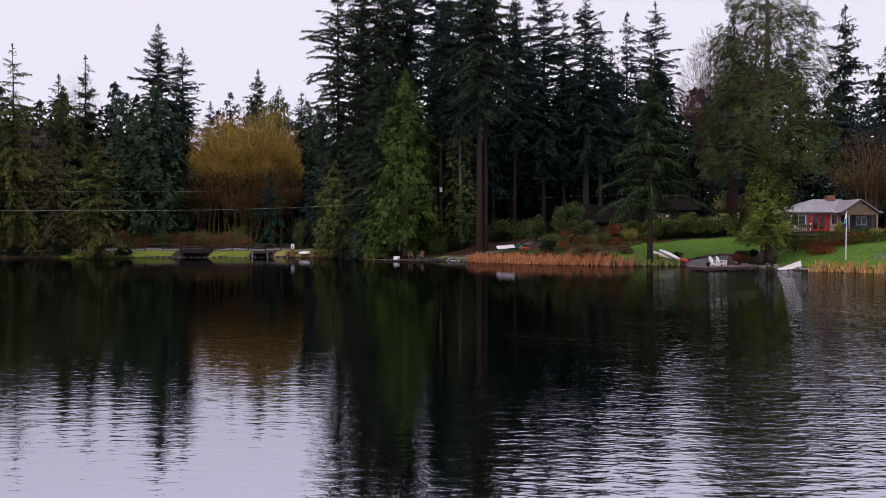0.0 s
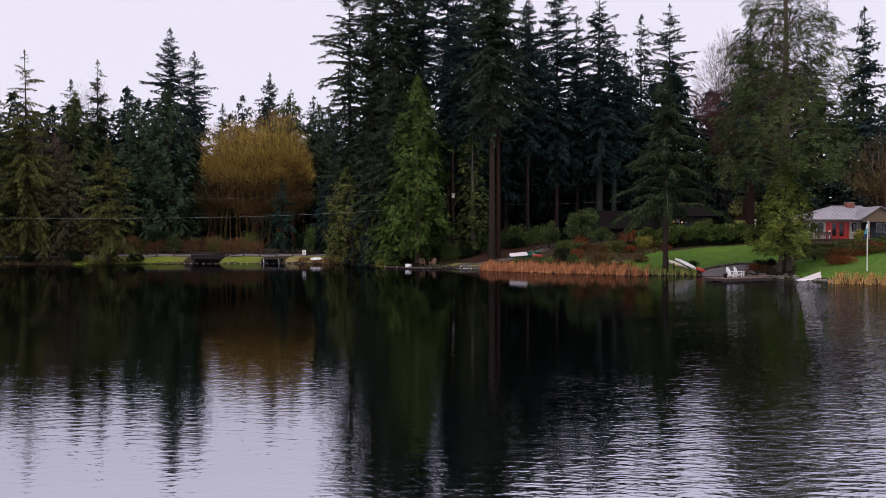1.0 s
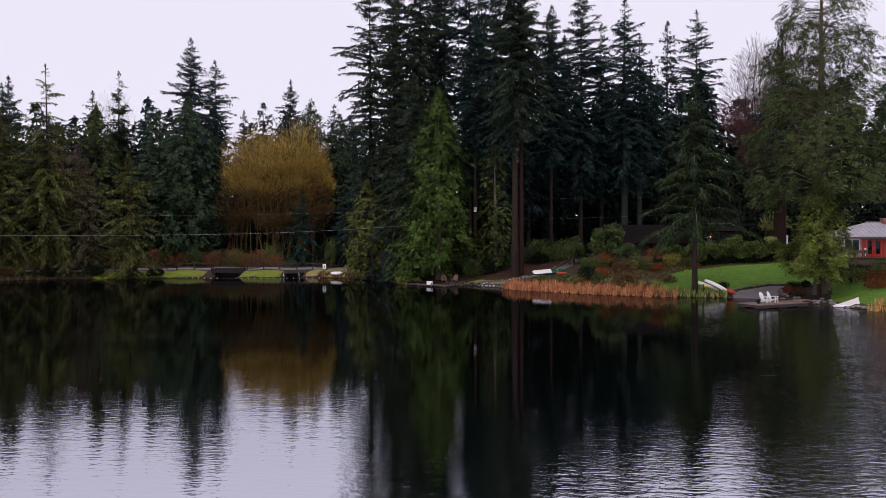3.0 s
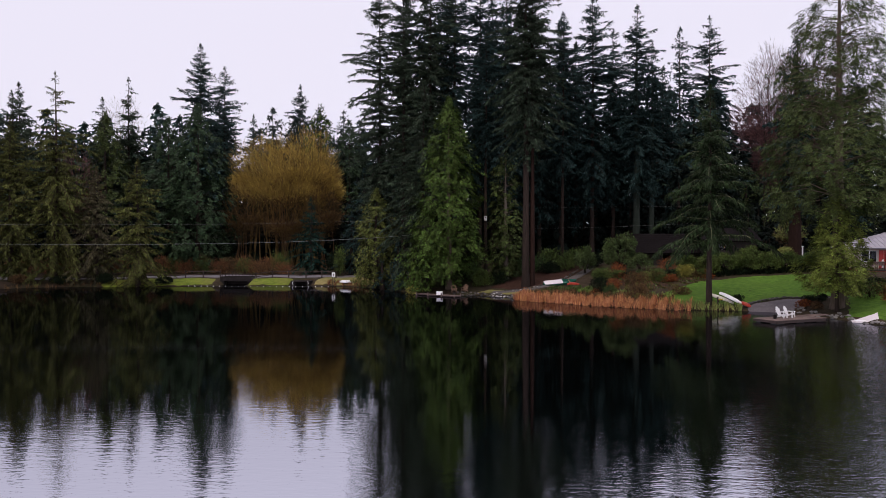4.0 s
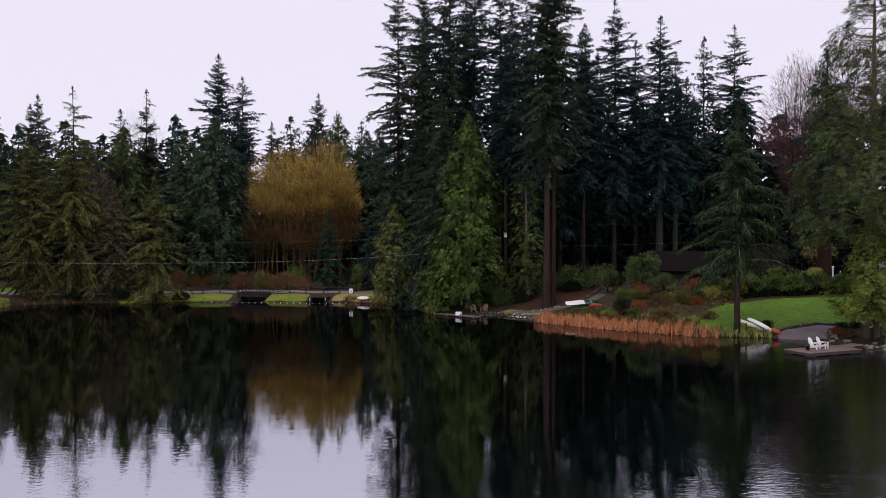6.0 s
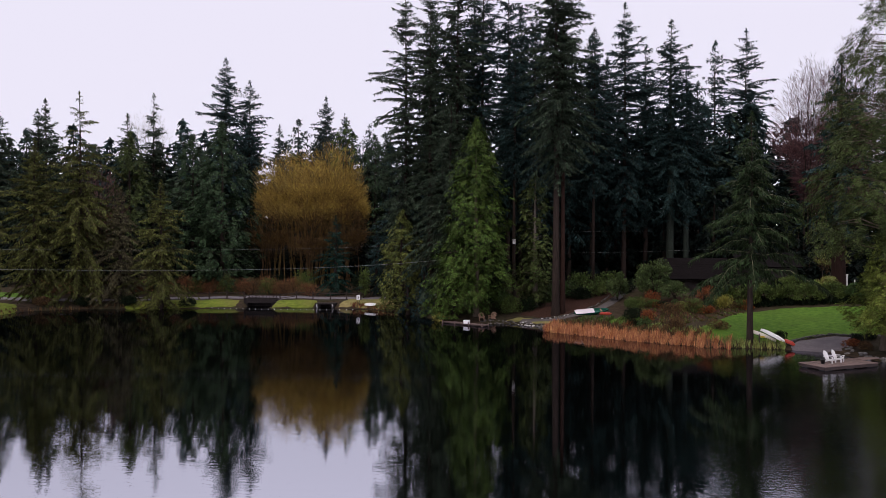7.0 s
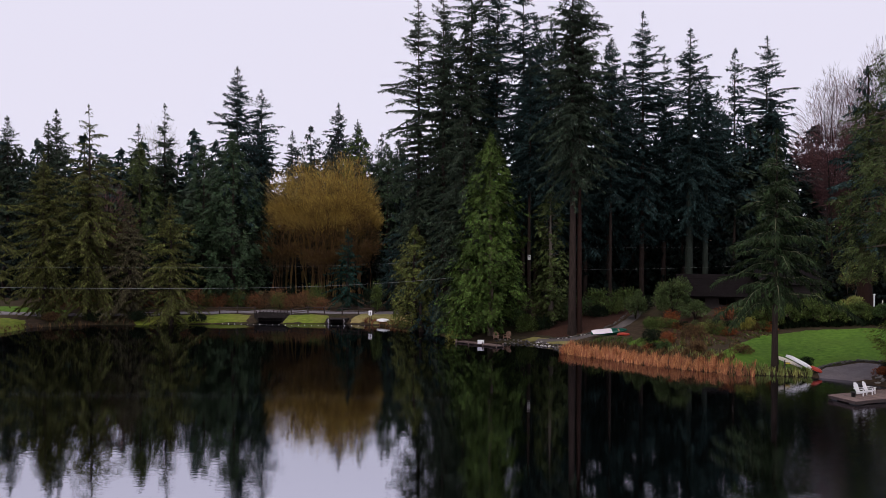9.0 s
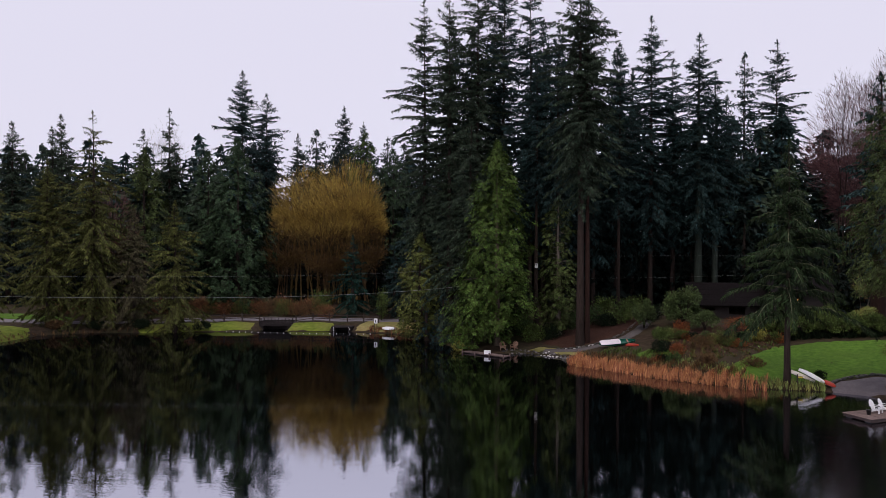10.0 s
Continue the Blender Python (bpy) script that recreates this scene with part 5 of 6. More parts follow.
reed_bed("iris_clump", [(20.2, 85.0), (23, 84.6), (26.0, 84.2)], "green and yellow iris leaves at the water", M_IRIS, 304, 1100, 0.75, 1.0, 0.5)
reed_bed("tall_grass", [(3.6, 98.2), (8.8, 94), (13, 90.6), (19, 87)], "brown tangle of grass behind the reeds", M_BROWN, 305, 2600, 0.75, 2.2, 0.4)
reed_bed("tall_grass", [(12, 93.6), (16, 90.5), (20, 88.4)], "yellowing grass between reeds and garden bed", M_IRIS, 308, 1500, 0.5, 2.0, 0.8, 0.05, 0.3)
reed_bed("tall_grass", [(6.5, 98.5), (9, 97), (12, 95.6)], "tangled grass below the canoe", M_SHRUB, 309, 1300, 0.55, 2.2, 0.8, 0.05, 0.3)
reed_bed("ground_cover", [(12.5, 97.5), (17, 95.2), (21.5, 96.2), (25, 98.4)], "tangled brown and rusty ground cover in the garden bed", M_BROWN, 311, 2400, 0.36, 4.2, 2.4, 0.07, 0.6)
reed_bed("ground_cover", [(12.5, 97.5), (17, 95.2), (21.5, 96.2), (25, 98.4)], "low green ground cover in the garden bed", M_SHRUB, 312, 2400, 0.34, 4.4, 2.4, 0.09, 0.7)
# added dark blades stand in for the shadow under the row
reed_bed("ground_cover", [(23.5, 98.6), (29, 98.9), (35, 98.9), (40, 97.2)], "dark leaf blades standing in for shadow under the rhododendrons", M_SHRUB_DARK, 313, 3600, 0.95, 2.6, 0.2, 0.16, 0.6)
reed_bed("tall_grass", [(-70.8, 103), (-70.2, 111), (-63, 115.9), (-50, 118.4)], "dry grass fringe along the far bank", M_BROWN, 306, 500, 0.6, 0.9, 0.2)
reed_bed("tall_grass", [(-25, 121.6), (-21.3, 120.4), (-18, 117.8)], "rusty grass around the upturned boat", M_DOGWOOD, 307, 500, 0.8, 0.9, 0.2)


# ---- stones ----
def stone_mesh(seed):
    rng = np.random.default_rng(seed)
    bm = bmesh.new()
    bmesh.ops.create_icosphere(bm, subdivisions=1, radius=1.0)
    for vert in bm.verts:
        vert.co *= rng.uniform(0.72, 1.15)
        vert.co.z *= 0.66
    return bm


def stone_set(name, spots, label, material, seed, r=(0.14, 0.32)):
    """A row or heap of separate stones."""
    rng = np.random.default_rng(seed)
    root = thing(name, (spots[0][0], spots[0][1], 0), label, "stones")
    shapes = []
    for k in range(4):
        me = bpy.data.meshes.new("stone")
        bm = stone_mesh(seed * 10 + k)
        bm.to_mesh(me)
        bm.free()
        me.materials.append(material)
        shapes.append(me)
    for i, (x, y) in enumerate(spots):
        q = rng.uniform(*r)
        m = pose(x - spots[0][0], y - spots[0][1], max(gz(x, y), -0.1) + 0.3 * q, rng.uniform(-12, 12), rng.uniform(-12, 12), rng.uniform(0, 360)) @ Matrix.Diagonal((q * rng.uniform(0.8, 1.35), q, q * rng.uniform(0.75, 1.05), 1))
        put("stone", shapes[i % 4], root, m=m)
    return root


def scatter(line, n, wide, seed):
    rng = np.random.default_rng(seed)
    pts = np.array(line, float)
    t = np.sort(rng.uniform(0, len(pts) - 1, n)) if wide > 0.5 else np.linspace(0, len(pts) - 1, n)
    k = np.arange(len(pts))
    return [(float(np.interp(u, k, pts[:, 0]) + rng.normal(0, wide)), float(np.interp(u, k, pts[:, 1]) + rng.normal(0, wide))) for u in t]


stone_set("stone_edging", scatter([(26.6, 85.3), (28.4, 86.5), (31.2, 86.9), (33.6, 86.0), (36, 84.6)], 46, 0.12, 1), "low edging of dark grey stones above the boat ramp", M_STONE_DARK, 1, (0.16, 0.27))
stone_set("stone_bank", scatter([(31.0, 83.6), (30.5, 80.4), (31.4, 78.2), (32.2, 76.0)], 36, 0.35, 2), "heaped grey stones at the ramp side", M_STONE, 2, (0.12, 0.26))
stone_set("stone_bank", scatter([(32.2, 75.6), (33.0, 72.6), (34.0, 70.6)], 16, 0.2, 3), "grey boulders lining the grass bank", M_STONE, 3, (0.14, 0.28))
stone_set("beach_stones", scatter([(-4, 103.8), (-1, 103.6), (2.2, 101.3), (3.2, 98.5)], 90, 0.38, 4), "mixed dark stones on the beach", M_STONE_DARK, 4, (0.07, 0.2))
stone_set("beach_stones", scatter([(0.5, 102.8), (2.4, 101.2)], 20, 0.3, 5), "pale beach stones by the water", M_STONE_PALE, 5, (0.1, 0.2))
stone_set("path_edging", scatter([(2.2, 103.8), (5.2, 103.9), (8.0, 105.0), (10.6, 108.0), (13.6, 115.2)], 44, 0.1, 6), "row of dark stones edging the gravel path", M_STONE_DARK, 6, (0.13, 0.24))
stone_set("path_edging", scatter([(3.2, 103.6), (6.4, 104.1)], 7, 0.1, 7), "a few pale stones edging the path", M_STONE_PALE, 7, (0.12, 0.2))
stone_set("stone_heap", scatter([(41.6, 73.0), (45, 72.8), (50, 71.8), (54, 70.8)], 260, 0.9, 8), "low heap of grey stones on the grass", M_STONE, 8, (0.09, 0.24))


# ---- landing dock ----
DOCK = pose(26.75, 74.05, 0, 0, 0, 27.5)
dock = thing("landing_dock", (26.75, 74.05, 0), "low weathered grey-brown timber landing dock", "dock", turn=27.5)
part("beam", box(-3.0, -1.3, 0.06, 3.0, -1.18, 0.30, 0.01), M_WOOD_DARK, dock, "dark wet side beam")
part("beam", box(-3.0, 1.18, 0.06, 3.0, 1.3, 0.30, 0.01), M_WOOD_DARK, dock, "dark wet side beam")
for fx in (-2.9, 0.0, 2.9):
    part("joist", box(fx - 0.06, -1.18, 0.08, fx + 0.06, 1.18, 0.28), M_WOOD_DARK, dock)
for fx in (-2.4, 0, 2.4):
    for fy in (-0.85, 0.85):
        part("float", box(fx - 0.5, fy - 0.3, -0.25, fx + 0.5, fy + 0.3, 0.1, 0.04), M_BLACK, dock)
board = bpy.data.meshes.new("board")
bb = box(-0.068, -1.33, 0.30, 0.068, 1.33, 0.345, 0.006)
bb.to_mesh(board)
bb.free()
board.materials.append(M_WOOD_GREY)
for i in range(41):
    put("board", board, dock, m=pose(-3.0 + i * 0.15, 0.012 * math.sin(i * 9), 0.004 * math.sin(i * 5), 0, 0, 0.3 * math.sin(i * 3)))
part("gangway", box(2.95, 0.2, 0.34, 5.2, 1.1, 0.40, 0.01), M_WOOD_GREY, dock, "plank ramp to the bank")


def lounge_chair(name, at, turn, label, material, group):
    """A low slatted garden chair with a fanned back and broad arms; it faces its own +x."""
    c = thing(name, at, label, "chair", group, turn)
    for k in (-1, 1):
        part("front_leg", box(0.36, k * 0.30 - 0.02, 0, 0.46, k * 0.30 + 0.02, 0.52, 0.006), material, c)
        bm = bmesh.new()
        a = [(0.44, 0.36), (0.44, 0.26), (-0.42, 0.0), (-0.50, 0.0), (-0.46, 0.12)]
        lo, hi = [bm.verts.new((x, k * 0.25 - 0.015, z)) for x, z in a], [bm.verts.new((x, k * 0.25 + 0.015, z)) for x, z in a]
        bm.faces.new(lo), bm.faces.new(hi[::-1])
        for i in range(5):
            bm.faces.new((lo[i], hi[i], hi[(i + 1) % 5], lo[(i + 1) % 5]))
        bmesh.ops.recalc_face_normals(bm, faces=bm.faces)
        part("back_leg", bm, material, c)
        part("armrest", box(-0.34, k * 0.33 - 0.07, 0.52, 0.50, k * 0.33 + 0.07, 0.545, 0.008), material, c)
    for i in range(5):
        x = 0.40 - i * 0.115
        part("seat_slat", box(x - 0.05, -0.25, 0, x + 0.05, 0.25, 0.02, 0.004), material, c, m=pose(0, 0, 0.365 - 0.03 * i, 0, 0, 0))
    for i in range(7):
        y = (i - 3) * 0.088
        top = 0.80 - 0.018 * (i - 3) ** 2
        part("back_slat", box(-0.012, y - 0.036, 0, 0.012, y + 0.036, top, 0.004), material, c, m=pose(-0.12, 0, 0.24, 0, -22, 0) @ pose(0, 0, 0, -2.2 * (i - 3), 0, 0))
    part("back_rail", box(-0.34, -0.33, 0.495, -0.28, 0.33, 0.52), material, c)
    return c


lounge_chair("lounge_chair", (25.95, 74.0, 0.345), -46, "white plastic slatted garden chair on the dock", M_PLASTIC_WHITE, "chairs on the landing dock")
lounge_chair("lounge_chair", (26.85, 74.6, 0.345), -40, "white plastic slatted garden chair on the dock", M_PLASTIC_WHITE, "chairs on the landing dock")
lounge_chair("lounge_chair", (-4.4, 104.2, gz(-4.4, 104.2)), -80, "small weathered tan wooden chair on the shore", M_PINE, "chairs on the shore")
lounge_chair("lounge_chair", (-3.0, 104.6, gz(-3.0, 104.6)), -120, "small weathered tan wooden chair on the shore", M_PINE, "chairs on the shore")


def lathe(profile, sides=14):
    a = np.linspace(0, 2 * np.pi, sides, endpoint=False)
    pr = np.array(profile, float)
    v = np.stack((pr[:, 0:1] * np.cos(a), pr[:, 0:1] * np.sin(a), np.repeat(pr[:, 1:2], sides, 1)), -1).reshape(-1, 3)
    i, j = np.meshgrid(np.arange(len(pr) - 1), np.arange(sides), indexing="ij")
    return v, np.stack((i * sides + j, i * sides + (j + 1) % sides, (i + 1) * sides + (j + 1) % sides, (i + 1) * sides + j), -1).reshape(-1, 4)


tub = thing("bucket", (25.15, 73.2, 0.345), "black plastic bucket on the dock", "bucket")
put("body", mesh_np("body", *lathe([(0.001, 0.0), (0.14, 0.0), (0.19, 0.36), (0.21, 0.36), (0.21, 0.40), (0.18, 0.40), (0.13, 0.04), (0.001, 0.04)]), M_BLACK, True), tub)


# ---- boats ----
def hull(length, beam, depth, n=15, open_top=False, rocker=0.12, flat=0.55):
    """A pointed hull, keel down, from -length/2 to length/2 along x."""
    t = np.linspace(-1, 1, n)
    half = beam / 2 * np.maximum(1 - np.abs(t) ** 2.4, 0.02)
    keel = rocker * np.abs(t) ** 3
    a = np.linspace(0, 1, 7)
    rows = []
    for x, w, k in zip(t * length / 2, half, keel):
        y = w * np.sin(a * np.pi / 2) ** flat
        z = k + (depth - k) * a ** 1.8 + 0.10 * depth * abs(x * 2 / length) ** 3
        left = np.column_stack((np.full(7, x), -y[::-1], z[::-1]))
        right = np.column_stack((np.full(6, x), y[1:], z[1:]))
        rows.append(np.concatenate((left, right)))
    v = np.concatenate(rows)
    m = 13
    i, j = np.meshgrid(np.arange(n - 1), np.arange(m - 1), indexing="ij")
    f = np.stack((i * m + j, i * m + j + 1, (i + 1) * m + j + 1, (i + 1) * m + j), -1).reshape(-1, 4)
    return v, f, rows


def kayak(name, at, turn, length, beam, label, material, tip=(0, 0), upside=False, group="", deck=None):
    root = thing(name, at, label, "boat", group, turn)
    root.matrix_basis = root.matrix_basis @ pose(0, 0, 0, tip[0], tip[1], 0)
    v, f, rows = hull(length, beam, 0.30)
    m = pose(0, 0, 0.33, 180, 0, 0) if upside else None
    put("hull", mesh_np("hull", v, f, material, True), root, m=m)
    dv = np.concatenate([np.stack((r[0], r[0] * (1, 0.5, 1) + (0, 0, 0.05), r[0] * (1, 0, 1) + (0, 0, 0.07), r[-1] * (1, 0.5, 1) + (0, 0, 0.05), r[-1])) for r in rows])
    i, j = np.meshgrid(np.arange(len(rows) - 1), np.arange(4), indexing="ij")
    df = np.stack((i * 5 + j, (i + 1) * 5 + j, (i + 1) * 5 + j + 1, i * 5 + j + 1), -1).reshape(-1, 4)
    put("deck", mesh_np("deck", dv, df, deck or material, True), root, m=m)
    rim = np.array([(0.42 * np.cos(q), 0.2 * np.sin(q), 0.385) for q in np.linspace(0, 2 * np.pi, 17)])
    put("cockpit_rim", mesh_np("cockpit_rim", *tube(rim, np.full(17, 0.025), 5), M_BLACK, True), root, "black cockpit rim", m=m)
    return root


KY = "kayaks beside the spruce"
kayak("kayak", (24.1, 85.6, 1.06), -14, 2.75, 0.62, "cream kayak propped on a rack under the spruce", M_HULL_CREAM, (0, 20), True, KY)
kayak("kayak", (25.05, 85.2, 1.08), -22, 2.6, 0.72, "white kayak propped on a rack under the spruce", M_PLASTIC_WHITE, (0, 27), True, KY)
kayak("kayak", (26.35, 84.7, 0.50), -40, 1.25, 0.5, "short red kayak at the ramp edge", M_HULL_RED, (0, 18), True, KY)
rack = thing("kayak_rack", (23.9, 85.6, gz(23.9, 85.6)), "plain low timber rack holding kayaks", "rack", turn=70)
for k in (-0.75, 0.75):
    part("post", box(k - 0.05, -0.05, -0.2, k + 0.05, 0.05, 0.80), M_WOOD_DARK, rack)
part("crossbar", box(-0.85, -0.05, 0.802, 0.85, 0.05, 0.88), M_WOOD_DARK, rack)
pad = thing("life_vest", (24.0, 85.15, gz(24.0, 85.15) + 0.62), "yellow life vest tucked between two kayaks", "life vest")
part("body", box(-0.22, -0.18, 0, 0.22, 0.18, 0.14, 0.04), M_YELLOW_PAINT, pad)
part("strap", box(-0.23, -0.03, 0.02, 0.23, 0.03, 0.15, 0.01), M_BLACK, pad)


def canoe(name, at, turn, label, material, inside, roll=0.0, length=4.9, beam=0.95):
    root = thing(name, at, label, "boat", turn=turn)
    root.matrix_basis = root.matrix_basis @ pose(0, 0, 0, roll, -5, 0)
    v, f, rows = hull(length, beam, 0.42, 17)
    put("hull", mesh_np("hull", v, f, material, True), root)
    put("lining", mesh_np("lining", v * (0.975, 0.93, 1) + (0, 0, 0.03), f[:, ::-1], inside, True), root, "pale inner skin")
    for k in (0, -1):
        put("gunwale", mesh_np("gunwale", *tube(np.array([r[k] for r in rows]), np.full(len(rows), 0.03), 5), inside, True), root)
    for x in (-1.2, 0.0, 1.2):
        part("thwart", box(x - 0.07, -0.42, 0.36, x + 0.07, 0.42, 0.39), M_PINE, root)
    return root


rowboat = canoe("canoe", (9.05, 101.8, gz(9.05, 101.8) + 0.16), 11, "green canoe with a white cover on the bank", M_HULL_GREEN, M_HULL_GREEN, 25, length=4.3)
bm = bmesh.new()
cv_rows = [[bm.verts.new((x, y * (0.50 if x > -1.9 else 0.40), 0.46 + 0.14 * (1 - abs(y)) * min(1.0, (x + 2.3)) + 0.015 * math.sin(x * 5 + y * 3))) for y in (-1, -0.5, 0, 0.5, 1)] for x in (-2.05, -1.7, -1.3, -0.9, -0.4, 0.0, 0.3)]
for r0, r1 in zip(cv_rows[:-1], cv_rows[1:]):
    for k in range(4):
        bm.faces.new((r0[k], r1[k], r1[k + 1], r0[k + 1]))
ext = bmesh.ops.extrude_face_region(bm, geom=bm.faces[:])
bmesh.ops.translate(bm, vec=(0, 0, -0.03), verts=[g for g in ext["geom"] if isinstance(g, bmesh.types.BMVert)])
bmesh.ops.recalc_face_normals(bm, faces=bm.faces)
part("cover", bm, M_TARP, rowboat, "taut white boat cover")
kayak("kayak", (10.6, 100.5, gz(10.6, 100.5) + 0.03), 22, 1.7, 0.45, "orange-red kayak lying beside the canoe", M_HULL_RED, (0, 4), True)
kayak("dinghy", (-21.6, 120.9, gz(-21.6, 120.9) + 0.3), -12, 2.1, 0.85, "upturned white dinghy on the far bank", M_PLASTIC_WHITE, (14, 0), True)

tarp = thing("covered_boat", (33.1, 73.6, 0), "boat under a pale tarpaulin at the water's edge", "boat", turn=-14)
tv = np.array([(-1.15, -0.55, 0.05), (1.0, -0.55, 0.02), (1.15, 0.5, 0.28), (-1.1, 0.5, 0.12), (-0.9, -0.05, 0.16), (0.6, -0.1, 0.80), (0.95, 0.1, 0.92)])
bm = bmesh.new()
bv = [bm.verts.new(p) for p in tv]
for q in ((0, 1, 5, 4), (1, 6, 5), (1, 2, 6), (0, 4, 3), (3, 4, 5, 6, 2), (3, 2, 1, 0)):
    bm.faces.new([bv[i] for i in q])
bmesh.ops.recalc_face_normals(bm, faces=bm.faces)
bmesh.ops.subdivide_edges(bm, edges=bm.edges[:], cuts=3, use_grid_fill=True)
for vert in bm.verts:
    vert.co += Vector((0, 0, 1)) * 0.05 * noise.noise(vert.co * 2.2)
part("tarpaulin", bm, M_TARP, tarp)
part("hull", box(-0.9, -0.4, -0.05, 0.9, 0.4, 0.22, 0.06), M_PLASTIC_WHITE, tarp)

# ---- small dock by the cedar ----
quay = thing("small_dock", (-6.3, 101.9, 0), "narrow low timber dock below the cedar", "dock", turn=-36)
part("frame", box(-3.2, -0.55, 0.05, 3.2, 0.55, 0.16, 0.01), M_WOOD_DARK, quay)
for i in range(42):
    part("board", box(-0.066, -0.6, 0.165, 0.066, 0.6, 0.20), M_WOOD_GREY, quay, m=pose(-3.12 + i * 0.152, 0, 0, 0, 0, 0))
for px, py in ((-3.2, -0.62), (-1.2, -0.62), (1.0, -0.62), (3.1, -0.62), (3.1, 0.62)):
    part("post", box(px - 0.06, py - 0.06, -0.8, px + 0.06, py + 0.06, 0.42, 0.01), M_WOOD_GREY, quay)
cooler = thing("dock_box", (-6.1, 101.35, 0.20), "small white box on the narrow dock", "box", turn=-10)
part("body", box(-0.36, -0.22, 0, 0.36, 0.22, 0.36, 0.02), M_PLASTIC_WHITE, cooler)
part("lid", box(-0.38, -0.24, 0.362, 0.38, 0.24, 0.43, 0.02), M_WHITE, cooler)

# ---- far shore: fence, bridges, buoys, sign ----
FENCE = [(-59, 119.4), (-56.2, 120.4), (-53.4, 121.6), (-50.6, 122.8), (-47.8, 123.8), (-45.2, 124.5), (-42.6, 125.0)]
FENCE2 = [(-37.0, 125.6), (-34.4, 125.9), (-31.8, 126.0), (-29, 126.0), (-26.4, 125.8), (-24, 125.2)]
for run in (FENCE, FENCE2):
    rail_fence = thing("rail_fence", (run[0][0], run[0][1], 0), "brown timber post and rail fence along the road", "fence", "road fences")
    for i, (x, y) in enumerate(run):
        z = gz(x, y)
        part("post", box(x - run[0][0] - 0.08, y - run[0][1] - 0.08, z - 0.2, x - run[0][0] + 0.08, y - run[0][1] + 0.08, z + 1.25, 0.01), M_WOOD_DARK, rail_fence)
        if i + 1 < len(run):
            x2, y2 = run[i + 1]
            z2 = gz(x2, y2)
            for up in (0.5, 1.0):
                v, f = tube(np.array([(x - run[0][0], y - run[0][1], z + up), (x2 - run[0][0], y2 - run[0][1], z2 + up)]), [0.06, 0.06], 5)
                put("rail", mesh_np("rail", v, f, M_WOOD_DARK), rail_fence)


def footbridge(at, span, deck_z, side, label, posts_white):
    """A short flat bridge with boarded sides over an inlet."""
    b = thing("footbridge", at, label, "bridge", "footbridges on the far shore")
    part("deck", box(-span / 2 - 0.3, -0.9, deck_z - 0.16, span / 2 + 0.3, 0.9, deck_z, 0.02), M_BRIDGE, b)
    # dark board added across the opening, standing in for shade under the deck
    part("back_board", box(-span / 2 + 0.31, 0.7, -0.6, span / 2 - 0.31, 0.78, deck_z - 0.165), M_BRIDGE, b)
    for k in (-1, 1):
        part("abutment", box(k * span / 2 - 0.3, -0.85, -0.7, k * span / 2 + 0.3, 0.85, deck_z - 0.162, 0.03), M_BRIDGE, b)
        if side:
            for i in range(3):
                part("side_board", box(-span / 2 - 0.3, k * 0.86 - 0.03, deck_z + 0.004 + i * 0.19, span / 2 + 0.3, k * 0.86 + 0.03, deck_z + 0.175 + i * 0.19), M_BRIDGE, b)
            for i in range(5):
                x = -span / 2 + span * i / 4
                part("rail_post", box(x - 0.06, k * 0.78 - 0.045, deck_z + 0.003, x + 0.06, k * 0.78 + 0.045, deck_z + 0.85), M_BRIDGE, b)
            part("rail", box(-span / 2 - 0.3, k * 0.78 - 0.06, deck_z + 0.852, span / 2 + 0.3, k * 0.78 + 0.06, deck_z + 0.92), M_WOOD_DARK, b)
        if posts_white:
            v, f = tube(np.array([(k * (span / 2 - 0.15), -0.98, 0.08), (k * (span / 2 + 0.02), -0.98, 0.35), (k * (span / 2 - 0.12), -0.98, 0.66)]), [0.04, 0.05, 0.04], 6)
            put("marker", mesh_np("marker", v, f, M_WHITE, True), b, "white painted curved marker")
    return b


footbridge((-39.3, 123.4, 0.0), 4.4, 0.78, True, "dark boarded footbridge over a dark inlet", False)
footbridge((-28.9, 122.7, 0.0), 2.5, 0.72, False, "low dark culvert bridge with white end markers", True)

rope = thing("buoy_line", (-35, 119.6, 0), "line of small white floats on the water", "buoy line")
bm = bmesh.new()
bmesh.ops.create_icosphere(bm, subdivisions=1, radius=0.06)
buoy = bpy.data.meshes.new("float")
bm.to_mesh(buoy)
bm.free()
buoy.materials.append(M_PLASTIC_WHITE)
curve_pts = [(-15.5 + 0.98 * i, -0.35 + 0.35 * math.cos(i * 0.19), 0.03) for i in range(28)]
for p in curve_pts:
    put("float", buoy, rope, m=pose(*p))
put("rope", mesh_np("rope", *tube(np.array(curve_pts), np.full(28, 0.008), 4), M_BLACK), rope)

notice = thing("notice_board", (-23.6, 121.2, gz(-23.6, 121.2)), "small white notice on two thin posts", "sign")
for k in (-1, 1):
    part("post", box(k * 0.16 - 0.03, -0.03, -0.2, k * 0.16 + 0.03, 0.03, 1.9), M_WOOD_DARK, notice)
part("panel", box(-0.26, -0.07, 1.2, 0.26, -0.032, 1.92, 0.01), M_WHITE, notice)
# slate-blue bar stands in for the dark slot in the white frame
part("slot_bar", box(-0.07, -0.078, 1.3, 0.07, -0.0725, 1.72), M_SLATE_BLUE, notice, "dark slot in the white panel")


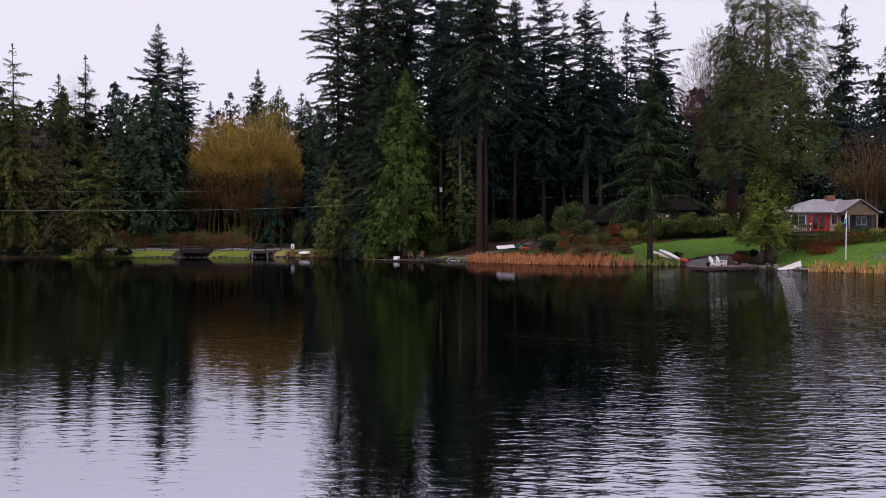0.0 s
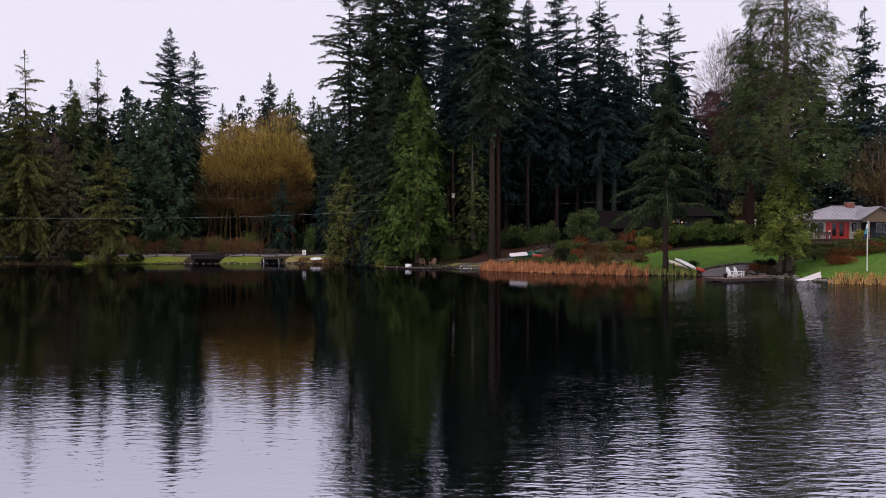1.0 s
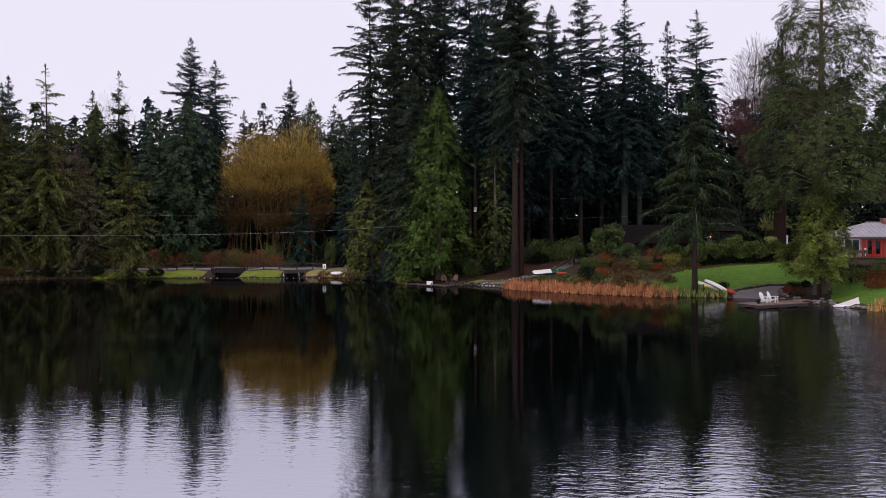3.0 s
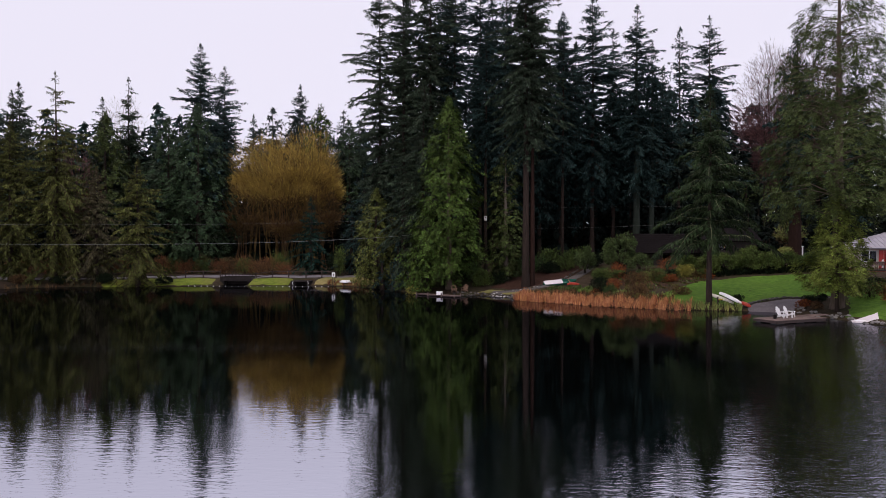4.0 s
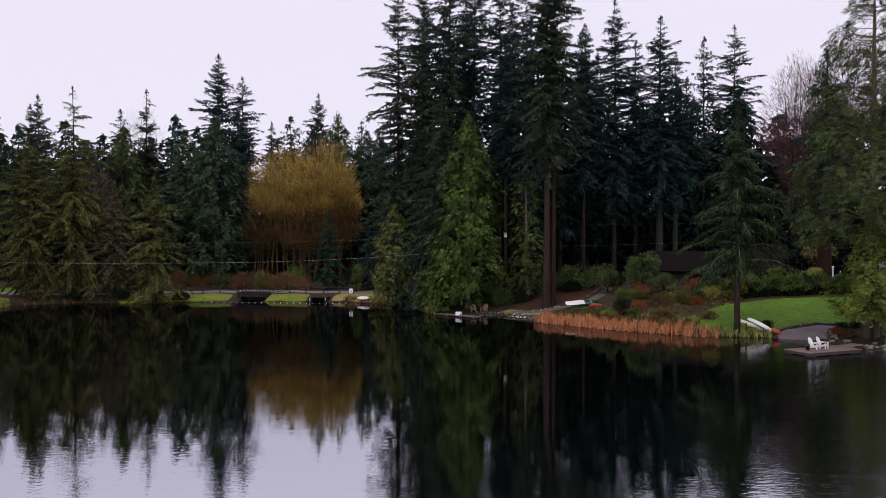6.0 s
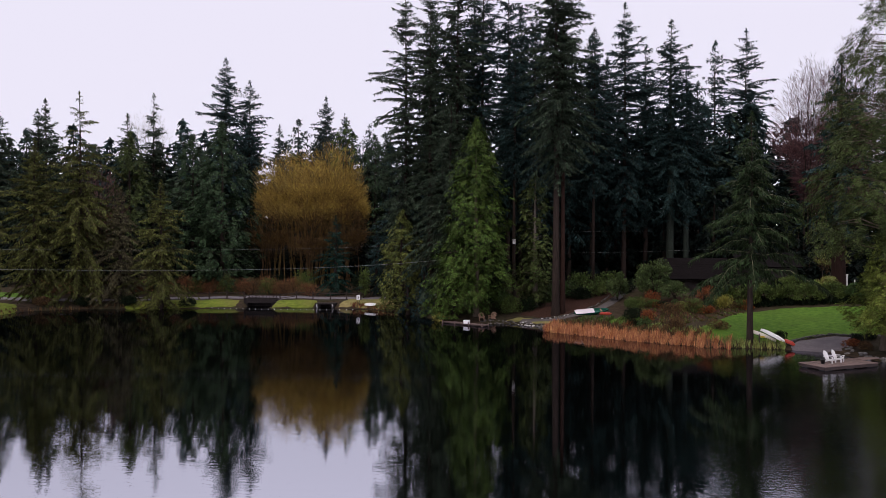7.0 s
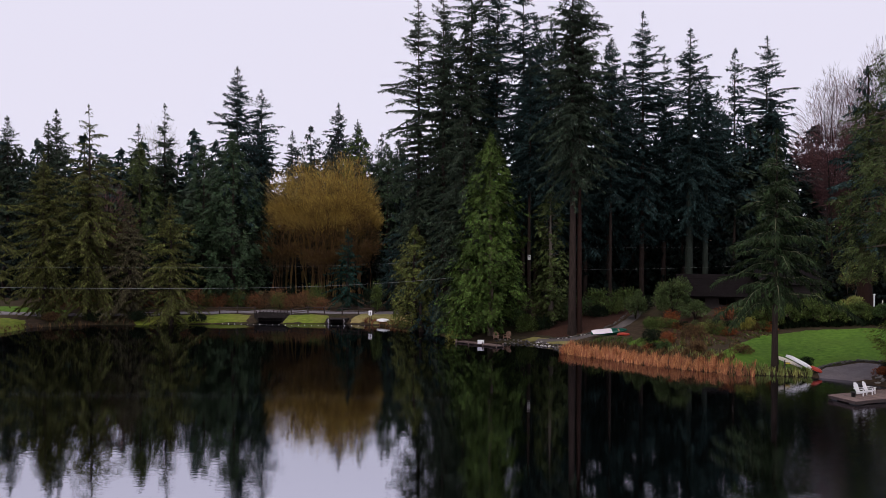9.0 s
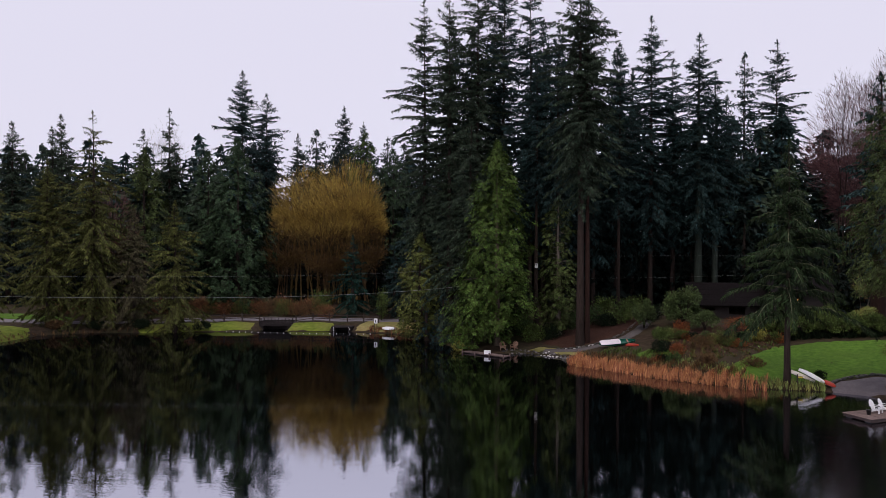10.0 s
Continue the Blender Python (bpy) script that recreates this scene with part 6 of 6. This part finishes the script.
def wire(points, label, r):
    k = np.arange(len(points))
    t = np.linspace(0, len(points) - 1, 60)
    pts = np.array(points, float)
    p = np.column_stack([np.interp(t, k, pts[:, i]) for i in range(3)])
    for _ in range(40):
        p[1:-1] = (p[:-2] + 2 * p[1:-1] + p[2:]) / 4
    ob = new("power_line", mesh_np("power_line", *tube(p, np.full(60, r), 5), M_CABLE, True))
    return tagged(ob, label, "cable", "overhead cables", "structure")


wire([(-160, 97, 8.2), (-100, 97, 7.0), (-60, 98, 6.5), (-30, 101, 6.6), (-14, 105, 7.4), (-4, 109, 8.4)], "slack pale overhead cable along the shore", 0.0125)
wire([(-160, 98, 10.5), (-100, 98, 9.5), (-60, 99, 9.0), (-25, 103, 9.2), (-4, 110, 10.3)], "thin overhead cable along the shore", 0.0045)
wire([(5.0, 112, 8.7), (16, 112, 8.9), (28, 111.5, 9.4)], "thin overhead cable between the firs", 0.006)
wire([(5.0, 112.4, 11.6), (28, 112, 11.8)], "thin overhead cable between the firs", 0.003)

# bird box on a bare trunk
fir("fir", (-0.3, 115.8), 36, 2.96, "fir with a bare trunk carrying a bird box", M_FIR_DARK, M_BARK, 97, start=0.45, trunk=0.3, group=FIRS)
nest = thing("bird_box", (-0.3, 115.4, 9.9), "pale grey wooden bird box on a trunk", "bird box")
part("body", box(-0.2, -0.18, 0, 0.2, 0.12, 0.62, 0.01), M_WHITE, nest)
part("roof", box(-0.26, -0.26, 0.62, 0.26, 0.14, 0.68, 0.01), M_STONE_PALE, nest)
# black plate stands in for the dark inside of the hole
part("entrance", box(-0.06, -0.186, 0.36, 0.06, -0.182, 0.48), M_BLACK, nest, "black plate in place of the entrance hole")

# ---- flagpole, parasol ----
PZ = gz(37.9, 72.6)
pole = thing("flagpole", (37.9, 72.6, PZ), "slim white flagpole with a limp flag", "flagpole")
PT = 5.55 - PZ
put("pole", mesh_np("pole", *tube(np.array([(0, 0, -0.2), (0, 0, PT * 0.5), (0.05, 0, PT)]), [0.05, 0.045, 0.03], 8), M_WHITE, True), pole)
bm = bmesh.new()
bmesh.ops.create_icosphere(bm, subdivisions=1, radius=0.06)
part("finial", bm, M_WHITE, pole, m=pose(0.05, 0, PT + 0.03))
cloth = thing("flag", (37.9, 72.6, PZ), "limp flag in white, teal and navy bands", "flag")
for k, mat in enumerate((M_NAVY, M_TEAL_CLOTH, M_WHITE)):
    fv, ff = sheet(np.linspace(0, 1, 8), np.linspace(k / 3, (k + 1) / 3, 5), lambda X, Y: 0 * X)
    fl = np.column_stack((0.08 - fv[:, 0] * 0.50 * (0.5 + 0.6 * (1 - fv[:, 1])) * (1 if k < 2 else 0.9), -0.02 + 0.10 * np.sin(fv[:, 0] * 9 + fv[:, 1] * 3) * fv[:, 0], PT - 1.45 + fv[:, 1] * 1.35 - 0.25 * fv[:, 0]))
    put("band", mesh_np("band", fl, ff, mat, True), cloth, ("dark navy band", "teal band", "white band")[k])

shade = thing("parasol", (39.4, 100.9, gz(39.4, 100.9)), "closed cream garden parasol behind the lawn", "parasol")
put("pole", mesh_np("pole", *tube(np.array([(0, 0, 0), (0, 0, 2.5)]), [0.025, 0.025], 6), M_PINE), shade)
put("canopy", mesh_np("canopy", *lathe([(0.10, 0.9), (0.20, 1.05), (0.16, 1.8), (0.03, 2.5)], 10), M_CANVAS, True), shade)
put("base", mesh_np("base", *lathe([(0.001, 0), (0.28, 0), (0.28, 0.07), (0.05, 0.12)], 12), M_STONE, True), shade)


white_post = thing("garden_post", (39.8, 104.0, gz(39.8, 104.0)), "slim white garden post with a small cap", "post")
part("post", box(-0.07, -0.07, -0.1, 0.07, 0.07, 6.3 - gz(39.8, 104.0), 0.01), M_WHITE, white_post)
part("cap", box(-0.12, -0.12, 6.303 - gz(39.8, 104.0), 0.12, 0.12, 6.42 - gz(39.8, 104.0), 0.03), M_WHITE, white_post)


# ---- the house with red doors ----
def wall_with(openings, x0, x1, z0, z1, y0, y1):
    """A wall along x with rectangular openings (x0, x1, z0, z1) through it."""
    bm = bmesh.new()
    xs = sorted({x0, x1, *[v for o in openings for v in o[:2]]})
    for a, b in zip(xs[:-1], xs[1:]):
        cuts = [o for o in openings if o[0] < (a + b) / 2 < o[1]]
        z = z0
        for o in sorted(cuts, key=lambda q: q[2]):
            if o[2] > z:
                box(a, y0, z, b, y1, o[2], bm=bm)
            z = o[3]
        if z < z1:
            box(a, y0, z, b, y1, z1, bm=bm)
    bmesh.ops.remove_doubles(bm, verts=bm.verts, dist=0.001)
    return bm


def window_unit(parent, x0, x1, z0, z1, y, frame_mat, bars=1):
    w = part("window", wall_with([(x0 + 0.07, x1 - 0.07, z0 + 0.07, z1 - 0.07)], x0, x1, z0, z1, y - 0.03, y + 0.08), frame_mat, parent)
    for i in range(bars + 1):
        a = x0 + 0.07 + (x1 - x0 - 0.14) * i / (bars + 1)
        b = x0 + 0.07 + (x1 - x0 - 0.14) * (i + 1) / (bars + 1)
        pane = part("pane", box(a + 0.02, y, z0 + 0.07, b - 0.02, y + 0.012, z1 - 0.07), M_GLASS, w)
        pane.visible_shadow = False
        if i:
            part("glazing_bar", box(a - 0.03, y - 0.02, z0 + 0.07, a + 0.03, y + 0.05, z1 - 0.07), frame_mat, w)
    return w


def slab(points, lift, bm=None):
    """A roof plane of some thickness over four or three corners."""
    bm = bm or bmesh.new()
    p = [Vector(q) for q in points]
    nrm = (p[1] - p[0]).cross(p[2] - p[0]).normalized()
    if nrm.z < 0:
        nrm = -nrm
    lo, hi = [bm.verts.new(q) for q in p], [bm.verts.new(q + nrm * lift) for q in p]
    n = len(p)
    bm.faces.new(lo), bm.faces.new(hi)
    for i in range(n):
        bm.faces.new((lo[i], lo[(i + 1) % n], hi[(i + 1) % n], hi[i]))
    bmesh.ops.recalc_face_normals(bm, faces=bm.faces)
    return bm


HX, HY = 48.5, 97.0
HZ = gz(HX, HY)
home = thing("house", (HX, HY, HZ), "cream cottage with red double doors and pale metal roof", "house")
F, E_, R_ = 3.86 - HZ, 6.15 - HZ, 7.9 - HZ
part("foundation", box(-5.0, 0.02, -0.3, 6.0, 7.0, F - 0.02), M_BRICK, home, "red brick foundation")
part("front_wall", wall_with([(-4.75, -2.95, F + 0.75, F + 2.1), (-2.2, -0.4, F, F + 2.14), (0.3, 1.1, F + 0.8, F + 2.1)], -5.0, 1.5, F, E_, 0, 0.2), M_CREAM, home)
part("porch_wall", wall_with([(2.3, 3.3, F, F + 2.1), (4.0, 5.4, F + 0.8, F + 2.0)], 1.5, 6.0, F, E_, 1.2, 1.4), M_SLATE_BLUE, home, "blue-grey porch wall")
part("side_wall", box(-5.0, 0.203, F, -4.8, 7.0, E_), M_CREAM, home)
part("side_wall", box(5.8, 1.403, F, 6.0, 7.0, E_), M_SLATE_BLUE, home)
part("porch_side_wall", box(1.3, 0.203, F, 1.5, 1.197, E_), M_SLATE_BLUE, home)
part("back_wall", box(-4.797, 6.8, F, 5.797, 7.0, E_), M_CREAM, home)
# unseen near-black partition, added close behind the glass to darken the windows
part("inner_wall", box(-4.797, 1.5, F, 1.297, 1.6, E_), M_BRIDGE, home)
part("floor_slab", box(-4.8, 0.21, F - 0.018, 5.79, 6.79, F + 0.03), M_WOOD_DARK, home)
# unseen ceiling, brown to keep the room behind the glass dark
part("ceiling_board", box(-4.8, 0.21, E_ - 0.06, 5.79, 6.79, E_ - 0.01), M_BROWN_WALL, home)
window_unit(home, -4.75, -2.95, F + 0.75, F + 2.1, 0.02, M_WHITE, 1)
window_unit(home, 0.3, 1.1, F + 0.8, F + 2.1, 0.02, M_WHITE, 0)
window_unit(home, 4.0, 5.4, F + 0.8, F + 2.0, 1.22, M_WHITE, 1)
for k in (0, 1):
    d0 = -2.17 + k * 0.9
    leaf = part("door", wall_with([(d0 + 0.18, d0 + 0.69, F + 0.35, F + 1.95)], d0, d0 + 0.87, F + 0.02, F + 2.12, 0.03, 0.09), M_RED, home, "red painted glazed door")
    part("pane", box(d0 + 0.18, 0.055, F + 0.35, d0 + 0.69, 0.065, F + 1.95), M_GLASS, leaf).visible_shadow = False
    part("handle", box(d0 + (0.74 if k == 0 else 0.08), -0.02, F + 1.0, d0 + (0.79 if k == 0 else 0.13), 0.028, F + 1.12), M_STEEL, leaf, "metal door handle")
part("side_panel", box(-2.75, -0.05, F + 0.02, -2.25, -0.004, F + 2.14), M_RED, home, "red panel beside the doors")
part("side_panel", box(-0.38, -0.05, F + 0.02, 0.05, -0.004, F + 2.14), M_RED, home, "red panel beside the doors")
part("door", box(2.32, 1.24, F + 0.02, 3.28, 1.30, F + 2.08), M_BROWN_WALL, home, "dark porch door")
e, a, b = (-5.5, 6.5, -0.6, 7.6), -0.6, 3.4
part("roof", slab([(e[0], e[2], E_), (e[1], e[2], E_), (b, 3.5, R_), (a, 3.5, R_)], 0.12), M_METAL_ROOF, home)
part("roof", slab([(e[0], e[3], E_), (e[1], e[3], E_), (b, 3.5, R_), (a, 3.5, R_)], 0.12), M_METAL_ROOF, home)
part("roof", slab([(e[0], e[2], E_), (e[0], e[3], E_), (a, 3.5, R_)], 0.118), M_METAL_ROOF, home)
part("roof", slab([(e[1], e[2], E_), (e[1], e[3], E_), (b, 3.5, R_)], 0.118), M_METAL_ROOF, home)
put("ridge_cap", mesh_np("ridge_cap", *tube(np.array([(a, 3.5, R_ + 0.13), (b, 3.5, R_ + 0.13)]), [0.09, 0.09], 6), M_METAL_ROOF), home)
for i in range(20):
    x = e[0] + 0.5 + i * 0.58
    if x > 6.2:
        break
    top = min(1.0, (x - e[0]) / (a - e[0]), (e[1] - x) / (e[1] - b)) * 0.97
    p0, p1 = Vector((x, e[2], E_ + 0.135)), Vector((x, e[2] + (3.5 - e[2]) * top, E_ + 0.135 + (R_ - E_) * top))
    put("seam", mesh_np("seam", *tube(np.array([p0, p1]), [0.035, 0.035], 4), M_METAL_ROOF), home)
# porch gable
G0, GA, GX0, GX1 = E_ + 0.02, 7.75 - HZ, 0.5, 5.0
GM = (GX0 + GX1) / 2
part("gable", prism([(GX0 + 0.2, G0), (GX1 - 0.2, G0), (GM, GA - 0.12)], 0, 0.12), M_TAN, home, "tan boarded gable end", m=Matrix(((1, 0, 0, 0), (0, 0, 1, -2.0), (0, 1, 0, 0), (0, 0, 0, 1))))
part("porch_roof", slab([(GX0 - 0.2, -2.3, G0 - 0.06), (GX0 - 0.2, 3.3, G0 - 0.06), (GM, 3.3, GA), (GM, -2.3, GA)], 0.1), M_METAL_ROOF, home)
part("porch_roof", slab([(GX1 + 0.2, -2.3, G0 - 0.06), (GX1 + 0.2, 3.3, G0 - 0.06), (GM, 3.3, GA), (GM, -2.3, GA)], 0.1), M_METAL_ROOF, home)
part("porch_beam", box(GX0, -2.05, G0 - 0.26, GX1, -1.88, G0 - 0.02), M_TAN, home)
for x in (GX0 + 0.95, GX1 - 0.08):
    part("porch_post", box(x - 0.08, -2.04, -0.3, x + 0.08, -1.9, G0 - 0.262, 0.01), M_CREAM, home)
part("porch_floor", box(1.5, -2.1, F - 0.35, 6.4, 1.2, F - 0.02), M_WOOD_DARK, home)
# chimney and deck
ch = part("chimney", box(1.3, 3.0, R_ - 0.7, 2.25, 3.75, R_ + 0.55, 0.01), M_BRICK, home, "red brick chimney")
part("chimney_cap", box(1.24, 2.94, R_ + 0.552, 2.31, 3.81, R_ + 0.63, 0.01), M_MORTAR, ch)
for i in range(5):
    part("brick_course", box(1.288, 2.988, R_ - 0.5 + i * 0.2, 2.262, 3.762, R_ - 0.36 + i * 0.2), M_BRICK, ch)
deck = part("deck", box(-5.3, -2.6, F - 0.2, 1.4, -0.06, F - 0.04, 0.01), M_WOOD_DARK, home, "dark timber deck")
part("deck_skirt", box(-5.2, -2.45, -0.6, -2.4, -2.3, F - 0.202), M_BRICK, home, "red brick deck base")
part("deck_skirt", box(-0.9, -2.45, -0.6, 1.3, -2.3, F - 0.202), M_WOOD_DARK, home)
for i in range(4):
    part("deck_step", box(-1.9, -2.9 - 0.3 * i, F - 0.38 - 0.18 * i, -0.2, -2.6 - 0.3 * i, F - 0.22 - 0.18 * i), M_WOOD_DARK, home)
for i in range(12):
    x = -5.2 + i * 0.26
    part("baluster", box(x - 0.02, -2.55, F - 0.038, x + 0.02, -2.51, F + 0.72), M_WOOD_DARK, home)
part("deck_rail", box(-5.3, -2.58, F + 0.722, -2.2, -2.48, F + 0.79), M_WOOD_DARK, home)
part("deck_rail", box(0.0, -2.58, F + 0.722, 1.4, -2.48, F + 0.79), M_WOOD_DARK, home)
for i in range(6):
    x = 0.05 + i * 0.26
    part("baluster", box(x - 0.02, -2.55, F - 0.038, x + 0.02, -2.51, F + 0.72), M_WOOD_DARK, home)
bench = thing("deck_bench", (HX - 3.6, HY - 1.6, HZ + F - 0.038), "dark wooden bench on the house deck", "bench")
part("seat", box(-0.8, -0.22, 0.42, 0.8, 0.22, 0.47, 0.01), M_WOOD_GREY, bench)
part("backrest", box(-0.8, 0.18, 0.5, 0.8, 0.22, 0.9, 0.01), M_WOOD_GREY, bench)
for k in (-0.7, 0.7):
    for q in (-0.17, 0.17):
        part("leg", box(k - 0.03, q - 0.03, 0, k + 0.03, q + 0.03, 0.42), M_WOOD_GREY, bench)
towel = thing("towel", (HX - 2.5, HY - 0.35, HZ + F - 0.038), "white cloth hanging by the red doors", "towel")
part("rack", box(-0.03, -0.02, 0, 0.03, 0.02, 1.15), M_WOOD_DARK, towel)
part("cloth", box(-0.12, -0.05, 0.1, 0.12, -0.025, 1.1, 0.01), M_WHITE, towel)

# ---- the brown house behind the garden bed ----
BX, BY = 28.0, 113.5
BZ = gz(BX, BY)
lodge = thing("brown_house", (BX, BY, BZ), "low dark brown house with a shingled roof", "house")
e2 = 5.3 - BZ
part("front_wall", wall_with([(-6.8, -5.2, 0.9, e2 - 0.25), (-3.6, -1.4, 0.5, e2 - 0.2), (0.8, 2.6, 0.9, e2 - 0.2), (4.4, 6.0, 0.9, e2 - 0.25)], -7.8, 7.8, -0.3, e2, 0, 0.2), M_BROWN_WALL, lodge)
part("back_wall", box(-7.8, 7.0, -0.3, 7.8, 7.2, e2), M_BROWN_WALL, lodge)
part("side_wall", box(-7.8, 0.203, -0.3, -7.6, 6.997, e2), M_BROWN_WALL, lodge)
part("side_wall", box(7.6, 0.203, -0.3, 7.8, 6.997, e2), M_BROWN_WALL, lodge)
part("inner_wall", box(-7.6, 3.4, 0, 7.6, 3.5, e2), M_TAN, lodge)
for w0, w1, z0, z1 in ((-6.8, -5.2, 0.9, e2 - 0.25), (-3.6, -1.4, 0.5, e2 - 0.2), (0.8, 2.6, 0.9, e2 - 0.2), (4.4, 6.0, 0.9, e2 - 0.25)):
    window_unit(lodge, w0, w1, z0, z1, 0.03, M_BROWN_WALL, 1)
part("roof", slab([(-8.4, -0.8, e2 - 0.1), (8.4, -0.8, e2 - 0.1), (8.4, 3.6, 7.9 - BZ), (-8.4, 3.6, 7.9 - BZ)], 0.14), M_SHINGLE, lodge)
part("roof", slab([(-8.4, 8.0, e2 - 0.1), (8.4, 8.0, e2 - 0.1), (8.4, 3.6, 7.9 - BZ), (-8.4, 3.6, 7.9 - BZ)], 0.14), M_SHINGLE, lodge)
for k in (-7.7, 7.7):
    part("gable", prism([(0.1, e2 + 0.003), (7.1, e2 + 0.003), (3.6, 7.8 - BZ)], k - 0.09, k + 0.09), M_BROWN_WALL, lodge, m=Matrix(((0, 0, 1, 0), (1, 0, 0, 0), (0, 1, 0, 0), (0, 0, 0, 1))))
for i in range(9):
    y = -0.75 + i * 0.48
    zz = e2 + 0.045 + (7.9 - BZ - e2 + 0.1) * (y + 0.8) / 4.4
    part("shingle_course", box(-8.38, y, zz, 8.38, y + 0.06, zz + 0.035), M_SHINGLE, lodge)
# its taller wing
wz = 7.0 - BZ
part("wing_front", wall_with([(2.6, 4.9, 2.1, wz - 0.35), (5.5, 7.4, 0.6, 1.9), (2.4, 4.4, 0.5, 1.7)], 1.6, 8.6, -0.4, wz, -2.2, -2.0), M_BROWN_WALL, lodge)
part("wing_side", box(1.6, -1.997, -0.4, 1.8, -0.05, wz), M_BROWN_WALL, lodge)
part("wing_side", box(8.4, -1.997, -0.4, 8.6, 4.0, wz), M_BROWN_WALL, lodge)
part("wing_floor", box(1.82, -1.99, 1.75, 8.38, 3.3, 1.9), M_WOOD_DARK, lodge)
part("wing_inner_wall", box(1.82, 1.2, 1.9, 8.38, 1.3, wz), M_TAN, lodge)
window_unit(lodge, 2.6, 4.9, 2.1, wz - 0.35, -2.17, M_BROWN_WALL, 2)
window_unit(lodge, 5.5, 7.4, 0.6, 1.9, -2.17, M_BROWN_WALL, 1)
window_unit(lodge, 2.4, 4.4, 0.5, 1.7, -2.17, M_BROWN_WALL, 1)
part("wing_roof", slab([(1.1, -2.8, wz - 0.08), (9.1, -2.8, wz - 0.08), (9.1, 1.2, 8.7 - BZ), (1.1, 1.2, 8.7 - BZ)], 0.14), M_SHINGLE, lodge)
part("wing_roof", slab([(1.1, 5.2, wz - 0.08), (9.1, 5.2, wz - 0.08), (9.1, 1.2, 8.7 - BZ), (1.1, 1.2, 8.7 - BZ)], 0.14), M_SHINGLE, lodge)
for lx in (3.3, 4.5):
    lamp = thing("window_lamp", (BX + lx, BY - 1.4, BZ + 1.9), "small warm lamp inside an upper window", "lamp", "lamps in the brown house")
    put("stand", mesh_np("stand", *lathe([(0.001, 0), (0.12, 0), (0.12, 0.03), (0.02, 0.05), (0.02, 0.75)], 8), M_WOOD_DARK, True), lamp)
    put("shade", mesh_np("shade", *lathe([(0.13, 0.7), (0.09, 0.9)], 10), M_LAMP, True), lamp, "glowing warm lamp shade")
hedge_rng = np.random.default_rng(66)
hd = thing("clipped_hedge", (41.5, 122, gz(41.5, 122)), "clipped pale green hedge beyond the garden", "hedge")
hv = hedge_rng.uniform(-1, 1, (2600, 3)) * (3.4, 0.9, 0.95) + (0, 0, 1.0)
put("foliage", mesh_np("foliage", *blades(hv, hedge_rng.normal(size=(2600, 3)) + (0, -0.3, 0.4), np.full(2600, 0.32), np.full(2600, 0.15), hedge_rng), M_SHRUB), hd)
for i, (sx, sy, sm) in enumerate([(31.2, 82.4, M_RUST), (31.9, 81.0, M_BROWN), (32.3, 83.6, M_SHRUB_DARK), (33.8, 84.2, M_SHRUB_DARK), (26.2, 86.6, M_SHRUB_DARK)]):
    shrub("bank_plant", (sx, sy), 0.7, 0.8, "low rusty plant between the ramp stones", sm, 240 + i, 500, (0.22, 0.08), "plants beside the boat ramp")
